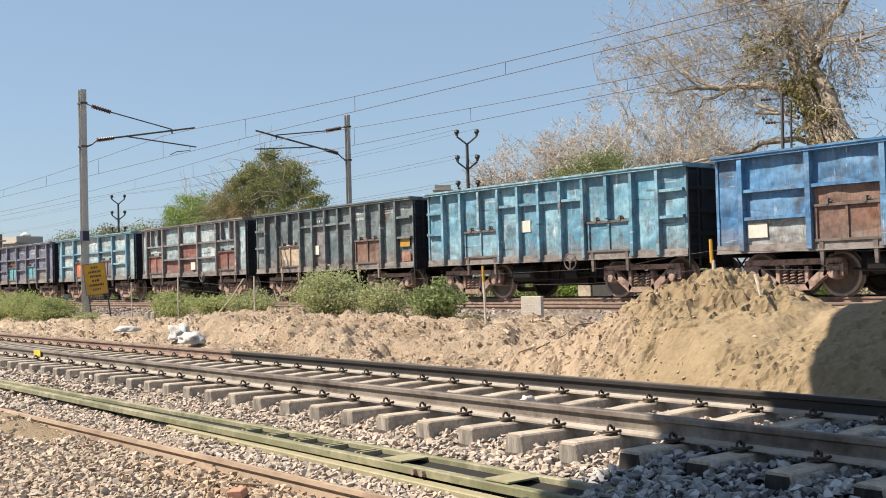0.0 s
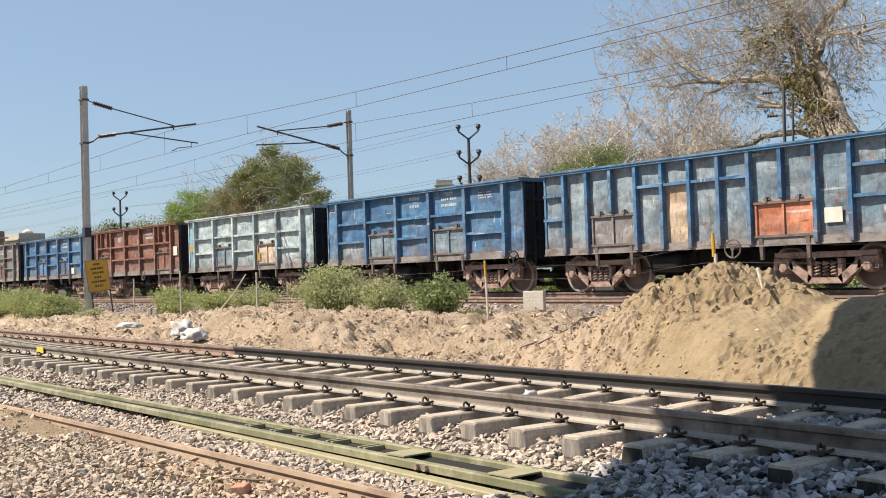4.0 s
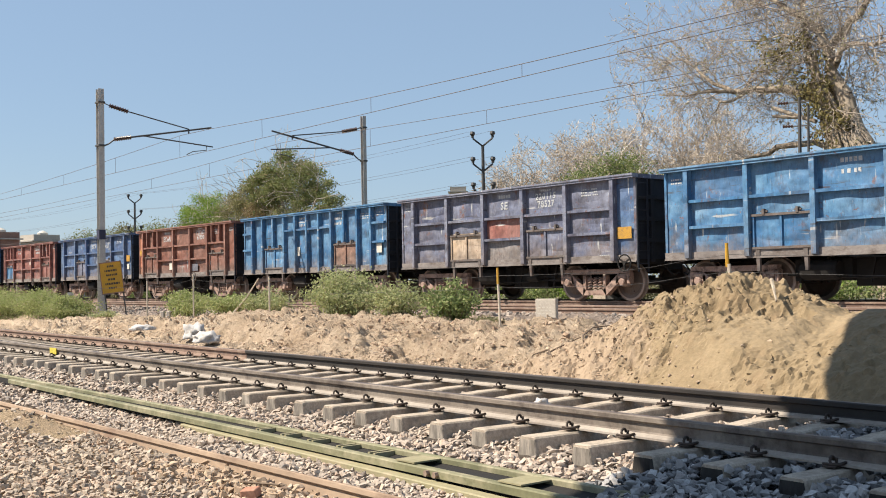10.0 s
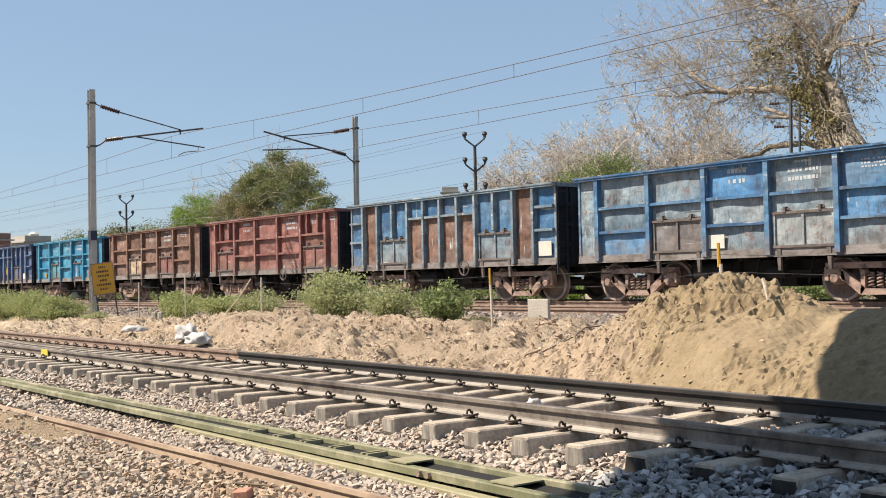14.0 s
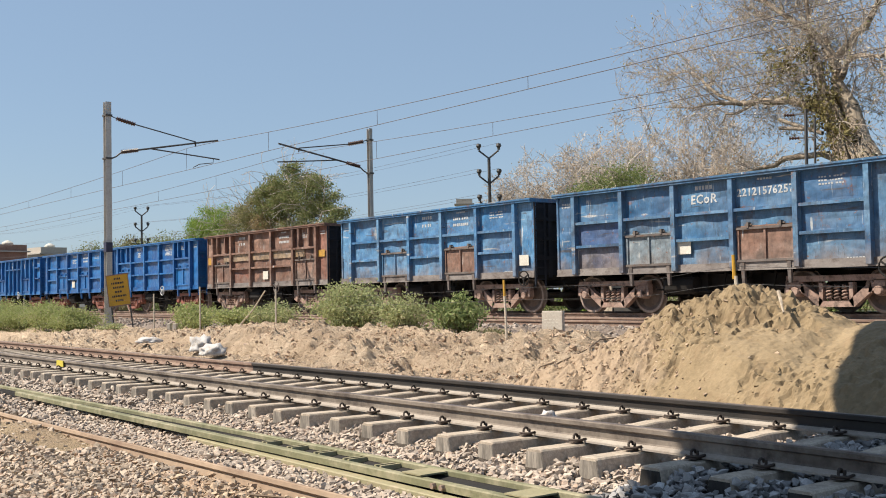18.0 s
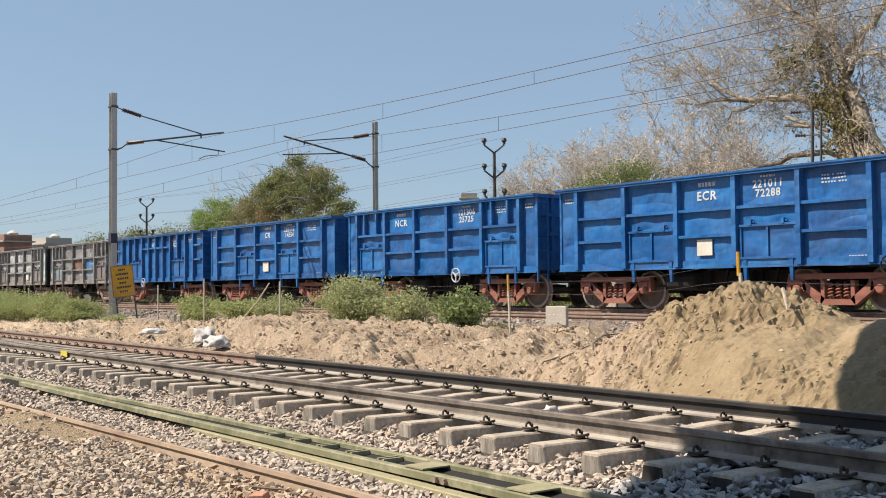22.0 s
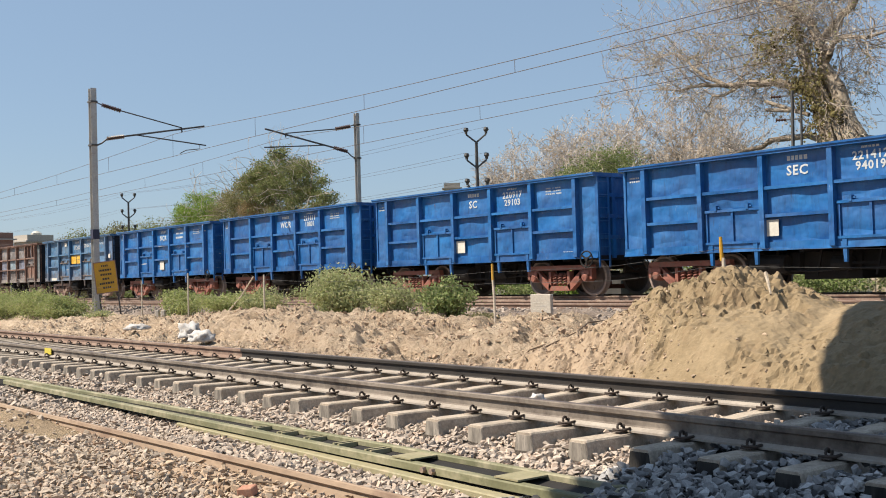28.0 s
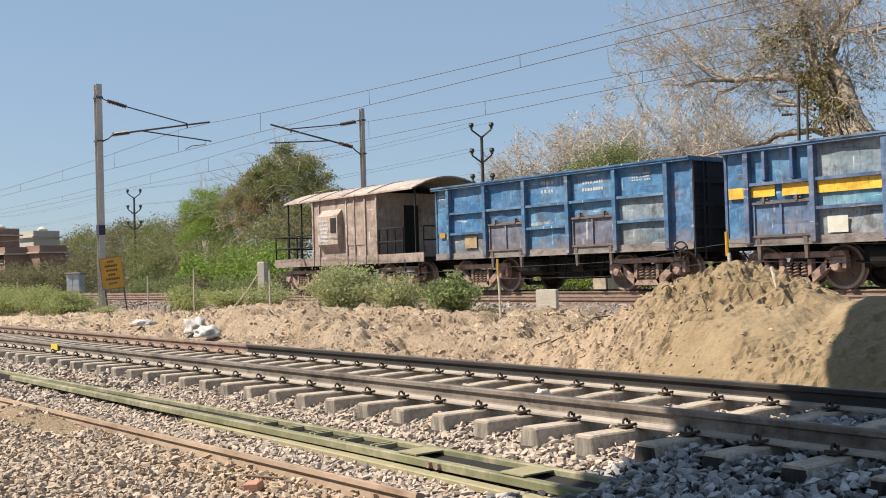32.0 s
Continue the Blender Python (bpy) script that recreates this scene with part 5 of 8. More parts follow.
def brake_van():
    """The guard's van that closes the train: cabin, two open platforms, arched roof."""
    root = tagged(new("brake_van"), "dusty beige brake van with arched roof and open platforms", "brake van")
    P, dark = PAINTS["van"], UNDER_BLACK
    L0, L1, W = -4.75, 4.75, 1.45
    bm = bmesh.new()
    box(bm, L0, L1, -W, W, 1.02, 1.14)
    box(bm, L0, L1, -0.25, 0.25, 0.80, 1.02)
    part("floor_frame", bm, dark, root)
    bm = bmesh.new()
    box(bm, L0 + 0.02, L1 - 0.02, -W - 0.02, -W + 0.03, 0.98, 1.28)
    part("solebar", bm, P, root)
    for a, b, c, d in ((-1.9, 2.2, -W, -W + 0.04), (-1.9, 2.2, W - 0.04, W), (2.16, 2.2, -W + 0.04, W - 0.04), (-1.9, -1.86, -W + 0.04, W - 0.04)):
        bm = bmesh.new()
        box(bm, a, b, c, d, 1.14, 3.36)
        part("cabin_wall", bm, P, root, "dusty beige cabin sheeting")
    bm = bmesh.new()
    hexa(bm, [(-1.15, -W - 0.02, 1.42), (-0.05, -W - 0.02, 1.42), (-0.05, -W, 1.42), (-1.15, -W, 1.42), (-1.25, -W - 0.22, 1.72), (0.05, -W - 0.22, 1.72), (0.05, -W, 1.72), (-1.25, -W, 1.72)])
    hexa(bm, [(-1.25, -W - 0.22, 1.72), (0.05, -W - 0.22, 1.72), (0.05, -W, 1.72), (-1.25, -W, 1.72), (-1.25, -W - 0.22, 2.72), (0.05, -W - 0.22, 2.72), (0.05, -W, 2.95), (-1.25, -W, 2.95)])
    part("lookout", bm, P, root, "projecting lookout ducket")
    bm = bmesh.new()
    box(bm, -0.38, -0.03, -W - 0.235, -W - 0.222, 2.12, 2.64)
    part("lookout_window", bm, dark, root)
    bm = bmesh.new()
    for k in range(6):
        box(bm, -1.12, -0.55 - 0.04 * (k % 3), -W - 0.226, -W - 0.221, 1.82 + 0.14 * k, 1.89 + 0.14 * k)
    part("lettering", bm, FADED_MARK, root, "faded white stencilling")
    for x in (-1.88, -1.45, 0.35, 0.85, 1.5, 2.18):
        bm = bmesh.new()
        box(bm, x - 0.035, x + 0.035, -W - 0.045, -W - 0.002, 1.0, 3.38)
        part("rib", bm, P, root)
    bm = bmesh.new()
    box(bm, 0.40, 1.45, -W - 0.02, -W - 0.002, 1.65, 3.1)
    part("door", bm, P, root, "closed beige side door")
    bm = bmesh.new()
    box(bm, 2.202, 2.215, -0.35, 0.25, 1.16, 2.95)
    part("end_door", bm, dark, root, "dark end doorway")
    # roof
    bm = bmesh.new()
    prof = [(-1.58 + 3.16 * k / 12, 3.36 + 0.42 * math.sin(math.pi * k / 12)) for k in range(13)]
    outer, inner = prof, [(y, z - 0.05) for y, z in reversed(prof)]
    extrude_x(bm, outer + inner, -3.75, 4.35)
    part("roof", bm, P, root, "arched dusty beige roof")
    for x in (-2.6, -1.2, 0.3, 1.9):
        bm = bmesh.new()
        extrude_x(bm, [(y * 1.005, z + 0.02) for y, z in prof] + [(y, z - 0.02) for y, z in reversed(prof)], x - 0.03, x + 0.03)
        part("roof_strip", bm, PAINTS["ash"], root)
    for x in (-3.7, -2.75, 4.3):
        for y in (-W + 0.02, W - 0.02):
            bm = bmesh.new()
            tube(bm, [(x, y, 1.14), (x, y, 3.38)], 0.03, 6)
            part("roof_post", bm, dark, root)
    for x0, x1 in ((-4.7, -1.92), (2.25, 3.6)):
        for z in (2.12, 1.68):
            bm = bmesh.new()
            tube(bm, [(x0, -W + 0.02, z), (x1, -W + 0.02, z)], 0.028, 6)
            part("hand_rail", bm, dark, root, "dark pipe railing")
        for x in np.linspace(x0, x1, 4):
            bm = bmesh.new()
            tube(bm, [(x, -W + 0.02, 1.14), (x, -W + 0.02, 2.12)], 0.026, 6)
            part("railing_post", bm, dark, root)
    for x in (-4.7, 4.7):
        bm = bmesh.new()
        for z in (2.12, 1.68):
            tube(bm, [(x, -W + 0.02, z), (x, W - 0.02, z)], 0.028, 6)
        for y in (-W + 0.02, -0.5, 0.5, W - 0.02):
            tube(bm, [(x, y, 1.14), (x, y, 2.12)], 0.026, 6)
        part("end_railing", bm, dark, root)
    bm = bmesh.new()
    box(bm, 3.7, 4.5, -W - 0.05, -W + 0.15, 0.55, 0.60)
    box(bm, 3.7, 4.5, -W - 0.05, -W + 0.15, 0.80, 0.85)
    for x in (3.72, 4.48):
        box(bm, x - 0.02, x + 0.02, -W - 0.02, -W + 0.02, 0.55, 1.1)
    part("steps", bm, dark, root)
    for s in (-1, 1):
        bm = bmesh.new()
        coupler(bm, s * 4.75, s)
        part("coupler", bm, dark, root)
        add_bogie(root, s * 3.1, DUSTY_IRON)
    return root


TRAIN = []
off = 0.0
for spec in WAGONS:
    length = LENGTH[spec["kind"]]
    TRAIN.append((open_wagon(**spec), off + length / 2))
    off += length
TRAIN.append((brake_van(), off + 4.95))

# dark concrete for the added canopy, to keep bounced light low
CANOPY_GREY = surf("dark_canopy_concrete", (0.10, 0.095, 0.09), (0.17, 0.16, 0.15), 1.2, 18, 0.9, bump=0.4, dirt=(0.06, 0.055, 0.05), dirt_amt=0.4)


# ---- an unseen canopy, added so that its roof shades the near right ground ----
def shelter():
    root = tagged(new("platform_shelter"), "sooty grey concrete canopy with a flat roof beside the track", "shelter", kind="structure")
    d, n = Vector((-0.1483, 0.9889, 0)), Vector((0.9889, 0.1483, 0))
    q = Vector((-8.324, 0.0, 0))
    def slab(name, s0, s1, a0, a1, z0, z1):
        bm = bmesh.new()
        c = [q + d * s0 + n * a0, q + d * s0 + n * a1, q + d * s1 + n * a1, q + d * s1 + n * a0]
        hexa(bm, [(p.x, p.y, z0) for p in c] + [(p.x, p.y, z1) for p in c])
        part(name, bm, CANOPY_GREY, root)
    slab("roof", -2.2, 8.5, 0.0, 2.5, 6.25, 6.45)
    for a in (0.4, 1.8):
        slab("column", -1.9, -1.45, a, a + 0.45, -1.0, 6.25)


shelter()

# ---- sand heap ----
SAND = surf("dry_yellow_sand", (0.255, 0.186, 0.104), (0.332, 0.250, 0.150), 1.6, 22, 0.95, bump=0.7, dist=0.018, dirt=(0.25, 0.175, 0.10), dirt_amt=0.3, contrast=0.25)


def soil_at_foot(m):
    """Towards the bank the sand is mixed with brown earth."""
    nt = m.node_tree
    bs = nt.nodes["Principled BSDF"]
    geo = nt.nodes.new("ShaderNodeNewGeometry")
    sep = nt.nodes.new("ShaderNodeSeparateXYZ")
    nt.links.new(geo.outputs["Position"], sep.inputs[0])
    wob = ramp(nt, noise_of(nt, geo.outputs["Position"], 1.8, 6, 0.7), 0.3, 0.7, -0.9, 0.9)
    foot = maths(nt, "ADD", sep.outputs["X"], maths(nt, "MULTIPLY", maths(nt, "SUBTRACT", sep.outputs["Y"], 10.0), 0.85))
    k = ramp(nt, maths(nt, "ADD", foot, maths(nt, "MULTIPLY", wob, 0.7)), -8.75, -9.5, 0, 0.95)
    was = bs.inputs["Base Color"].links[0].from_socket
    # the dug side is crumbly with darker brown crumbs, the tipped side smooth
    side = maths(nt, "SUBTRACT", sep.outputs["X"], maths(nt, "MULTIPLY", sep.outputs["Y"], 0.55))
    dug = ramp(nt, maths(nt, "ADD", side, maths(nt, "MULTIPLY", wob, 0.35)), -12.2, -12.7)
    crumbs = noise_of(nt, geo.outputs["Position"], 15, 7, 0.8)
    was = blend(nt, maths(nt, "MULTIPLY", dug, ramp(nt, crumbs, 0.50, 0.66, 0, 0.30)), was, (0.29, 0.205, 0.115))
    prior = bs.inputs["Normal"].links[0].from_socket
    bumped(nt, bs, maths(nt, "MULTIPLY", crumbs, ramp(nt, dug, 0, 1, 0.15, 1.0)), 0.8, 0.012, prior)
    nt.links.new(blend(nt, k, was, (0.325, 0.243, 0.168)), bs.inputs["Base Color"])


soil_at_foot(SAND)



PITS = [(-7.05, 9.62, 0.17, 0.10), (-6.72, 9.66, 0.20, 0.12), (-6.5, 9.74, 0.12, 0.08), (-7.45, 9.5, 0.16, 0.07), (-7.95, 9.55, 0.2, 0.08), (-8.3, 9.75, 0.16, 0.08), (-7.25, 9.2, 0.14, 0.05), (-7.8, 9.95, 0.15, 0.07)]


def heap_height(x, y):
    def mound(cx, cy, top, rx, ry, p):
        d = math.hypot((x - cx) / rx, (y - cy) / ry)
        return top - (math.sqrt(d * d + 0.02) - 0.14) * p
    z = mound(-7.62, 10.25, 0.64, 1.2 if x < -7.62 else 1.2, 1.0, 0.50)
    z = max(z, mound(-5.1, 10.4, 0.40, 1.9, 1.1, 0.46), mound(-7.5, 9.45, 0.12, 1.75, 0.85, 0.46), mound(-2.0, 10.6, 0.45, 2.5, 1.2, 0.4))
    base = land(x, y) + bank_height(x, y)
    z = min(z, base + 0.9 * (y - rail_y(x) - 2.35))
    k = 0.10
    h = max(k - abs(z - base), 0) / k
    z = max(z, base) + h * h * k * 0.25
    lump = step(0.02, 0.25, z - base)
    z += lump * (0.07 * fbm(x, y, 1.6, 9.1, 3) + (0.045 * fbm(x, y, 4.4, 4.4, 4) + 0.035 * step(-0.04, 0.08, fbm(x, y, 2.6, 6.4, 3)) - 0.05 + 0.02 * step(0.0, 0.08, fbm(x, y, 4.9, 3.3, 3)) + 0.06 * abs(fbm(x, y, 6.5, 2.2, 2)) - 0.03 * step(0.05, 0.16, fbm(x, y, 3.1, 13.3, 3)) + 0.03 * abs(fbm(x, y, 10.5, 8.2, 1))) * (0.15 + 0.85 * max(step(0.25, -0.25, (x + 6.75) + 0.55 * (10.0 - y)), 0.3 * step(0.6, 1.1, (x + 6.75) + 0.55 * (10.0 - y)))))
    for px, py, pr, deep in PITS:
        d = math.hypot(x - px, (y - py) * 0.8) / (pr * (1 + 0.5 * fbm(x, y, 5.0, 1.9, 2)))
        if d < 1:
            z -= deep * (1 - step(0.45, 1.0, d)) * lump
    return z - 0.05 * (1 - step(0.0, 0.12, z - base))


def tipped(x, y):
    """Below 0 on the dug, crumbling side of the heap, above on the tipped fan of smooth sand."""
    return x - min(-7.37 + 1.02 * (y - 8.8), -6.54)


def sand_heap():
    xs = np.concatenate([np.arange(-11.6, -3.2, 0.022), np.arange(-3.2, 1.5, 0.06)])
    ys = np.concatenate([np.arange(7.9, 10.7, 0.022), np.arange(10.7, 12.2, 0.06)])
    z = np.array([[heap_height(x, y) for x in xs] for y in ys])
    rise = np.zeros_like(z)
    rng = np.random.default_rng(5)

    def lump(x, y, s, h, square):
        """A broken piece of crust that stands out of the slope."""
        i0, i1 = np.searchsorted(xs, (x - 1.5 * s, x + 1.5 * s))
        j0, j1 = np.searchsorted(ys, (y - 1.5 * s, y + 1.5 * s))
        if i1 <= i0 or j1 <= j0:
            return
        a = rng.uniform(0, math.pi)
        dx, dy = (xs[i0:i1] - x)[None, :], (ys[j0:j1] - y)[:, None]
        u, v = (dx * math.cos(a) + dy * math.sin(a)) / s, (dy * math.cos(a) - dx * math.sin(a)) / (s * rng.uniform(0.55, 0.9))
        d = np.maximum(np.abs(u), np.abs(v)) if square else np.hypot(u, v)
        was, now = rise[j0:j1, i0:i1], h * np.clip((1 - d) * 2.5, 0, 1) * (1 + 0.3 * u)
        rise[j0:j1, i0:i1] = np.where(np.abs(now) > np.abs(was), now, was)

    for _ in range(7500):
        x, y = rng.uniform(-10.4, -3.4), rng.uniform(8.3, 10.6)
        side = tipped(x, y) + 0.2 * rng.normal()
        if heap_height(x, y) - land(x, y) - bank_height(x, y) < 0.05 or 0 < side < 1.0 and rng.random() < 0.985:
            continue
        s = 0.024 + 0.06 * rng.random() ** 2.5
        lump(x, y, s, s * rng.uniform(-0.62, 0.42), rng.random() < 0.5)
    for _ in range(34):
        # slabs of crust along the upper slope
        t = rng.random()
        lump(-7.7 - 1.25 * t + 0.1 * rng.normal(), 10.02 - 0.12 * t + 0.13 * rng.normal(), rng.uniform(0.06, 0.13), rng.uniform(0.025, 0.05), True)
    for _ in range(26):
        lump(rng.uniform(-9.1, -6.8), rng.uniform(9.2, 9.8), rng.uniform(0.05, 0.10), rng.uniform(-0.08, 0.05), True)
    z += rise
    gx, gy = np.meshgrid(xs, ys)
    idx = np.arange(z.size).reshape(z.shape)
    faces = np.stack([idx[:-1, :-1], idx[:-1, 1:], idx[1:, 1:], idx[1:, :-1]], -1).reshape(-1, 4)
    tagged(put("sand_heap", raw_mesh("sand_heap", np.stack([gx, gy, z], -1).reshape(-1, 3), faces), SAND), "heap of dry yellow sand with crumbling lumps on top", "sand heap")
    spots, sizes = [], []
    for _ in range(2600):
        x, y = rng.uniform(-10.6, -4.5), rng.uniform(8.3, 10.5)
        i, j = np.searchsorted(xs, x), np.searchsorted(ys, y)
        if z[j, i] - land(x, y) - bank_height(x, y) < 0.05 or 0 < tipped(x, y) < 1.0 and rng.random() < 0.96:
            continue
        s = 0.007 + 0.020 * rng.random() ** 3
        spots.append((xs[i], ys[j], z[j, i] - 0.2 * s))
        sizes.append(s)
    scatter("sand_lumps", spots, sizes, SAND, "broken lumps of damp yellow sand on the heap", "sand", 6, 0.5)


sand_heap()
ballast_near()

# ---- lying trackside steel ----
GREEN_PAINT = surf("dusty_green_paint", (0.14, 0.14, 0.072), (0.235, 0.225, 0.125), 1.6, 25, 0.75, dirt=(0.36, 0.32, 0.21), dirt_amt=0.5)
CREAM_PAINT = surf("dusty_cream_paint", (0.36, 0.31, 0.19), (0.30, 0.275, 0.155), 2.2, 25, 0.75, dirt=(0.40, 0.33, 0.22), dirt_amt=0.3)


def channel(name, x0, y0, x1, y1, z, w, h, m, label, root):
    """A U channel lying on its flanges' edges."""
    bm = bmesh.new()
    t = 0.012
    prof = [(-w / 2, -h), (-w / 2, -0.008), (-w / 2 + 0.008, 0), (w / 2 - 0.008, 0), (w / 2, -0.008), (w / 2, -h), (w / 2 - t, -h), (w / 2 - t, -t), (-w / 2 + t, -t), (-w / 2 + t, -h)]
    extrude_x(bm, prof, x0, x1, lambda x: (y0 + (y1 - y0) * (x - x0) / (x1 - x0), z))
    return part(name, bm, m, root, label)


def lattice_mast():
    root = tagged(new("lattice_mast"), "unerected green steel channel mast lying on the ballast", "steel mast")
    ya, yb, yc = (lambda x: 4.775), (lambda x: 4.52 - 0.017 * (x + 5.65)), (lambda x: 4.42 - 0.034 * (x + 5.2))
    channel("channel", -17.6, ya(-17.6), -4.15, ya(-4.15), -0.640, 0.055, 0.045, GREEN_PAINT, "dusty green channel", root)
    channel("channel", -16.0, yb(-16.0), -4.0, yb(-4.0), -0.665, 0.07, 0.055, GREEN_PAINT, "dusty green channel", root)
    channel("channel", -10.0, yc(-10.0), -4.4, yc(-4.4), -0.735, 0.10, 0.04, CREAM_PAINT, "dusty cream channel", root)
    # added black sheet that paints the shaded gap between the two channels
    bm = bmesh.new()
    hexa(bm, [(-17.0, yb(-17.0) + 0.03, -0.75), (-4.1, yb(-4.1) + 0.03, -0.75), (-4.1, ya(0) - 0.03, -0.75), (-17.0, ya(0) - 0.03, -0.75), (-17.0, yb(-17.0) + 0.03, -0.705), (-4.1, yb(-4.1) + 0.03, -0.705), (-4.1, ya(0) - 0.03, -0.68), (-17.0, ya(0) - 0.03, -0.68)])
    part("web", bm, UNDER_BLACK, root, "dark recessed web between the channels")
    for x in np.arange(-8.55, -6.6, 0.45):
        for d in (-0.035, 0.035):
            bm = bmesh.new()
            box(bm, x + d - 0.012, x + d + 0.012, yb(x) + 0.03, ya(x) - 0.03, -0.70, -0.655)
            part("spacer", bm, CREAM_PAINT, root, "short spacer strap")
    for x in (-6.25, -5.12, -4.3):
        bm = bmesh.new()
        box(bm, x - 0.11, x + 0.11, yb(x) - 0.02, ya(x) - 0.02, -0.658, -0.648)
        part("batten", bm, CREAM_PAINT, root, "pale batten plate")
    for x in (-5.95, -5.85):
        bm = bmesh.new()
        lathe(bm, [(0.0, -0.02), (0.022, -0.02), (0.022, 0.012), (0.0, 0.012)], 6, "y", (x, yb(x) - 0.045, -0.695))
        part("bolt", bm, RUST_RAIL, root)


lattice_mast()


TAN_RUST = surf("tan_dust_on_rust", (0.30, 0.21, 0.145), (0.42, 0.31, 0.22), 2.0, 28, 0.92, dirt=(0.19, 0.12, 0.085), dirt_amt=0.4, stretch=(0.4, 1, 1))
DUSTY_RUST = surf("dust_covered_rust", (0.20, 0.135, 0.095), (0.30, 0.21, 0.15), 2.2, 30, 0.9, dirt=(0.15, 0.09, 0.065), dirt_amt=0.35, stretch=(0.4, 1, 1))


def loose_rail():
    root = tagged(new("loose_rail"), "rusty spare rail lying in the gravel", "rail")
    bm = bmesh.new()
    shift = lambda x: (3.80 + 0.012 * (x + 9), -0.690)
    ca, sa = math.cos(0.3), math.sin(0.3)
    tip_over = lambda prof: [(y * ca + z * sa, z * ca - y * sa) for y, z in prof]
    extrude_x(bm, tip_over(rail_profile(0.156, 0.067, 0.136)), -22, -5.20, shift)
    part("web", bm, TAN_RUST, root, "dust-tanned rusty web and foot")
    bm = bmesh.new()
    extrude_x(bm, tip_over(head_profile(0.067)), -22, -5.20, shift)
    part("head", bm, DUSTY_RUST, root, "rusty head")


loose_rail()

# ---- masts, brackets and wires ----
GALV = surf("weathered_galvanised_steel", (0.46, 0.45, 0.43), (0.56, 0.55, 0.53), 3, 30, 0.55, 0.35, dirt=(0.36, 0.31, 0.26), dirt_amt=0.25)
DARK_STEEL = surf("dark_tube_steel", (0.075, 0.072, 0.07), (0.11, 0.105, 0.10), 5, 40, 0.6, 0.3)
BROWN_GLAZE = surf("brown_glazed_insulator", (0.06, 0.03, 0.02), (0.08, 0.04, 0.03), 5, 40, 0.25)
WIRE = surf("weathered_copper_wire", (0.12, 0.10, 0.09), (0.16, 0.135, 0.12), 5, 40, 0.6, 0.4)
BAND = surf("dark_blue_band", (0.02, 0.025, 0.06), (0.03, 0.03, 0.07), 5, 40, 0.6)


def insulator(bm, a, b):
    a, b = Vector(a), Vector(b)
    pts, rad = [], []
    for k in range(15):
        pts.append(a.lerp(b, k / 14))
        rad.append(0.045 if k % 2 else 0.085)
    tube(bm, pts, rad, 8)


def mast(x, y, top, side, base, girth=1.0):
    """A broad-flange mast and its cantilever; side +1 reaches towards +y."""
    root = tagged(new("catenary_mast"), "galvanised steel catenary mast with tubular bracket", "railway mast", "masts along the tracks")
    root.matrix_basis = pose(x, y, 0)
    bm = bmesh.new()
    w, f, t = 0.115 * girth, 0.105 * girth, 0.012
    web = 0.008
    prof = [(-w, -f), (-w + t, -f), (-w + t, -web), (w - t, -web), (w - t, -f), (w, -f), (w, f), (w - t, f), (w - t, web), (-w + t, web), (-w + t, f), (-w, f)]
    low, high = ([bm.verts.new((px, py, z)) for px, py in prof] for z in (base, top))
    for k in range(12):
        bm.faces.new((low[k], low[(k + 1) % 12], high[(k + 1) % 12], high[k]))
    bm.faces.new(high)
    bm.faces.new(low[::-1])
    part("column", bm, GALV, root, "galvanised broad-flange column")
    bm = bmesh.new()
    box(bm, -0.30, 0.30, -0.30, 0.30, base - 0.25, base + 0.12)
    part("foundation", bm, CONCRETE, root, "concrete foundation block")
    bm = bmesh.new()
    box(bm, -w - 0.012, w + 0.012, -f - 0.012, f + 0.012, 2.28, 2.62)
    part("band", bm, BAND, root, "dark painted band")
    reach, f0 = side, 0.12 * side
    bm = bmesh.new()
    tube(bm, [(0, f0, top - 0.48), (0, reach * 0.35, top - 0.56)], 0.02, 6)
    tube(bm, [(0, reach * 1.0, top - 0.71), (0, reach * 3.35, 6.40)], 0.024, 6)
    part("top_tie", bm, DARK_STEEL, root)
    bm = bmesh.new()
    insulator(bm, (0, reach * 0.35, top - 0.56), (0, reach * 1.0, top - 0.71))
    part("insulator", bm, BROWN_GLAZE, root, "brown ribbed insulator")
    bm = bmesh.new()
    tube(bm, [(0, f0, 5.58), (0, reach * 0.3, 5.66), (0, reach * 0.52, 5.84)], 0.028, 6)
    tube(bm, [(0, reach * 1.1, 5.95), (0, reach * 4.25, 6.52)], 0.034, 8)
    part("bracket_tube", bm, DARK_STEEL, root)
    bm = bmesh.new()
    insulator(bm, (0, reach * 0.52, 5.84), (0, reach * 1.1, 5.95))
    part("insulator", bm, BROWN_GLAZE, root, "brown ribbed insulator")
    bm = bmesh.new()
    tube(bm, [(0, reach * 1.6, 6.03), (0, reach * 4.3, 5.80)], 0.026, 6)
    part("register_arm", bm, DARK_STEEL, root)
    bm = bmesh.new()
    tube(bm, [(0, reach * 4.05, 5.82), (0, reach * 4.05, 5.66), (0, reach * 3.5, 5.58), (0, reach * 3.25, 5.45)], 0.016, 6)
    part("steady_arm", bm, DARK_STEEL, root)
    bm = bmesh.new()
    tube(bm, [(0, reach * 3.32, 6.42), (0, reach * 3.35, 6.24)], 0.03, 6)
    part("clamp", bm, DARK_STEEL, root)
    for z in (top - 0.48, 5.58):
        bm = bmesh.new()
        box(bm, -w - 0.05, w + 0.05, -f - 0.02, f + 0.02, z - 0.03, z + 0.03)
        part("collar", bm, DARK_STEEL, root)
    return root


SPANS = [(-103.0, -37.3), (-37.3, 13.0)]
for mx in (-103.0, -37.4, 13.0):
    mast(mx, 14.1, 7.58, 1, -0.46)
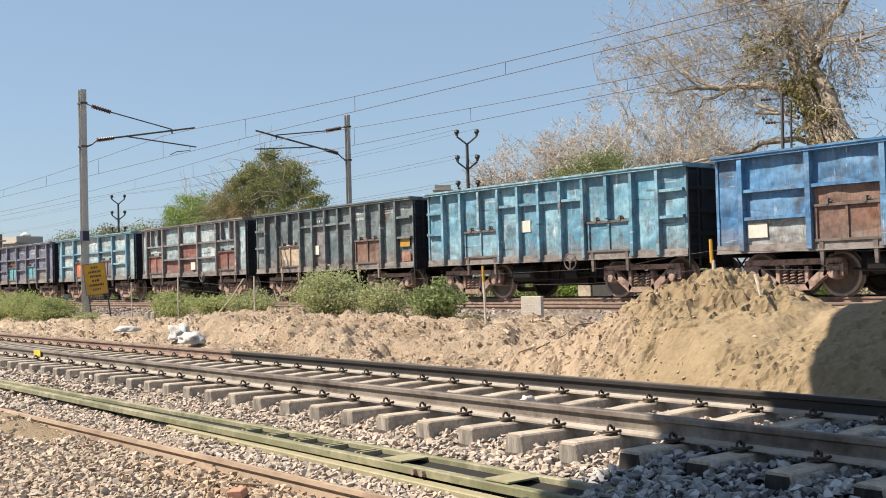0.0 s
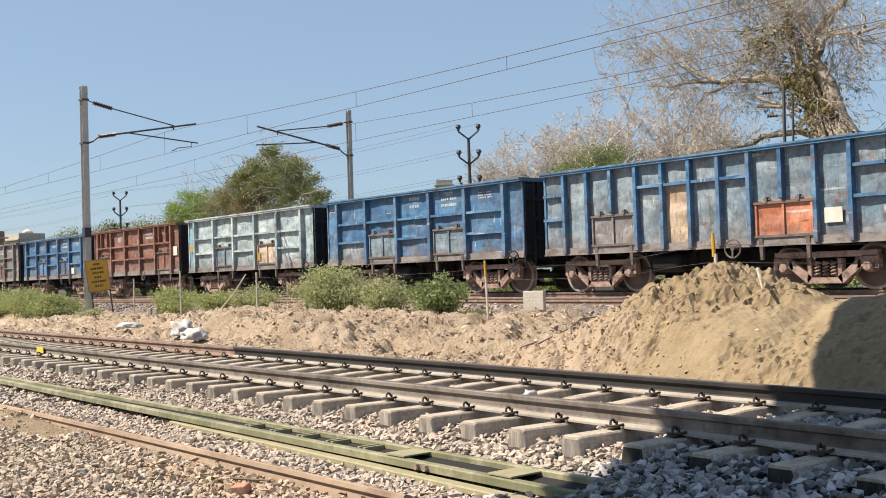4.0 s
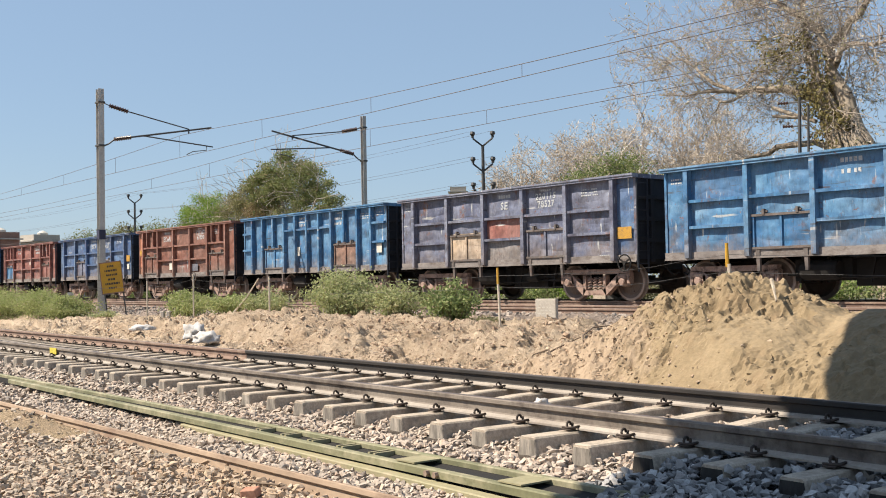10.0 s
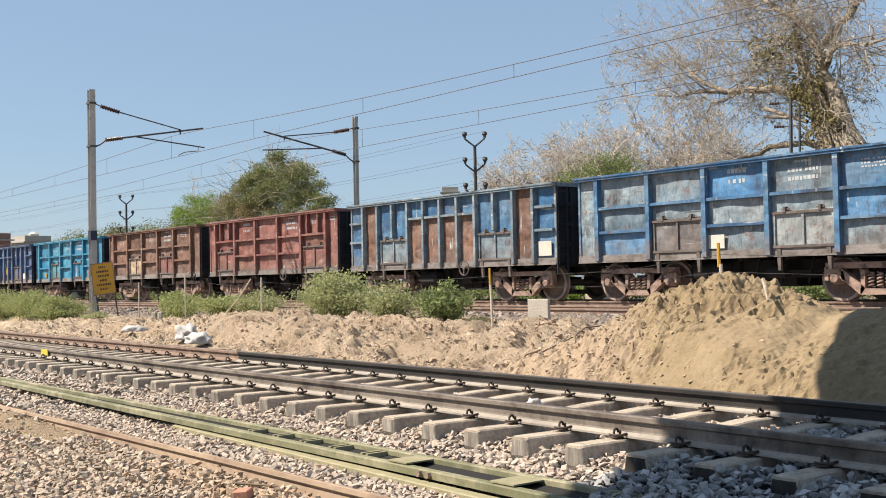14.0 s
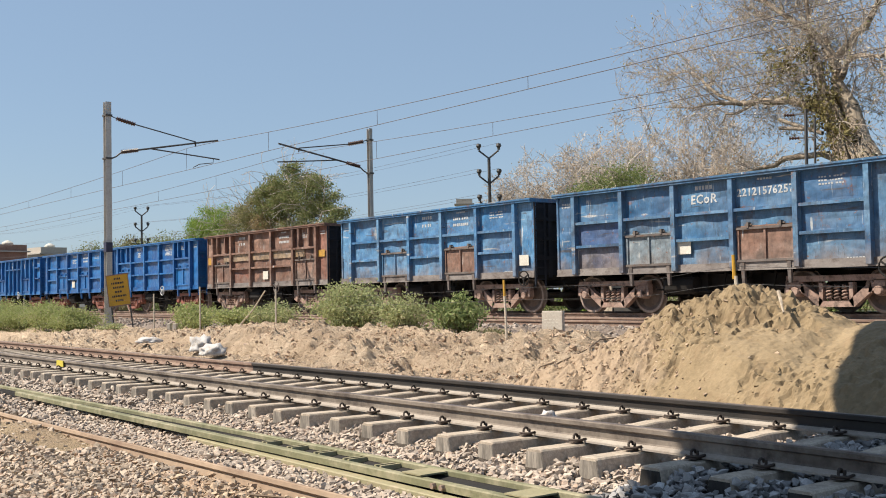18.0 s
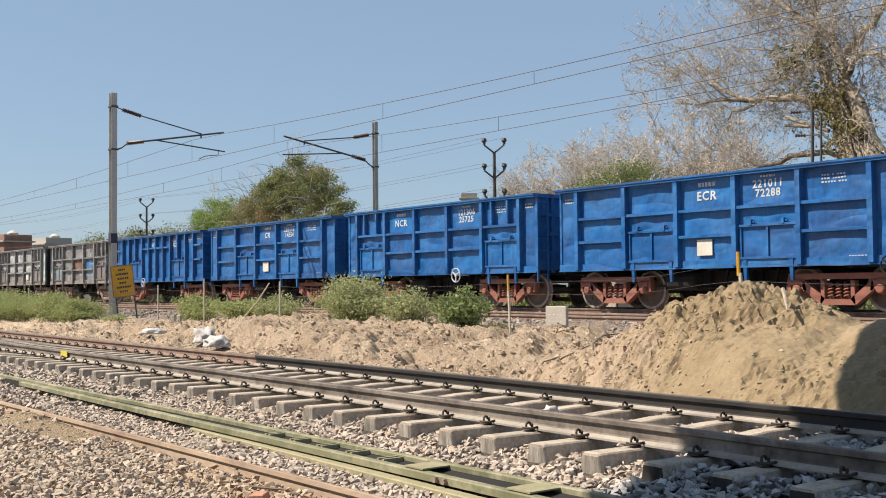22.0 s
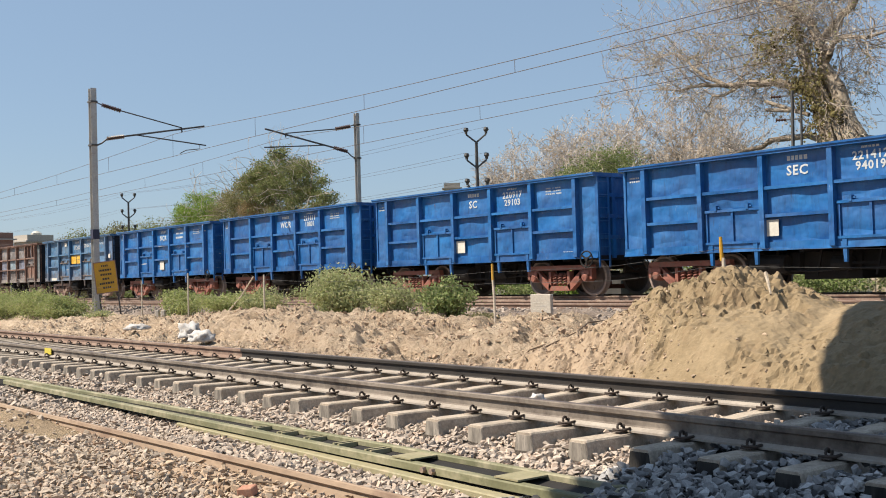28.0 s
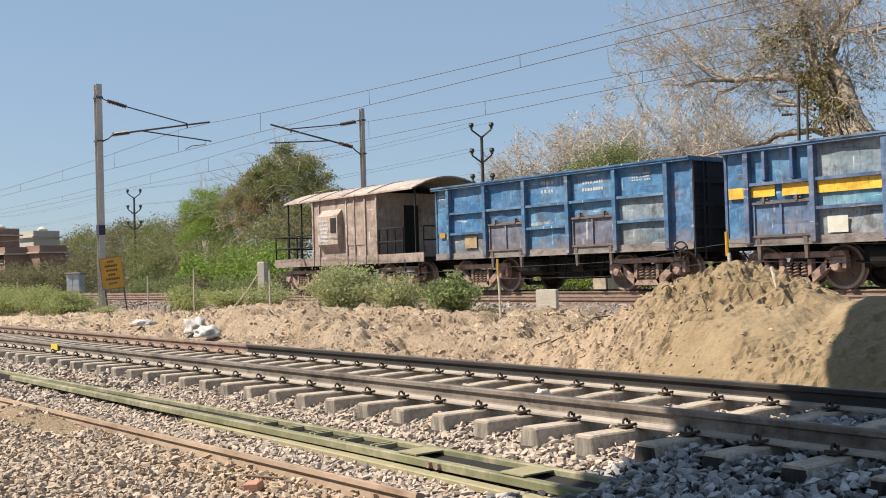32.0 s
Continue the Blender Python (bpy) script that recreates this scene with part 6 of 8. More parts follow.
for mx in (-103.0, -37.0, 13.0):
    mast(mx, 24.95, 7.43, -1, -0.30, 0.78)


def overhead(yc, label):
    root = tagged(new("overhead_line"), label, "overhead line")
    def cat(x):
        a, b = next((a, b) for a, b in SPANS if a <= x <= b + 0.01)
        m, h = (a + b) / 2, (b - a) / 2
        return 5.68 + 0.58 * ((x - m) / h) ** 2
    bm = bmesh.new()
    xs = [*np.arange(-103, 13, 2.5), 13.0]
    tube(bm, [(x, yc, cat(x)) for x in xs], 0.009, 5)
    part("messenger_wire", bm, WIRE, root)
    bm = bmesh.new()
    tube(bm, [(x, yc, 5.42 - 0.002 * abs(x + 12) * 0.1) for x in xs], 0.009, 5)
    part("contact_wire", bm, WIRE, root)
    for x in [-12.7 + 6.35 * k for k in range(-14, 4)]:
        bm = bmesh.new()
        tube(bm, [(x, yc, 5.41), (x, yc, cat(x))], 0.007, 4)
        part("dropper", bm, WIRE, root)
    return root


overhead(17.4, "catenary and contact wires with droppers over the empty track")
overhead(21.7, "catenary and contact wires with droppers over the train")


def lamp_mast():
    root = tagged(new("lamp_mast"), "dark steel lamp mast with three tiers of lamps", "lamp post", "lamp masts behind the train")
    bm = bmesh.new()
    tube(bm, [(0, 0, -0.8), (0, 0, 4.0), (0, 0, 6.95)], [0.11, 0.085, 0.07], 10)
    part("pole", bm, DARK_STEEL, root, "tapered dark pole")
    for z in (6.9, 5.7, 4.5):
        for s in (-1, 1):
            bm = bmesh.new()
            tube(bm, [(0, 0, z), (s * 0.30, s * 0.36, z + 0.38)], 0.045, 6)
            arm = part("arm", bm, DARK_STEEL, root)
            bm = bmesh.new()
            lathe(bm, [(0.0, 0.15), (0.10, 0.13), (0.13, 0.02), (0.07, -0.06), (0.06, -0.16), (0.0, -0.16)], 8, "z", (s * 0.30, s * 0.36, z + 0.56))
            part("lamp_head", bm, DARK_STEEL, arm)
    return root


lamp = lamp_mast()
lamp.matrix_basis = pose(-38.95, 33, 0)
copy_thing(lamp, pose(-79.0, 32.4, 0, 0, 0, 8))



def pole_line():
    """Thin wires from pole to pole behind the train."""
    root = tagged(new("pole_line"), "thin sagging wires between the poles behind the train", "power line")
    ends = [(-119.0, 32.0), (-79.0, 32.4), (-38.95, 33.0)]
    for z in (7.62, 6.42, 5.22):
        for s in (-1, 1):
            bm = bmesh.new()
            pts = []
            for (xa, ya), (xb, yb) in zip(ends, ends[1:]):
                n = 10
                for k in range(n + (xb > -50)):
                    t = k / n
                    pts.append((xa + (xb - xa) * t + s * 0.30, ya + (yb - ya) * t + s * 0.36, z - 1.6 * t * (1 - t)))
            tube(bm, pts, 0.006, 4)
            part("wire", bm, WIRE, root)


pole_line()

# ---- plants ----
def leaf_material(name, colours, translucent=0.35):
    m, nt, bs = nodes_of(name)
    geo = nt.nodes.new("ShaderNodeNewGeometry")
    colours = [scaled(c) for c in colours]
    r = geo.outputs["Random Per Island"]
    c = blend(nt, r, colours[0], colours[1])
    c = blend(nt, ramp(nt, maths(nt, "FRACT", maths(nt, "MULTIPLY", r, 13.7)), 0.72, 0.95), c, colours[2])
    nt.links.new(c, bs.inputs["Base Color"])
    bs.inputs["Roughness"].default_value, bs.inputs["Specular IOR Level"].default_value = 0.85, 0.15
    tr = nt.nodes.new("ShaderNodeBsdfTranslucent")
    nt.links.new(c, tr.inputs["Color"])
    mix = nt.nodes.new("ShaderNodeMixShader")
    mix.inputs[0].default_value = translucent
    nt.links.new(bs.outputs[0], mix.inputs[1])
    nt.links.new(tr.outputs[0], mix.inputs[2])
    nt.links.new(mix.outputs[0], nt.nodes["Material Output"].inputs["Surface"])
    return m


LEAF_BUSH = leaf_material("dusty_bush_leaves", [(0.33, 0.365, 0.165), (0.46, 0.49, 0.245), (0.52, 0.49, 0.30)])
LEAF_DEEP = leaf_material("deep_green_leaves", [(0.17, 0.225, 0.085), (0.28, 0.335, 0.135), (0.36, 0.375, 0.185)])
LEAF_BRIGHT = leaf_material("bright_green_leaves", [(0.19, 0.30, 0.06), (0.31, 0.42, 0.10), (0.38, 0.42, 0.14)])
LEAF_TREE = leaf_material("olive_tree_leaves", [(0.18, 0.215, 0.08), (0.29, 0.315, 0.135), (0.35, 0.30, 0.17)])
LEAF_SPARSE = leaf_material("sparse_brown_leaves", [(0.52, 0.45, 0.34), (0.70, 0.64, 0.52), (0.34, 0.35, 0.14)])
LEAF_CREEPER = leaf_material("olive_brown_creeper", [(0.24, 0.20, 0.085), (0.40, 0.36, 0.17), (0.10, 0.075, 0.04)])
LEAF_BLOSSOM = leaf_material("pale_dry_pods", [(0.50, 0.41, 0.30), (0.66, 0.57, 0.45), (0.50, 0.34, 0.17)])
LEAF_OLIVE = leaf_material("pale_olive_leaves", [(0.22, 0.225, 0.10), (0.33, 0.32, 0.16), (0.40, 0.33, 0.20)])
LEAF_BROWN = leaf_material("half_dried_leaves", [(0.30, 0.22, 0.12), (0.42, 0.33, 0.19), (0.22, 0.22, 0.10)])
LEAF_SCRUB = leaf_material("grey_olive_scrub", [(0.16, 0.16, 0.085), (0.26, 0.25, 0.135), (0.34, 0.29, 0.18)])
GRASS = leaf_material("pale_green_grass", [(0.30, 0.35, 0.13), (0.43, 0.47, 0.20), (0.48, 0.47, 0.26)])
BARK = surf("pale_fig_bark", (0.32, 0.255, 0.19), (0.56, 0.47, 0.365), 1.5, 14, 0.9, bump=0.9, dist=0.05, dirt=(0.10, 0.07, 0.045), dirt_amt=0.5)
TWIG = surf("grey_brown_twigs", (0.50, 0.43, 0.36), (0.68, 0.60, 0.52), 2, 20, 0.9)
FIG_TWIG = surf("grey_fig_twigs", (0.32, 0.265, 0.215), (0.54, 0.465, 0.39), 2, 20, 0.9)
STEM = surf("dry_stems", (0.20, 0.17, 0.09), (0.28, 0.24, 0.13), 3, 30, 0.9)


def leaf_mesh(name, spots, size, seed, aspect=0.55, up=0.3):
    """Many small pointed leaves, each a folded pair of triangles."""
    rng = np.random.default_rng(seed)
    p = np.asarray(spots, float)
    n = len(p)
    a = rng.normal(size=(n, 3)) + (0, 0, up)
    a /= np.linalg.norm(a, axis=1)[:, None]
    b = np.cross(a, rng.normal(size=(n, 3)))
    b /= np.linalg.norm(b, axis=1)[:, None]
    c = np.cross(a, b)
    s = (size * rng.uniform(0.6, 1.35, n))[:, None]
    v = np.stack([p - a * s * 0.5, p + b * s * aspect * 0.5 + c * s * 0.12, p + a * s * 0.5, p - b * s * aspect * 0.5 + c * s * 0.12], 1).reshape(-1, 3)
    i = np.arange(n)[:, None] * 4
    f = np.concatenate([i + [0, 1, 2], i + [0, 2, 3]], 0)
    return raw_mesh(name, v, f)


def sticks_mesh(name, segs, sides=5):
    """Tapered twigs from rows of (start, end, radius, radius)."""
    a = np.array([s[0] for s in segs], float)
    b = np.array([s[1] for s in segs], float)
    r0, r1 = np.array([s[2] for s in segs])[:, None], np.array([s[3] for s in segs])[:, None]
    d = b - a
    d /= np.linalg.norm(d, axis=1)[:, None] + 1e-9
    ref = np.where(np.abs(d[:, 2:3]) > 0.9, [[1.0, 0, 0]], [[0, 0, 1.0]])
    s = np.cross(d, ref)
    s /= np.linalg.norm(s, axis=1)[:, None]
    u = np.cross(s, d)
    rings = []
    for k in range(sides):
        t = 2 * np.pi * k / sides
        o = s * np.cos(t) + u * np.sin(t)
        rings.append((a + o * r0, b + o * r1))
    v = np.stack([x for lo, hi in rings for x in (lo, hi)], 1).reshape(-1, 3)
    i = np.arange(len(segs))[:, None] * (2 * sides)
    f = np.concatenate([i + [2 * k, 2 * ((k + 1) % sides), 2 * ((k + 1) % sides) + 1, 2 * k + 1] for k in range(sides)], 0)
    return raw_mesh(name, v, f, True)


def grow(rng, p, d, length, radius, depth, segs, tips, droop=0.0, split=3, wander=0.35):
    """A branch of a few bent pieces that forks into thinner ones."""
    p, d = np.array(p, float), np.array(d, float)
    d /= np.linalg.norm(d)
    n = 3 if depth > 1 else 2
    for k in range(n):
        e = d + rng.normal(size=3) * wander * 0.5 + (0, 0, -droop * 0.15)
        e /= np.linalg.norm(e)
        q = p + e * length / n
        r = radius * (1 - 0.4 * (k + 1) / n)
        segs.append((p, q, radius * (1 - 0.4 * k / n), r))
        if depth > 0 and k > 0:
            for _ in range(split - 1):
                side = e + rng.normal(size=3) * 0.85
                grow(rng, q, side, length * rng.uniform(0.5, 0.75), r * 0.55, depth - 1, segs, tips, droop, split, wander)
        p, d = q, e
    tips.append(p)
    if depth > 0:
        grow(rng, p, d + rng.normal(size=3) * 0.3, length * 0.7, radius * 0.6, depth - 1, segs, tips, droop, split, wander)


def plant(name, label, category, segs, bark, leaf_spots, leaf, size, seed, group="", thick=0.05, aspect=0.55, up=0.3, floor=0.0):
    """A tree or bush: stout limbs, thin twigs and leaves, each a part."""
    root = tagged(new(name), label, category, group)
    stout, thin = [s for s in segs if s[2] >= thick], [(a, b, max(r0, floor), max(r1, floor * 0.7)) for a, b, r0, r1 in segs if r0 < thick]
    if stout:
        put("trunk", sticks_mesh("trunk", stout, 9), bark, root, "branching trunk")
    if thin:
        tagged(put("branchwork", sticks_mesh("branchwork", thin, 3), FIG_TWIG if bark is BARK else bark, root), kind="stuff")
    if len(leaf_spots):
        tagged(put("crown", leaf_mesh("crown", leaf_spots, size, seed, aspect, up), leaf, root), kind="stuff")
    return root


def around(rng, tips, per, spread):
    t = np.repeat(np.asarray(tips), per, axis=0)
    return t + rng.normal(size=t.shape) * spread


def big_fig():
    """The old half-bare tree behind the train: leaning trunk, long limbs."""
    rng = np.random.default_rng(21)
    segs, tips = [], []
    y = 32.0
    limbs = [
        [(-17.7, y, -0.6, 0.80), (-18.3, y, 2.6, 0.58), (-18.98, y, 4.6, 0.41), (-19.44, y, 5.81, 0.30), (-19.83, y, 6.8, 0.22), (-20.03, y, 7.6, 0.18), (-20.14, y, 8.1, 0.16)],
        [(-18.1, y + 0.2, 0.5, 0.60), (-18.9, y + 0.2, 2.6, 0.46), (-19.6, y + 0.1, 4.65, 0.30), (-20.05, y + 0.1, 5.6, 0.21), (-20.33, y, 6.5, 0.13), (-20.52, y - 0.1, 7.3, 0.07)],
        [(-19.0, y + 0.3, 3.4, 0.26), (-19.35, y + 0.3, 4.9, 0.21), (-19.95, y + 0.2, 6.0, 0.17), (-20.2, y + 0.1, 6.7, 0.12), (-20.0, y, 7.4, 0.08)],
        [(-20.13, y, 8.0, 0.17), (-20.44, y, 8.71, 0.14), (-20.85, y - 0.2, 9.11, 0.125), (-21.38, y - 0.3, 9.5, 0.10), (-21.92, y - 0.4, 9.95, 0.08), (-22.9, y - 0.3, 10.6, 0.05), (-23.9, y, 10.9, 0.03)],
        [(-20.13, y, 8.0, 0.16), (-19.66, y + 0.3, 8.59, 0.13), (-19.3, y + 0.5, 8.98, 0.115), (-19.03, y + 0.6, 9.5, 0.10), (-18.6, y + 0.8, 10.6, 0.07), (-18.4, y + 0.8, 11.6, 0.04)],
        [(-19.9, y, 7.4, 0.12), (-19.44, y - 0.4, 7.78, 0.09), (-18.75, y - 0.8, 7.82, 0.07), (-17.9, y - 1, 7.6, 0.055), (-16.8, y - 1, 7.9, 0.03)],
        [(-20.4, y, 6.3, 0.17), (-21.58, y - 0.4, 6.89, 0.13), (-22.7, y - 0.5, 7.02, 0.115), (-23.64, y - 0.4, 7.06, 0.09), (-24.61, y - 0.2, 7.51, 0.07), (-25.6, y, 8.29, 0.045), (-26.4, y, 8.8, 0.025)],
        [(-23.5, y - 0.4, 7.06, 0.08), (-24.37, y - 0.7, 7.16, 0.06), (-25.38, y - 0.8, 7.11, 0.045), (-26.84, y - 0.6, 7.38, 0.02)],
        [(-23.1, y - 0.4, 6.95, 0.06), (-24.38, y - 0.2, 6.82, 0.04), (-24.94, y, 6.45, 0.02)],
        [(-19.6, y + 0.3, 4.6, 0.14), (-20.98, y + 0.4, 5.05, 0.11), (-21.86, y + 0.4, 5.04, 0.10), (-22.77, y + 0.4, 4.86, 0.085), (-24.2, y + 0.4, 4.72, 0.06), (-25.72, y + 0.4, 4.6, 0.03)],
        [(-19.2, y + 0.5, 2.0, 0.42), (-20.12, y + 0.4, 4.7, 0.29), (-20.47, y + 0.4, 5.87, 0.23), (-20.78, y + 0.4, 6.76, 0.17), (-21.05, y + 0.4, 7.84, 0.125), (-21.27, y + 0.5, 8.75, 0.10), (-21.42, y + 0.6, 9.74, 0.075), (-21.6, y + 0.6, 11.0, 0.03)],
        [(-21.14, y + 0.4, 8.31, 0.06), (-22.07, y + 0.3, 8.87, 0.045), (-22.88, y + 0.2, 8.78, 0.035), (-24.0, y, 9.0, 0.02)],
        [(-22.07, y + 0.3, 8.87, 0.04), (-22.44, y + 0.4, 9.33, 0.032), (-23.2, y + 0.6, 9.95, 0.022)],
        [(-20.85, y - 0.2, 9.11, 0.06), (-20.7, y - 0.6, 10.1, 0.045), (-20.9, y - 0.8, 11.2, 0.025)],
    ]
    for limb in limbs:
        for (x0, y0, z0, r0), (x1, y1, z1, r1) in zip(limb, limb[1:]):
            a, b = np.array((x0, y0, z0)), np.array((x1, y1, z1))
            mid = (a + b) / 2 + rng.normal(size=3) * 0.06
            segs += [(a, mid, r0, (r0 + r1) / 2), (mid, b, (r0 + r1) / 2, r1)]
            if z1 < 4.5 and r1 > 0.2 or r1 > 0.24:
                continue
            low = z1 < 5.2
            for _ in range(2 if low else 1 if r1 > 0.11 else 3):
                p = a + (b - a) * rng.random()
                d = rng.normal(size=3) * (1, 0.8, 0.8) + (-0.15, 0, 0.35 if not low else 0.9) + 0.6 * (b - a) / np.linalg.norm(b - a)
                if x1 < -21.5:
                    d[2] = abs(d[2]) + 0.1
                grow(rng, p, d, rng.uniform(0.4, 0.7) if low else rng.uniform(1.0, 1.7), min(0.035, r1 * 0.6), 1 if low else 3, segs, tips, 0.1, 3, 0.5)
    for stub in ([(-22.05, 31.6, 6.28), (-21.24, 31.6, 5.94), (-20.39, 31.6, 5.6)], [(-22.04, 31.6, 5.99), (-20.75, 31.6, 5.78)]):
        # broken-off dead branches
        pts = [np.array(p) for p in stub]
        segs += [(p, q, 0.06, 0.075) for p, q in zip(pts, pts[1:])]
    for _ in range(22):
        # stems and old roots that run down the trunk
        off, r = rng.uniform(-0.75, 0.5), rng.uniform(0.025, 0.085)
        way = [(-18.7, 2.2, 0.8), (-19.55, 4.5, 0.9), (-20.0, 5.9, 0.75), (-20.35, 7.0, 0.6), (-20.6, 8.0, 0.5)][:rng.integers(3, 6)]
        pts = [np.array((cx + off * wide + rng.normal() * 0.09, y - 0.40 * wide * (1 - 0.5 * abs(off)) + rng.normal() * 0.04, cz)) for cx, cz, wide in way]
        segs += [(p, q, r, r * 0.85) for p, q in zip(pts, pts[1:])]
    tips = np.array(tips)
    spots = around(rng, tips[rng.random(len(tips)) < 0.55], 1, 0.08)
    # leafy creeper clinging to the trunk, in tufts
    cling = []
    for _ in range(30):
        t = rng.random()
        c = np.array((-19.55 - 1.2 * t + rng.normal() * 0.42, y - 0.40 + rng.normal() * 0.15, 4.4 + 3.2 * t + rng.normal() * 0.3))
        cling.append(c + rng.normal(size=(45, 3)) * (0.16, 0.10, 0.20))
    for _ in range(26):
        c = np.array((rng.uniform(-22.4, -20.6), y - 0.5, rng.uniform(7.0, 8.8)))
        cling.append(c + rng.normal(size=(26, 3)) * 0.16)
    root = plant("fig_tree", "old half-bare tree with pale leaning trunk and sparse dry leaves", "tree", segs, BARK, spots, LEAF_SPARSE, 0.10, 22, floor=0.0075, aspect=0.6)
    tagged(put("creeper", leaf_mesh("creeper", np.concatenate(cling), 0.12, 23, 0.7, -0.3), LEAF_CREEPER, root, "olive and brown creeper leaves on the trunk"), kind="stuff")


big_fig()


def bare_tree(x, y, z0, spread, top, seed):
    """A leafless tree: limbs fan out into a dome of fine forked twigs."""
    rng = np.random.default_rng(seed)
    segs, tips = [], []
    h = top - z0
    base, fork = np.array((x, y, z0)), np.array((x + rng.normal() * 0.2, y, z0 + 0.24 * h))
    segs.append((base, fork, 0.17, 0.13))
    centre, radii = np.array((x, y, z0 + 0.52 * h)), np.array((spread, spread * 0.75, 0.48 * h))
    for k in range(9):
        a = 2 * math.pi * k / 9 + rng.normal() * 0.2
        d = np.array((math.cos(a), math.sin(a), rng.uniform(0.0, 1.3)))
        end = centre + d / np.linalg.norm(d) * radii * rng.uniform(0.45, 0.7)
        knee = fork + (end - fork) * 0.45 + rng.normal(size=3) * 0.15 + (0, 0, 0.15)
        segs += [(fork, knee, 0.07, 0.05), (knee, end, 0.05, 0.03)]
        for _ in range(12):
            p = fork + (knee - fork) * rng.uniform(0.5, 1) if rng.random() < 0.3 else knee + (end - knee) * rng.random()
            e = rng.normal(size=3) * (1, 1, 0.8) + 0.9 * (p - centre) / radii + (0, 0, 0.3)
            q = centre + e / np.linalg.norm(e) * radii * rng.uniform(0.78, 1.0)
            q = p + (q - p) * min(1.0, 2.5 / np.linalg.norm(q - p))
            bend = (p + q) / 2 + rng.normal(size=3) * 0.12
            segs += [(p, bend, 0.024, 0.018), (bend, q, 0.018, 0.013)]
            for r in (bend, (bend + q) / 2, q):
                grow(rng, r, (q - p) + rng.normal(size=3) * 0.7 + (0, 0, 0.25), rng.uniform(0.45, 0.8), 0.012, 2, segs, tips, 0.0, 3, 0.55)
    tips = np.array(tips)
    spots = around(rng, tips[rng.random(len(tips)) < 0.4], 1, 0.06)
    return plant("bare_tree", "leafless grey-tan tree with dense fine twigs", "tree", segs, TWIG, spots, LEAF_BLOSSOM, 0.09, seed + 1, thick=0.045, aspect=0.6, floor=0.011)


def round_tree(name, label, x, y, z0, spread, top, leaf, size, n_leaf, seed, trunk=0.22, low=0.35):
    """A tree with a broad uneven crown of clumps between low * top and top."""
    rng = np.random.default_rng(seed)
    segs, tips = [], []
    h = top - z0
    p = np.array((x, y, z0))
    fork = p + (rng.normal() * 0.2, rng.normal() * 0.2, h * low)
    segs.append((p, fork, trunk, trunk * 0.75))
    for k in range(7):
        a = 2 * math.pi * k / 7 + rng.normal() * 0.2
        e = np.array((math.cos(a) * spread * 0.5, math.sin(a) * spread * 0.4, h * rng.uniform(0.25, 0.5)))
        grow(rng, fork, e, np.linalg.norm(e) * 0.75, trunk * 0.45, 3, segs, tips, 0.2, 2, 0.5)
    tips = np.array(tips)
    centre, radii = np.array((x, y, z0 + h * (low + 1) / 2)), np.array((spread, spread * 0.85, h * (1 - low) / 2 * 1.05))
    q = (tips - centre) / radii
    tips = tips[(q * q).sum(1) < 1.15]
    segs = [g for g in segs if g[2] > 0.11 or (((np.asarray(g[1]) - centre) / radii) ** 2).sum() < 1.2]
    clumps = []
    while len(clumps) < 90:
        c = rng.normal(size=3)
        c = c / np.linalg.norm(c) * rng.uniform(0.45, 1.0) ** 0.5 * rng.uniform(0.8, 1.05)
        if c[2] > -0.75:
            clumps.append(centre + c * radii)
    pick = np.array(clumps)[rng.integers(0, len(clumps), n_leaf)]
    spots = pick + rng.normal(size=(n_leaf, 3)) * radii * 0.13
    return plant(name, label, "tree", segs, TWIG, spots, leaf, size, seed + 1, thick=0.06, aspect=0.55)


def lobed_tree(label, y, z0, stem, lobes, seed, snags=()):
    """A tree whose crown is a heap of leafy lobes: (x, z, half width, half height, leaf, size, count)."""
    rng = np.random.default_rng(seed)
    segs, tips = [(np.array((stem, y, z0)), np.array((stem, y, z0 + 3.2)), 0.30, 0.24)], []
    root = tagged(new("green_tree"), label, "tree")
    fork = segs[0][1]
    for x, z, rx, rz, leaf, size, count in lobes:
        c = np.array((x, y, z))
        mid = fork + (c - fork) * 0.5 + (0, 0, 0.5)
        segs += [(fork, mid, 0.16, 0.11), (mid, c, 0.11, 0.07)]
        for _ in range(7):
            grow(rng, c, rng.normal(size=3) + (0, 0, 0.5), 0.45 * (rx + rz), 0.05, 2, segs, tips, 0.1, 2, 0.4)
        tufts = rng.normal(size=(int(26 * max(1.0, rx * rz / 4)), 3))
        tufts /= np.linalg.norm(tufts, axis=1)[:, None]
        tufts = c + tufts * (rng.uniform(0.35, 1.0, (len(tufts), 1)) ** 0.45) * np.array((rx, rx * 0.8, rz))
        spots = tufts[rng.integers(0, len(tufts), count)] + rng.normal(size=(count, 3)) * (0.34, 0.34, 0.26)
        tagged(put("crown", leaf_mesh("crown", spots, size, seed + int(10 * abs(x)), 0.55, 0.3), leaf, root), kind="stuff")
    for p, q in snags:
        grow(rng, p, np.array(q) - np.array(p), float(np.linalg.norm(np.array(q) - np.array(p))), 0.05, 1, segs, tips, 0.0, 2, 0.3)
    put("trunk", sticks_mesh("trunk", [g for g in segs if g[2] >= 0.06], 8), TWIG, root, "branching trunk")
    tagged(put("branchwork", sticks_mesh("branchwork", [(a, b, max(r0, 0.016), max(r1, 0.012)) for a, b, r0, r1 in segs if r0 < 0.06], 3), TWIG, root), kind="stuff")
    return root


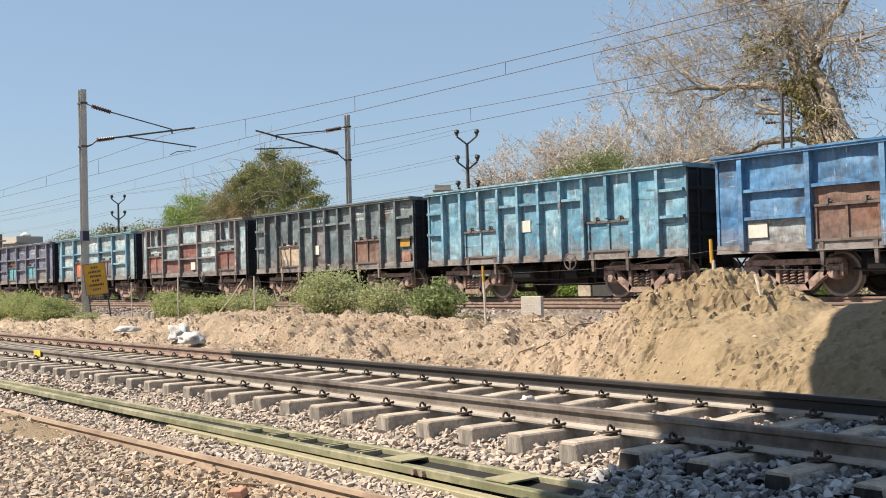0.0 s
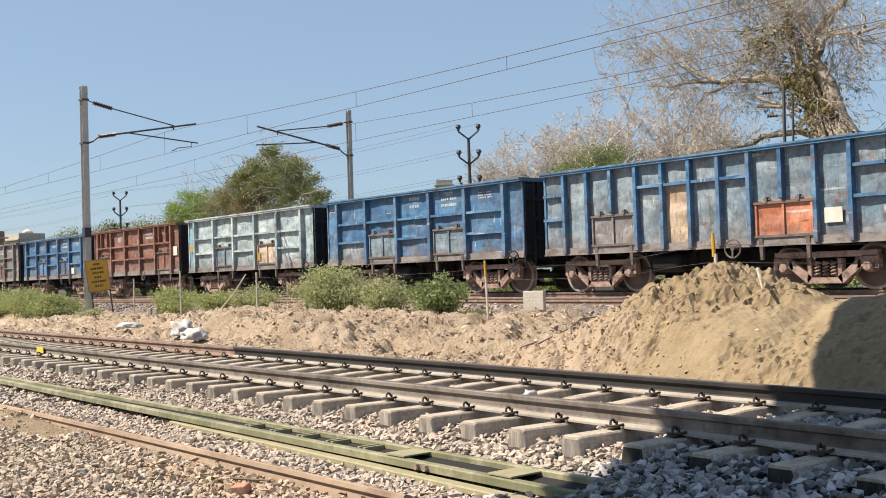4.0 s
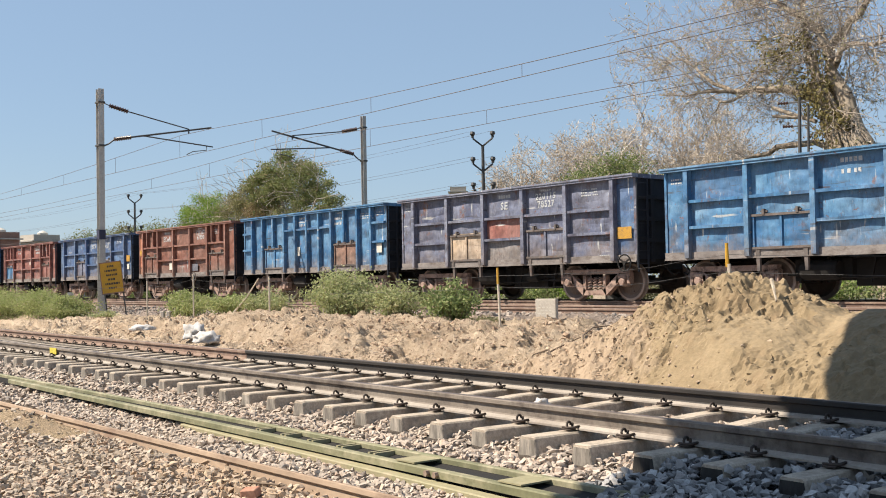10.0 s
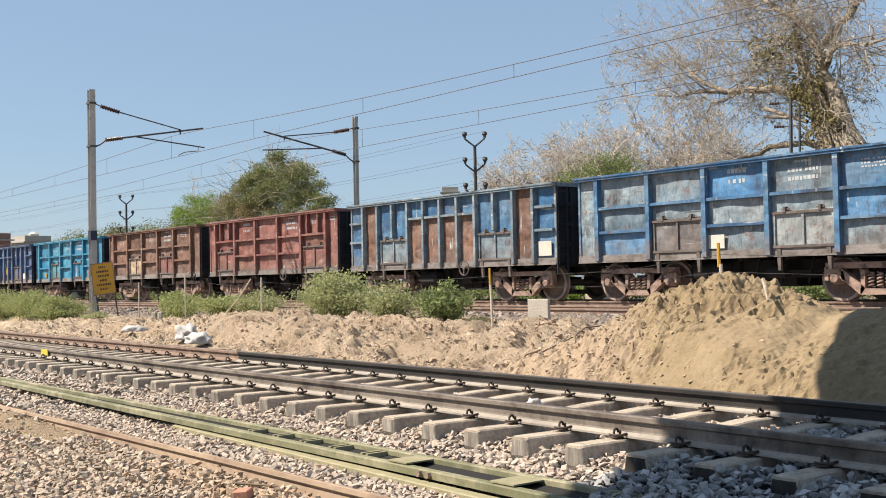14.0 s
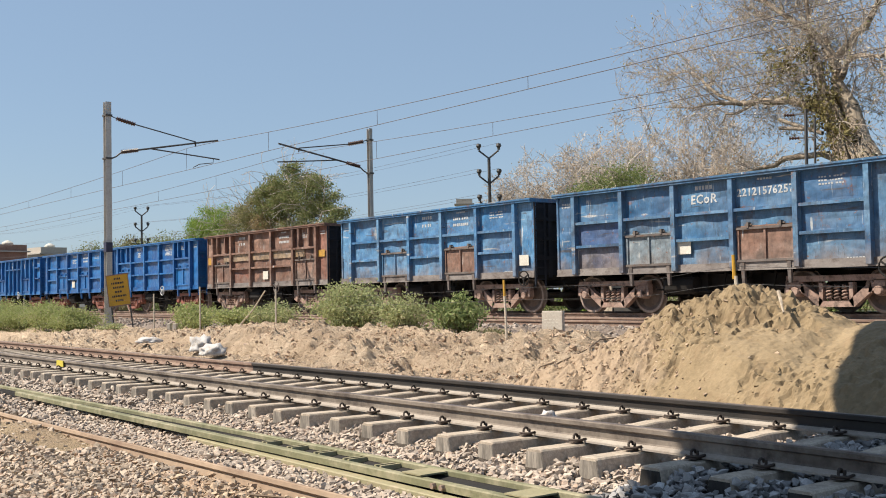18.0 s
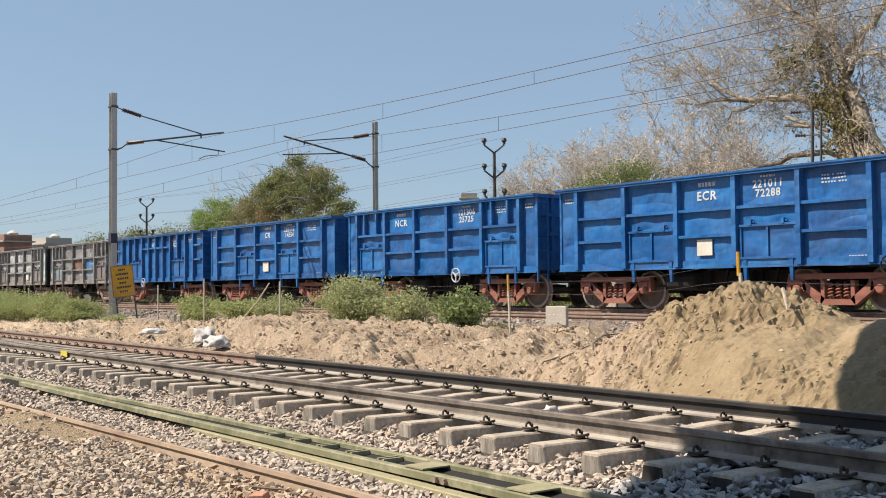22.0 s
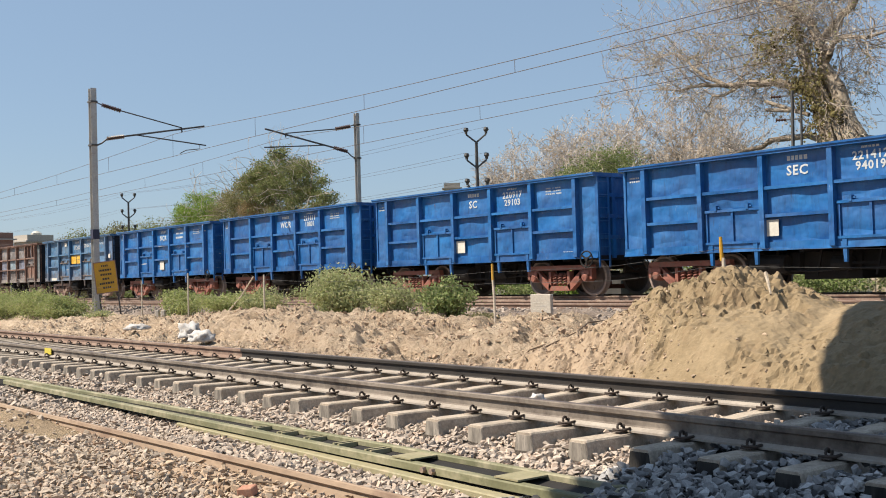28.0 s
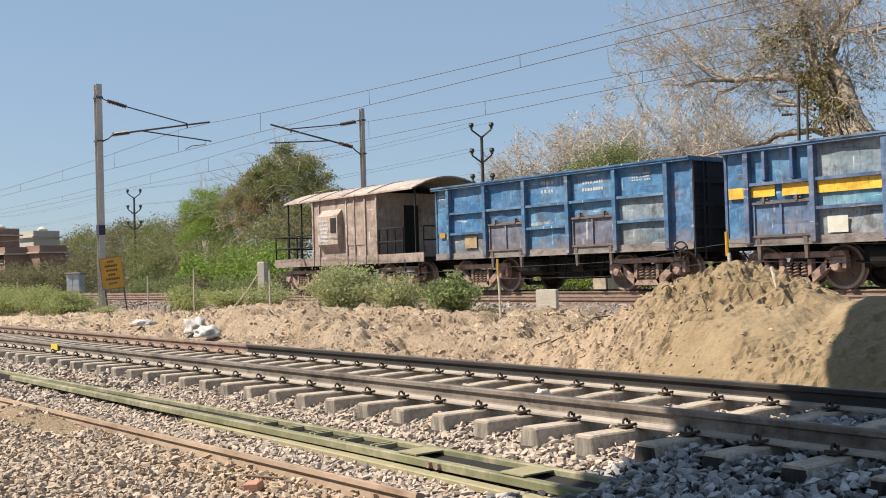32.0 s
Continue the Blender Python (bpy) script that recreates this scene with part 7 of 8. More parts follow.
lobed_tree("rounded olive-green tree with dry brown patches beyond the railway", 44.0, -0.7, -77.5, [
    (-76.8, 9.4, 2.5, 2.0, LEAF_TREE, 0.17, 9000), (-74.2, 8.2, 2.6, 1.9, LEAF_TREE, 0.17, 8000), (-72.2, 6.6, 2.3, 2.1, LEAF_TREE, 0.17, 7000), (-79.3, 8.2, 2.2, 1.6, LEAF_TREE, 0.17, 6500),
    (-82.2, 7.4, 2.4, 1.9, LEAF_OLIVE, 0.16, 6500), (-84.6, 6.3, 2.0, 1.7, LEAF_OLIVE, 0.16, 5000), (-79.6, 5.5, 3.4, 1.8, LEAF_BROWN, 0.16, 8000), (-75.5, 5.2, 2.8, 1.7, LEAF_TREE, 0.17, 6500), (-71.8, 4.4, 2.2, 1.7, LEAF_BROWN, 0.16, 4500)],
    31, (((-82.5, 44, 8.6), (-83.4, 44, 10.6)), ((-84.5, 44, 7.6), (-85.6, 44, 9.2)), ((-81.0, 44, 9.0), (-81.3, 44, 10.4))))
lobed_tree("bright green feathery tree beyond the railway", 44.5, -0.7, -92.0, [
    (-91.4, 7.6, 2.4, 1.5, LEAF_BRIGHT, 0.15, 6500), (-93.6, 6.4, 2.2, 1.5, LEAF_BRIGHT, 0.15, 5000), (-89.8, 6.2, 1.8, 1.6, LEAF_BRIGHT, 0.15, 4500), (-92.2, 4.9, 3.4, 1.6, LEAF_BRIGHT, 0.15, 6000)],
    33, (((-92.8, 44.5, 8.4), (-93.6, 44.5, 9.9)),))
for k, (x, y, s, top) in enumerate(((-39.0, 36, 2.3, 7.1), (-36.6, 36.5, 2.3, 7.7), (-33.4, 36, 3.6, 9.6), (-29.3, 36.5, 2.5, 9.0), (-27.3, 36.2, 1.7, 6.8))):
    bare_tree(x, y, -0.7, s, top, 40 + 3 * k)
lobed_tree("small dark green tree among bare ones", 33.5, -0.7, -31.2, [
    (-32.2, 4.7, 1.1, 0.7, LEAF_DEEP, 0.10, 2600), (-30.9, 5.0, 1.1, 0.75, LEAF_DEEP, 0.10, 2800), (-29.7, 4.5, 1.0, 0.7, LEAF_DEEP, 0.10, 2200), (-33.2, 4.4, 0.8, 0.6, LEAF_DEEP, 0.10, 1400)], 61)


# far scrub trees that close the view to the west
for k, (x, y, w, top, leaf) in enumerate(((-184, 62, 4.5, 8.6, "s"), (-176, 64, 5.0, 8.9, "s"), (-168, 62, 5.0, 9.6, "d"), (-160, 63, 5.0, 9.7, "d"), (-152, 62, 5.2, 9.5, "s"), (-144, 62, 5.0, 9.0, "d"), (-136, 62, 5.0, 9.2, "d"), (-129, 61, 4.6, 8.8, "s"), (-120, 58, 4.5, 7.6, "d"), (-112, 56, 4.4, 6.6, "s"))):
    round_tree("scrub_tree", "olive-green thorn tree far beyond the railway", x, y, -0.7, w, top, LEAF_SCRUB if leaf == "s" else LEAF_TREE, 0.27, 6500, 200 + 3 * k, 0.2, low=0.18)


def utility_pole():
    root = tagged(new("utility_pole"), "dark steel utility pole with disc insulators before the old tree", "utility pole")
    bm = bmesh.new()
    tube(bm, [(-19.75, 29.5, -0.6), (-19.6, 29.5, 6.1)], [0.06, 0.05], 8)
    part("pole", bm, DARK_STEEL, root)
    bm = bmesh.new()
    tube(bm, [(-19.45, 29.5, -0.6), (-19.3, 29.5, 5.8)], [0.045, 0.035], 8)
    part("stay_pole", bm, DARK_STEEL, root)
    for z, x in ((5.95, -20.35), (5.2, -20.2)):
        bm = bmesh.new()
        bar(bm, (-19.25, 29.5, z - 0.02), (x + 0.35, 29.5, z + 0.02), 0.04)
        arm = part("cross_arm", bm, DARK_STEEL, root)
        bm = bmesh.new()
        tube(bm, [(x + 0.05 * k, 29.5, z + 0.05 - 0.004 * k) for k in range(8)], [0.022 if k % 2 else 0.05 for k in range(8)], 8)
        part("insulator", bm, BROWN_GLAZE, arm)


utility_pole()


def bush(name, label, x, y, z, w, d, h, leaf, size, n, seed, stems=26, group=""):
    rng = np.random.default_rng(seed)
    segs, spots = [], []
    for _ in range(stems):
        a = np.array((x + rng.normal() * w * 0.12, y + rng.normal() * d * 0.12, z - 0.04))
        ang, out = rng.uniform(0, 2 * math.pi), math.sqrt(rng.random())
        hh = h * (1 - 0.45 * out * out) * rng.uniform(0.75, 1.05)
        b = np.array((x + math.cos(ang) * out * w * 0.47, y + math.sin(ang) * out * d * 0.47, z + hh))
        m = a + (b - a) * 0.5 + (0, 0, 0.12 * h)
        segs += [(a, m, 0.012, 0.009), (m, b, 0.009, 0.004)]
        k = n // stems
        t = rng.random((k, 1)) ** 0.6
        line = np.where(t < 0.5, a + (m - a) * t * 2, m + (b - m) * (t - 0.5) * 2)
        spots.append(line + rng.normal(size=(k, 3)) * (w * 0.085, d * 0.085, h * 0.08))
    spots = np.concatenate(spots)
    spots[:, 2] = np.maximum(spots[:, 2], z + 0.02)
    return plant(name, label, "bush", segs, STEM, spots, leaf, size, seed + 1, group, 0.0)


G = "bushes along the bank"
bush("roadside_bush", "dense dusty green bush on the earth bank", -20.2, 13.0, -0.3, 2.7, 1.6, 1.2, LEAF_BUSH, 0.07, 9000, 71, 40, G)
bush("roadside_bush", "dusty green bush on the earth bank", -18.0, 12.9, -0.25, 1.6, 1.2, 0.88, LEAF_BUSH, 0.065, 3000, 73, 26, G)
bush("roadside_bush", "low broad-leaved green bush by the ballast", -16.3, 13.0, -0.25, 1.5, 1.2, 0.86, LEAF_DEEP, 0.085, 2300, 75, 26, G)
bush("roadside_bush", "low feathery green bush on the bank", -28.6, 13.1, -0.34, 3.2, 1.4, 0.80, GRASS, 0.07, 5000, 77, 26, G)
bush("roadside_bush", "low feathery green bush on the bank", -25.6, 13.1, -0.25, 3.2, 1.4, 0.68, GRASS, 0.07, 4400, 79, 26, G)
bush("roadside_bush", "low feathery green bush on the bank", -23.6, 13.0, -0.25, 1.9, 1.3, 0.80, LEAF_BUSH, 0.07, 2800, 81, 22, G)
bush("roadside_bush", "scruffy dry weed at the stake's foot", -14.9, 12.6, -0.25, 1.1, 0.8, 0.25, LEAF_SCRUB, 0.06, 500, 83, 10, G)
bush("roadside_bush", "tuft of dry weed below the sign", -33.6, 12.8, -0.45, 1.8, 1.0, 0.35, LEAF_BUSH, 0.07, 800, 85, 12, G)
for k, (x, w, h) in enumerate(((-35.4, 1.8, 0.70), (-37.3, 2.6, 0.95), (-39.6, 3.0, 1.05), (-42.2, 3.2, 1.1), (-45.0, 3.2, 1.1), (-47.9, 3.4, 1.1), (-51.0, 3.6, 1.1), (-40.8, 3.4, 0.8), (-44.4, 3.6, 0.8))):
    bush("feathery_weeds", "bank of pale green feathery weeds beside the mast", x, 12.2 if k < 7 else 11.2, -0.52, w, 2.2, h + 0.12, GRASS, 0.07, 6000, 90 + 2 * k, 30, "weeds beside the mast")

# thicket and hedge behind the train
hedge = [(-54, 30, 4.6, 2.6, "b"), (-58.5, 30.5, 5.0, 2.7, "b"), (-63, 30, 4.6, 2.6, "b"), (-57, 33, 6.0, 5.6, "s"), (-62, 34, 6.0, 4.8, "d"), (-67, 31, 4.4, 3.0, "s"), (-68, 34, 6.0, 4.3, "d"), (-73, 32, 5.0, 3.9, "d"),
         (-78, 33, 5.5, 4.8, "d"), (-83, 32, 5.0, 3.6, "s"), (-88, 32, 5.5, 3.4, "s"), (-94, 33, 6.0, 3.1, "s"), (-101, 33, 6.5, 3.0, "s"), (-109, 33, 7, 3.0, "s"), (-70, 29, 2.5, 1.6, "d"), (-118, 34, 8, 3.0, "s")]
for k, (x, y, w, h, c) in enumerate(hedge):
    m = {"b": LEAF_BRIGHT, "d": LEAF_TREE, "s": LEAF_SCRUB}[c]
    bush("thicket", {"b": "bright green leafy thicket behind the train", "d": "olive-green thicket behind the train", "s": "grey-olive thorn scrub behind the train"}[c], x, y, -0.6, w, w * 0.7, h + 0.6, m, 0.19, 3000, 120 + 2 * k, 34, "thicket behind the train")
for k, (x, y, w, h) in enumerate(((-26.6, 26.6, 1.7, 1.1), (-22.5, 28.5, 2.4, 1.3), (-18.5, 29, 3.0, 1.2), (-15.0, 29, 3.0, 1.1), (-31, 28, 3.0, 1.3), (-36, 28.5, 3.2, 1.6), (-42, 28, 3.5, 1.5), (-48, 28.5, 3.5, 1.7))):
    bush("lineside_shrub", "sunlit yellow-green shrub beyond the far rails", x, y, -0.5, w, w * 0.7, h + 0.2, LEAF_BRIGHT if k % 2 == 0 else LEAF_BUSH, 0.11, 1700, 170 + 2 * k, 22, "shrubs beyond the far rails")

r = random.Random(77)
for k in range(17):
    x = -70 + 3.7 * k + r.uniform(-0.8, 0.8)
    bush("lineside_shrub", "low tangled dark green scrub beyond the far rails", x, 27.6 + r.uniform(-0.3, 0.5), -0.5, r.uniform(3.6, 4.6), 1.6, r.uniform(1.15, 1.6), LEAF_DEEP if k % 3 else LEAF_SCRUB, 0.12, 1500, 300 + 2 * k, 24, "shrubs beyond the far rails")

# ---- small trackside things ----
WHITEWASH = surf("pinkish_whitewash", (0.50, 0.45, 0.39), (0.58, 0.53, 0.46), 5, 35, 0.9, dirt=(0.40, 0.33, 0.27), dirt_amt=0.25)
YELLOW = surf("yellow_sign_paint", (0.66, 0.36, 0.02), (0.56, 0.31, 0.03), 3, 40, 0.6, bump=0.05)
STAKE = surf("whitewashed_bamboo", (0.58, 0.50, 0.40), (0.66, 0.58, 0.48), 6, 40, 0.9)
RED_TIP = surf("orange_stake_tip", (0.62, 0.30, 0.03), (0.58, 0.36, 0.05), 6, 40, 0.8)
CLOTH = surf("white_woven_sack", (0.52, 0.50, 0.49), (0.66, 0.64, 0.62), 4, 60, 0.85, bump=0.3, dirt=(0.34, 0.28, 0.22), dirt_amt=0.45)
GREY_BOX = surf("grey_cabinet_paint", (0.42, 0.45, 0.47), (0.50, 0.52, 0.53), 3, 40, 0.6)
BRICK = surf("red_brick_wall", (0.27, 0.15, 0.115), (0.36, 0.225, 0.175), 0.6, 6, 0.9, dirt=(0.30, 0.2, 0.16), dirt_amt=0.3)
PLASTER = surf("grey_plaster_wall", (0.42, 0.39, 0.36), (0.52, 0.49, 0.45), 0.5, 5, 0.9)


def kerb_block():
    root = tagged(new("marker_block"), "whitewashed square concrete marker block on the ballast", "marker block")
    bm = bmesh.new()
    box(bm, -0.22, 0.22, -0.045, 0.045, -0.10, 0.42)
    bmesh.ops.bevel(bm, geom=bm.edges[:], offset=0.008, segments=1, affect="EDGES")
    part("block", bm, WHITEWASH, root)
    for k in range(3):
        bm = bmesh.new()
        x = -0.17
        r = random.Random(k)
        while x < 0.15:
            w = r.uniform(0.03, 0.07)
            box(bm, x, x + w, -0.048, -0.046, 0.14 + 0.06 * k, 0.152 + 0.06 * k)
            x += w + 0.03
        part("lettering", bm, PAPER, root, "faded illegible lettering")
    root.matrix_basis = pose(-14.55, 13.78, -0.17, 0, 0, 14)


kerb_block()


def sign_board():
    root = tagged(new("sign_board"), "yellow sign board with dark lettering on two posts", "sign")
    bm = bmesh.new()
    box(bm, -0.36, 0.36, -0.012, 0.012, 0.42, 1.44)
    part("board", bm, YELLOW, root, "yellow painted sheet")
    for x in (-0.30, 0.32):
        bm = bmesh.new()
        bar(bm, (x, 0.03, -0.35), (x, 0.03, 1.46), 0.04)
        part("post", bm, DARK_STEEL, root)
    bm = bmesh.new()
    for a, b, c, d in ((-0.37, 0.37, 1.43, 1.46), (-0.37, 0.37, 0.40, 0.43), (-0.375, -0.35, 0.40, 1.46), (0.35, 0.375, 0.40, 1.46)):
        box(bm, a, b, -0.02, -0.013, c, d)
    part("border", bm, BRICK, root, "dark border")
    r = random.Random(4)
    for k, w in enumerate((0.22, 0.42, 0.34, 0.24, 0.46, 0.26)):
        bm = bmesh.new()
        x = -w / 2
        while x < w / 2:
            d = r.uniform(0.03, 0.07)
            box(bm, x, x + d, -0.018, -0.013, 1.28 - 0.145 * k, 1.345 - 0.145 * k)
            x += d + 0.02
        part("lettering", bm, DARK_MARK, root, "dark illegible lettering")
    root.matrix_basis = pose(-35.25, 13.74, 0, 0, -6.5, 52)


sign_board()


def stake(x, y, top, base, tip, lean=0.0, r=0.022):
    root = tagged(new("boundary_stake"), "whitewashed stake with a coloured tip holding fence wire" if tip else "plain pale wooden fence stake", "stake", "stakes of the wire fence")
    bm = bmesh.new()
    tube(bm, [(0, 0, base - 0.15), (lean * 0.5, 0, (base + top) / 2), (lean, 0, top - (0.28 if tip else 0))], [r, r, r * 0.95], 7)
    part("shaft", bm, STAKE, root)
    if tip:
        bm = bmesh.new()
        tube(bm, [(lean, 0, top - 0.28), (lean * 1.2, 0, top)], [r * 1.05, r * 0.9], 7)
        part("tip", bm, RED_TIP if tip == 1 else YELLOW, root, "orange painted tip" if tip == 1 else "yellow painted tip")
    root.matrix_basis = pose(x, y, 0)


STAKES = [(-42.0, 12.6, 0.75), (-29.9, 12.6, 0.76), (-26.85, 12.6, 0.91), (-22.75, 12.6, 0.79), (-14.15, 12.3, 0.82), (-7.85, 10.35, 0.99), (-2.5, 10.4, 0.95)]
for k, (x, y, top) in enumerate(STAKES):
    stake(x, y, top, 0.5 if k >= 5 else -0.25, 1 if k == 4 else 2 if k == 5 else 0, -0.04 if k in (4, 5) else 0.0)


def fence_wire():
    root = tagged(new("fence_wire"), "two sagging strands of thin fence wire between stakes", "fence wire")
    for drop in (0.12, 0.32):
        bm = bmesh.new()
        pts = []
        for (x0, y0, z0), (x1, y1, z1) in zip(STAKES, STAKES[1:]):
            for k in range(8):
                t = k / 8
                pts.append((x0 + (x1 - x0) * t, y0 + (y1 - y0) * t, z0 + (z1 - z0) * t - drop - 0.10 * math.sin(math.pi * t) + 0.015 * math.sin(9 * t + x0)))
        pts.append((STAKES[-1][0], STAKES[-1][1], STAKES[-1][2] - drop))
        tube(bm, pts, 0.0028, 4)
        part("strand", bm, DARK_STEEL, root)


fence_wire()


def sack(x, y, z, w, d, h, seed, label):
    rng = np.random.default_rng(seed)
    bm = bmesh.new()
    bmesh.ops.create_icosphere(bm, subdivisions=3, radius=1)
    for v in bm.verts:
        n = noise.noise(Vector(v.co) * 1.7 + Vector((seed, 0, 0))) * 0.5 + noise.noise(Vector(v.co) * 4 + Vector((0, seed, 0))) * 0.28
        c = v.co * (1 + n)
        v.co = (c.x * w, c.y * d, max(c.z + 0.35 * noise.noise(Vector(v.co) * 6 + Vector((seed, seed, 0))), -0.45) * h)
    me = mesh_of(bm, "sack", True)
    tagged(put("sack", me, CLOTH, None, label, pose(x, y, z + 0.42 * h, 0, 0, rng.uniform(0, 90))), "", "sack", "white sacks beside the track")


sack(-19.82, 9.3, -0.42, 0.26, 0.20, 0.19, 3, "crumpled white woven sack lying by the track")
sack(-18.8, 9.07, -0.46, 0.28, 0.18, 0.14, 8, "half-empty white woven sack lying by the track")
sack(-23.25, 9.68, -0.36, 0.26, 0.18, 0.08, 5, "flattened white sack on the earth")
sack(-7.55, 7.05, -0.60, 0.085, 0.07, 0.06, 12, "crumpled white plastic bag between the rails")
for x, y in ((-28.6, 12.5), (-28.2, 12.5)):
    bm = bmesh.new()
    box(bm, -0.05, 0.05, -0.05, 0.05, -0.1, 0.28)
    bmesh.ops.bevel(bm, geom=bm.edges[:], offset=0.012, segments=1, affect="EDGES")
    me = mesh_of(bm, "peg")
    tagged(put("concrete_peg", me, WHITEWASH, None, "short pale concrete peg on the bank", pose(x, y, -0.36, 0, 0, 40)), "", "peg", "concrete pegs")


def rail_marker():
    bm = bmesh.new()
    box(bm, -0.17, 0.17, -0.006, 0.006, -0.10, 0.0)
    me = mesh_of(bm, "paint_mark")
    root = bpy.data.objects["near_track"]
    put("paint_mark", me, surf("lemon_paint", (0.72, 0.60, 0.07), (0.62, 0.50, 0.06), 8, 50, 0.6, bump=0.05), root, "bright yellow paint mark on the rail", pose(-18.6, rail_y(-18.6) - 0.008, NEAR_Z - 0.012, 0, 0, -1))


rail_marker()


def loose_brick():
    bm = bmesh.new()
    box(bm, -0.055, 0.055, -0.045, 0.045, -0.03, 0.03)
    bmesh.ops.bevel(bm, geom=bm.edges[:], offset=0.006, segments=1, affect="EDGES")
    me = mesh_of(bm, "brick_bat")
    tagged(put("brick_bat", me, surf("orange_brick", (0.42, 0.19, 0.12), (0.52, 0.29, 0.20), 12, 60, 0.9), None, "broken orange-red brick in the gravel", pose(-6.36, 3.36, -0.735, 8, -6, 35)), "", "brick")


loose_brick()


ROOT = surf("dark_dry_root", (0.13, 0.09, 0.06), (0.20, 0.145, 0.10), 6, 40, 0.9)


def dry_stick(pts, r, label, material=None):
    bm = bmesh.new()
    tube(bm, pts, [r * (1 - 0.5 * k / (len(pts) - 1)) for k in range(len(pts))], 6)
    tagged(put("dry_stick", mesh_of(bm, "dry_stick"), material or ROOT, None, label), "", "stick")


dry_stick([(-9.6, 9.7, -0.22), (-9.9, 10.0, -0.12), (-10.3, 10.6, -0.05), (-10.2, 11.2, -0.02)], 0.016, "thin dry root sticking out of the bank")
dry_stick([(-9.75, 9.0, -0.38), (-9.85, 9.4, -0.28), (-9.9, 9.95, -0.14)], 0.014, "thin dry root hanging over the bank")
dry_stick([(-9.3, 8.75, -0.42), (-9.35, 8.9, -0.28), (-9.55, 9.05, -0.24), (-9.75, 9.0, -0.30), (-9.85, 8.95, -0.42)], 0.014, "curled dry root looping out of the bank")
dry_stick([(-8.85, 8.9, -0.36), (-9.0, 9.15, -0.20), (-9.3, 9.5, -0.10), (-9.6, 9.9, -0.08)], 0.012, "thin dry root hanging over the bank")
dry_stick([(-7.02, 9.95, 0.56), (-6.85, 9.75, 0.44), (-6.72, 9.6, 0.34)], 0.022, "short stick lying on the sand heap", BARK)
dry_stick([(-7.0, 3.5, -0.76), (-6.7, 3.55, -0.74), (-6.45, 3.62, -0.73)], 0.014, "dry twig in the gravel")
dry_stick([(-24.6, 12.5, -0.2), (-23.6, 12.45, 0.3), (-22.9, 12.4, 0.75)], 0.03, "leaning pale pole among the bushes", STAKE)


def cabinet():
    root = tagged(new("signal_cabinet"), "grey steel signalling cabinet on a plinth behind the train", "cabinet")
    bm = bmesh.new()
    box(bm, -0.5, 0.5, -0.4, 0.4, 0.0, 1.30)
    bmesh.ops.bevel(bm, geom=bm.edges[:], offset=0.03, segments=1, affect="EDGES")
    part("body", bm, GREY_BOX, root)
    bm = bmesh.new()
    box(bm, -0.58, 0.58, -0.5, 0.5, 1.30, 1.38)
    part("lid", bm, WHITEWASH, root, "pale lid")
    bm = bmesh.new()
    box(bm, -0.58, 0.58, -0.5, 0.5, -0.7, 0.0)
    part("plinth", bm, CONCRETE, root)
    for s in (-0.24, 0.24):
        bm = bmesh.new()
        box(bm, s - 0.21, s + 0.21, -0.425, -0.402, 0.12, 1.2)
        part("door", bm, GREY_BOX, root)
    root.matrix_basis = pose(-75.4, 26.6, 0.0, 0, 0, 40)


cabinet()


def junction_box():
    root = tagged(new("junction_box"), "grey concrete and steel junction box beyond the far rails", "junction box")
    bm = bmesh.new()
    box(bm, -0.30, 0.30, -0.25, 0.25, -0.45, 0.85)
    bmesh.ops.bevel(bm, geom=bm.edges[:], offset=0.02, segments=1, affect="EDGES")
    part("post", bm, CONCRETE, root)
    bm = bmesh.new()
    box(bm, 0.32, 1.15, -0.2, 0.2, -0.4, 0.60)
    part("case", bm, DARK_STEEL, root, "dark steel case")
    root.matrix_basis = pose(-25.1, 26.4, 0)
    bm = bmesh.new()
    box(bm, -0.2, 0.2, -0.2, 0.2, -0.5, 1.40)
    bmesh.ops.bevel(bm, geom=bm.edges[:], offset=0.03, segments=1, affect="EDGES")
    tagged(put("concrete_post", mesh_of(bm, "concrete_post"), WHITEWASH, None, "stout whitewashed concrete post beside the far rail", pose(-47.2, 25.8, 0, 0, 0, 30)), "", "post")


junction_box()


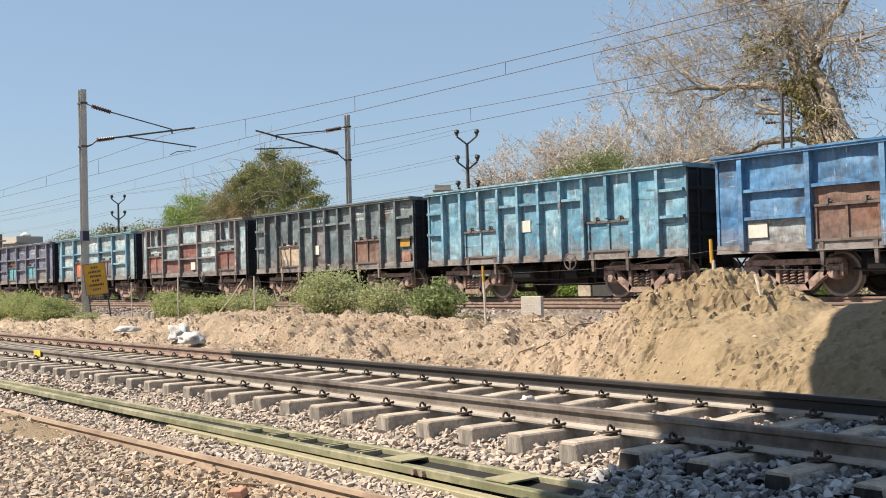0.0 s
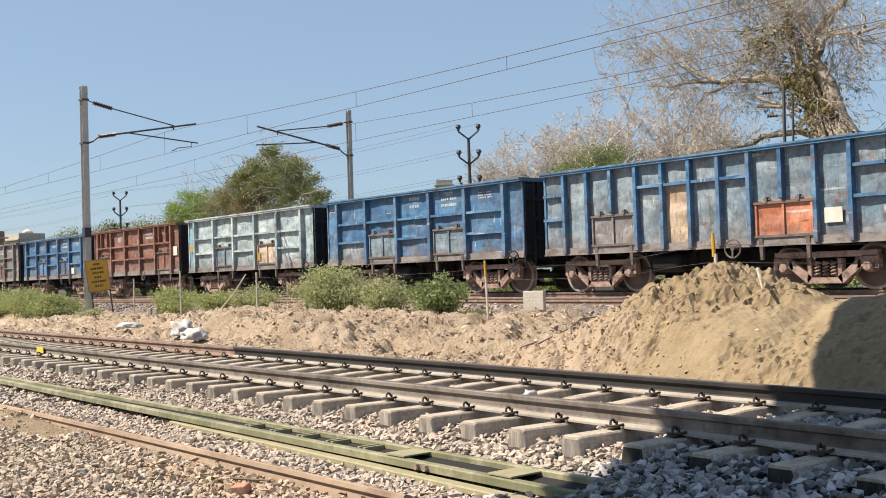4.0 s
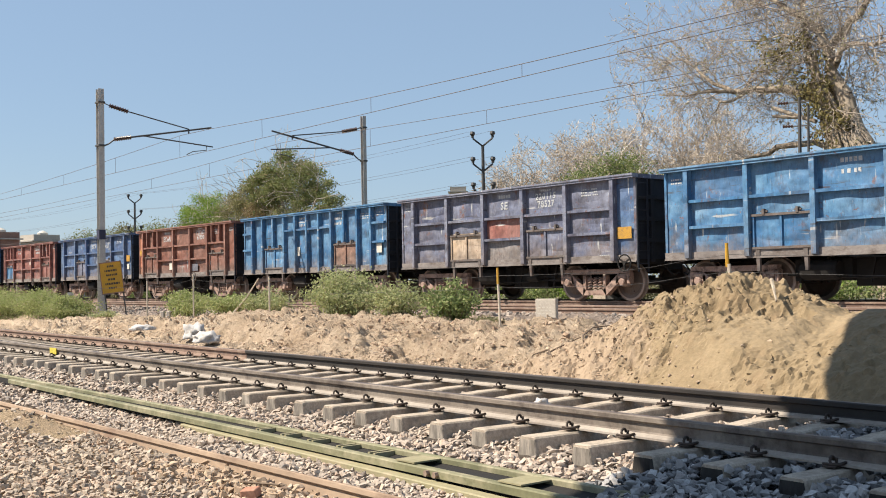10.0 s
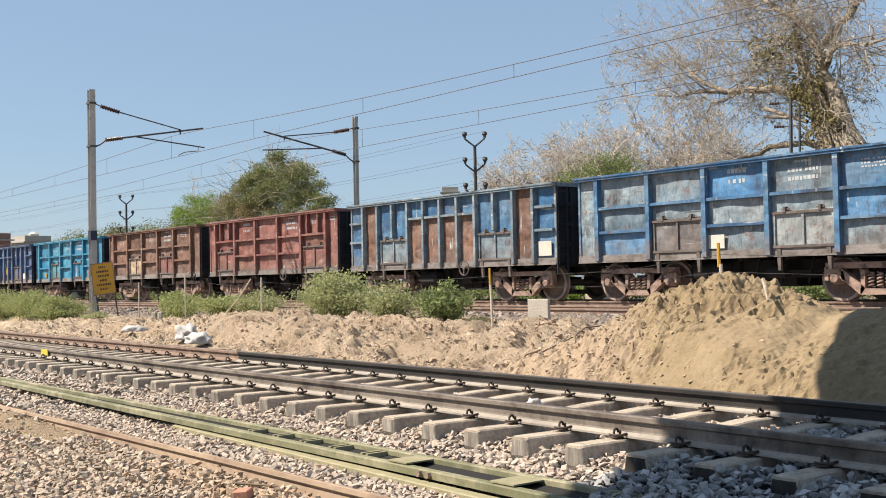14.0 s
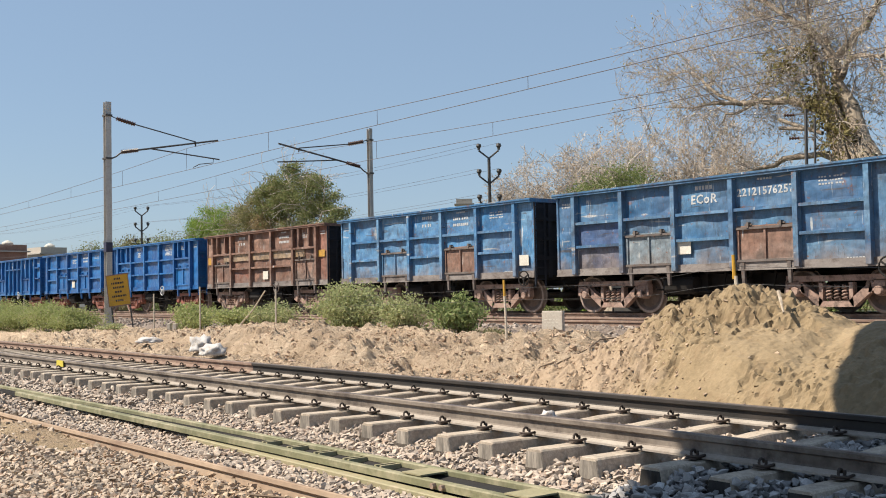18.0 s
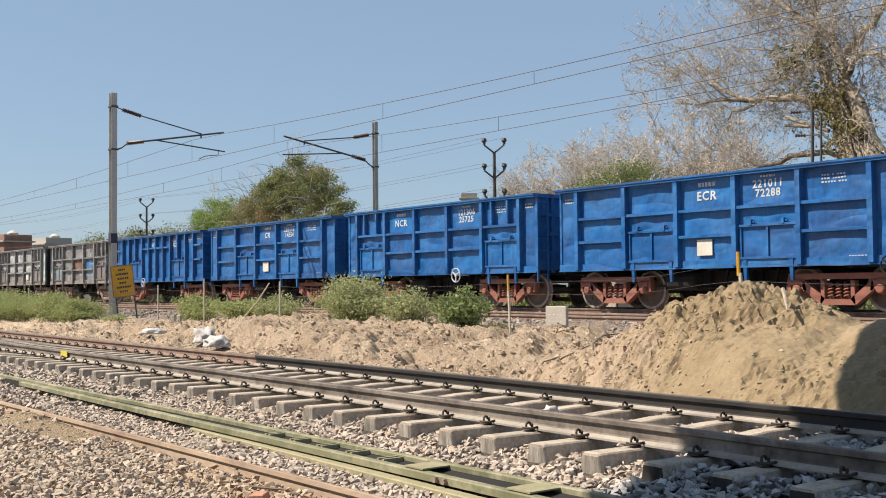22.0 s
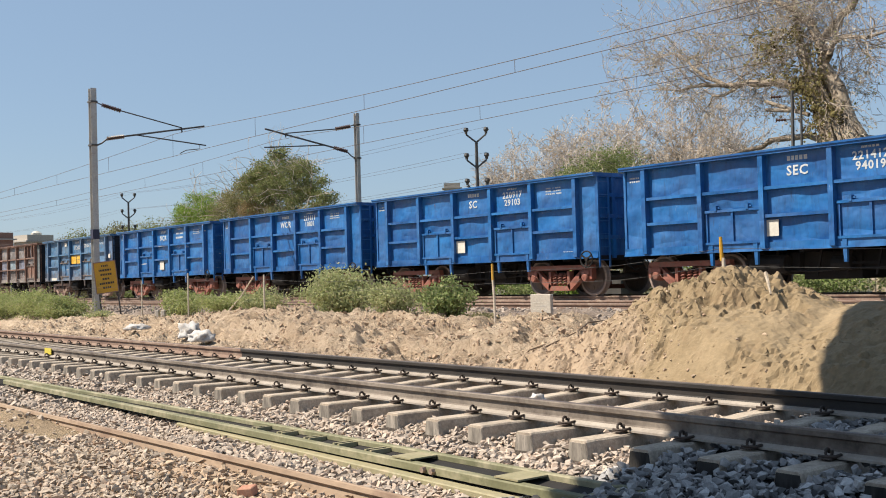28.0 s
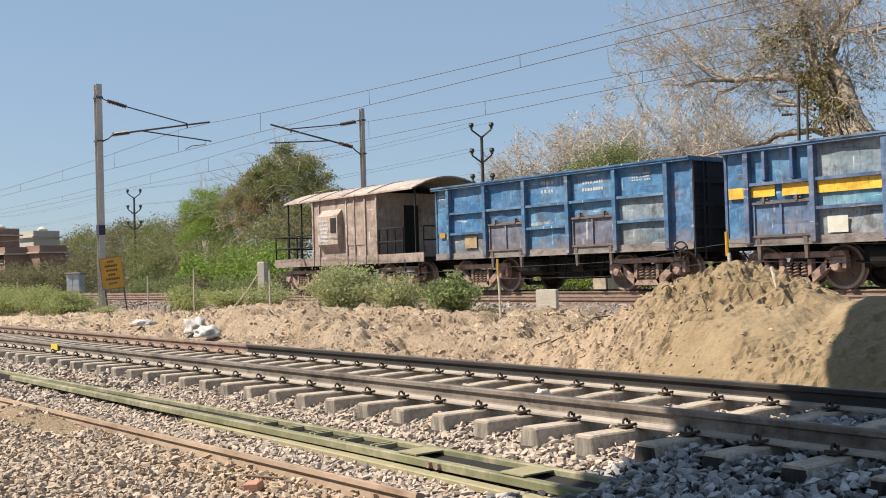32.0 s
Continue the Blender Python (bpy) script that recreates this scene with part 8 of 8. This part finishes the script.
# ---- distant houses ----
def house(x, y, w, d, storeys, wall, turn, label, tank=False, extra=0.0):
    root = tagged(new("house"), label, "house", "houses beyond the thicket")
    h = 3.1 * storeys + extra
    bm = bmesh.new()
    box(bm, -w / 2, w / 2, -d / 2, d / 2, -1.0, h)
    part("wall", bm, wall, root)
    bm = bmesh.new()
    box(bm, -w / 2 - 0.35, w / 2 + 0.35, -d / 2 - 0.35, d / 2 + 0.35, h, h + 0.18)
    part("roof_slab", bm, PLASTER, root, "flat concrete roof slab")
    for a, b, c, e in ((-w / 2, w / 2, -d / 2, -d / 2 + 0.15), (-w / 2, w / 2, d / 2 - 0.15, d / 2), (-w / 2, -w / 2 + 0.15, -d / 2 + 0.15, d / 2 - 0.15), (w / 2 - 0.15, w / 2, -d / 2 + 0.15, d / 2 - 0.15)):
        bm = bmesh.new()
        box(bm, a, b, c, e, h + 0.18, h + 1.0)
        part("parapet", bm, wall, root)
    for s in range(storeys):
        for k in range(max(2, int(w / 3))):
            cx = -w / 2 + (k + 0.5) * w / max(2, int(w / 3))
            bm = bmesh.new()
            box(bm, cx - 0.5, cx + 0.5, -d / 2 - 0.03, -d / 2 + 0.02, 3.1 * s + 1.0, 3.1 * s + 2.3)
            win = part("window", bm, UNDER_BLACK, root, "dark window")
            bm = bmesh.new()
            box(bm, cx - 0.6, cx + 0.6, -d / 2 - 0.12, -d / 2 - 0.031, 3.1 * s + 0.9, 3.1 * s + 1.0)
            part("sill", bm, PLASTER, win)
    if tank:
        bm = bmesh.new()
        lathe(bm, [(0.0, 0), (0.7, 0), (0.75, 0.4), (0.72, 1.1), (0.3, 1.4), (0.0, 1.45)], 12, "z", (w * 0.2, 0, h + 0.18))
        part("water_tank", bm, PAPER, root, "white rooftop water tank")
    root.matrix_basis = pose(x, y, -0.6, 0, 0, turn)


house(-152, 43.0, 4.6, 4, 2, BRICK, 14, "unplastered red-brick house with flat roof", True, 1.6)
house(-160, 51.3, 4.0, 4, 2, WHITEWASH, 10, "pale whitewashed house with flat roof", True, 1.7)
house(-148, 44.0, 3.0, 4, 2, BRICK, 12, "small unplastered red-brick house", False, -1.0)
house(-146, 47.6, 3.4, 4, 1, BRICK, 14, "low red-brick house behind scrub", False, 2.2)
house(-150, 49.9, 3.0, 4, 1, PLASTER, 10, "pale low plastered house behind scrub", False, 1.4)
house(-148.5, 120.0, 2.8, 2.8, 5, WHITEWASH, 50, "pale narrow apartment block far behind the train", False, 1.1)
house(-187.0, 120.0, 2.6, 2.6, 4, PLASTER, 50, "grey far house with a white rooftop tank", True, 1.8)
house(-158, 38.0, 4, 5, 2, PLASTER, 12, "grey plastered house among scrub", False)


# ---- what moves: the train rolls past and gathers a little speed ----
def travelled(t):
    u = t / 16 - 1
    return 239.166 + 254.654 * u + 10.39 * u * u


def motions():
    for thing, back in TRAIN:
        walk(thing, [(t, pose(travelled(t) - back, TRAIN_Y, 0)) for t in range(0, 33)])
        # the wheels roll while the wagon passes
        times = [k / FPS for k in range(0, 32 * FPS + 1) if -62 < travelled(k / FPS) - back < 8]
        turns = [(t, math.degrees((travelled(t) - travelled(times[0])) / 0.5)) for t in times]
        rows = [(0, 0.0)] * (times[0] > 0) + turns + [(32, turns[-1][1])] * (times[-1] < 32)
        for wheel, x in ROLLERS[thing]:
            walk(wheel, [(t, pose(x, 0, 0.5, 0, a % 360)) for t, a in rows])


motions()
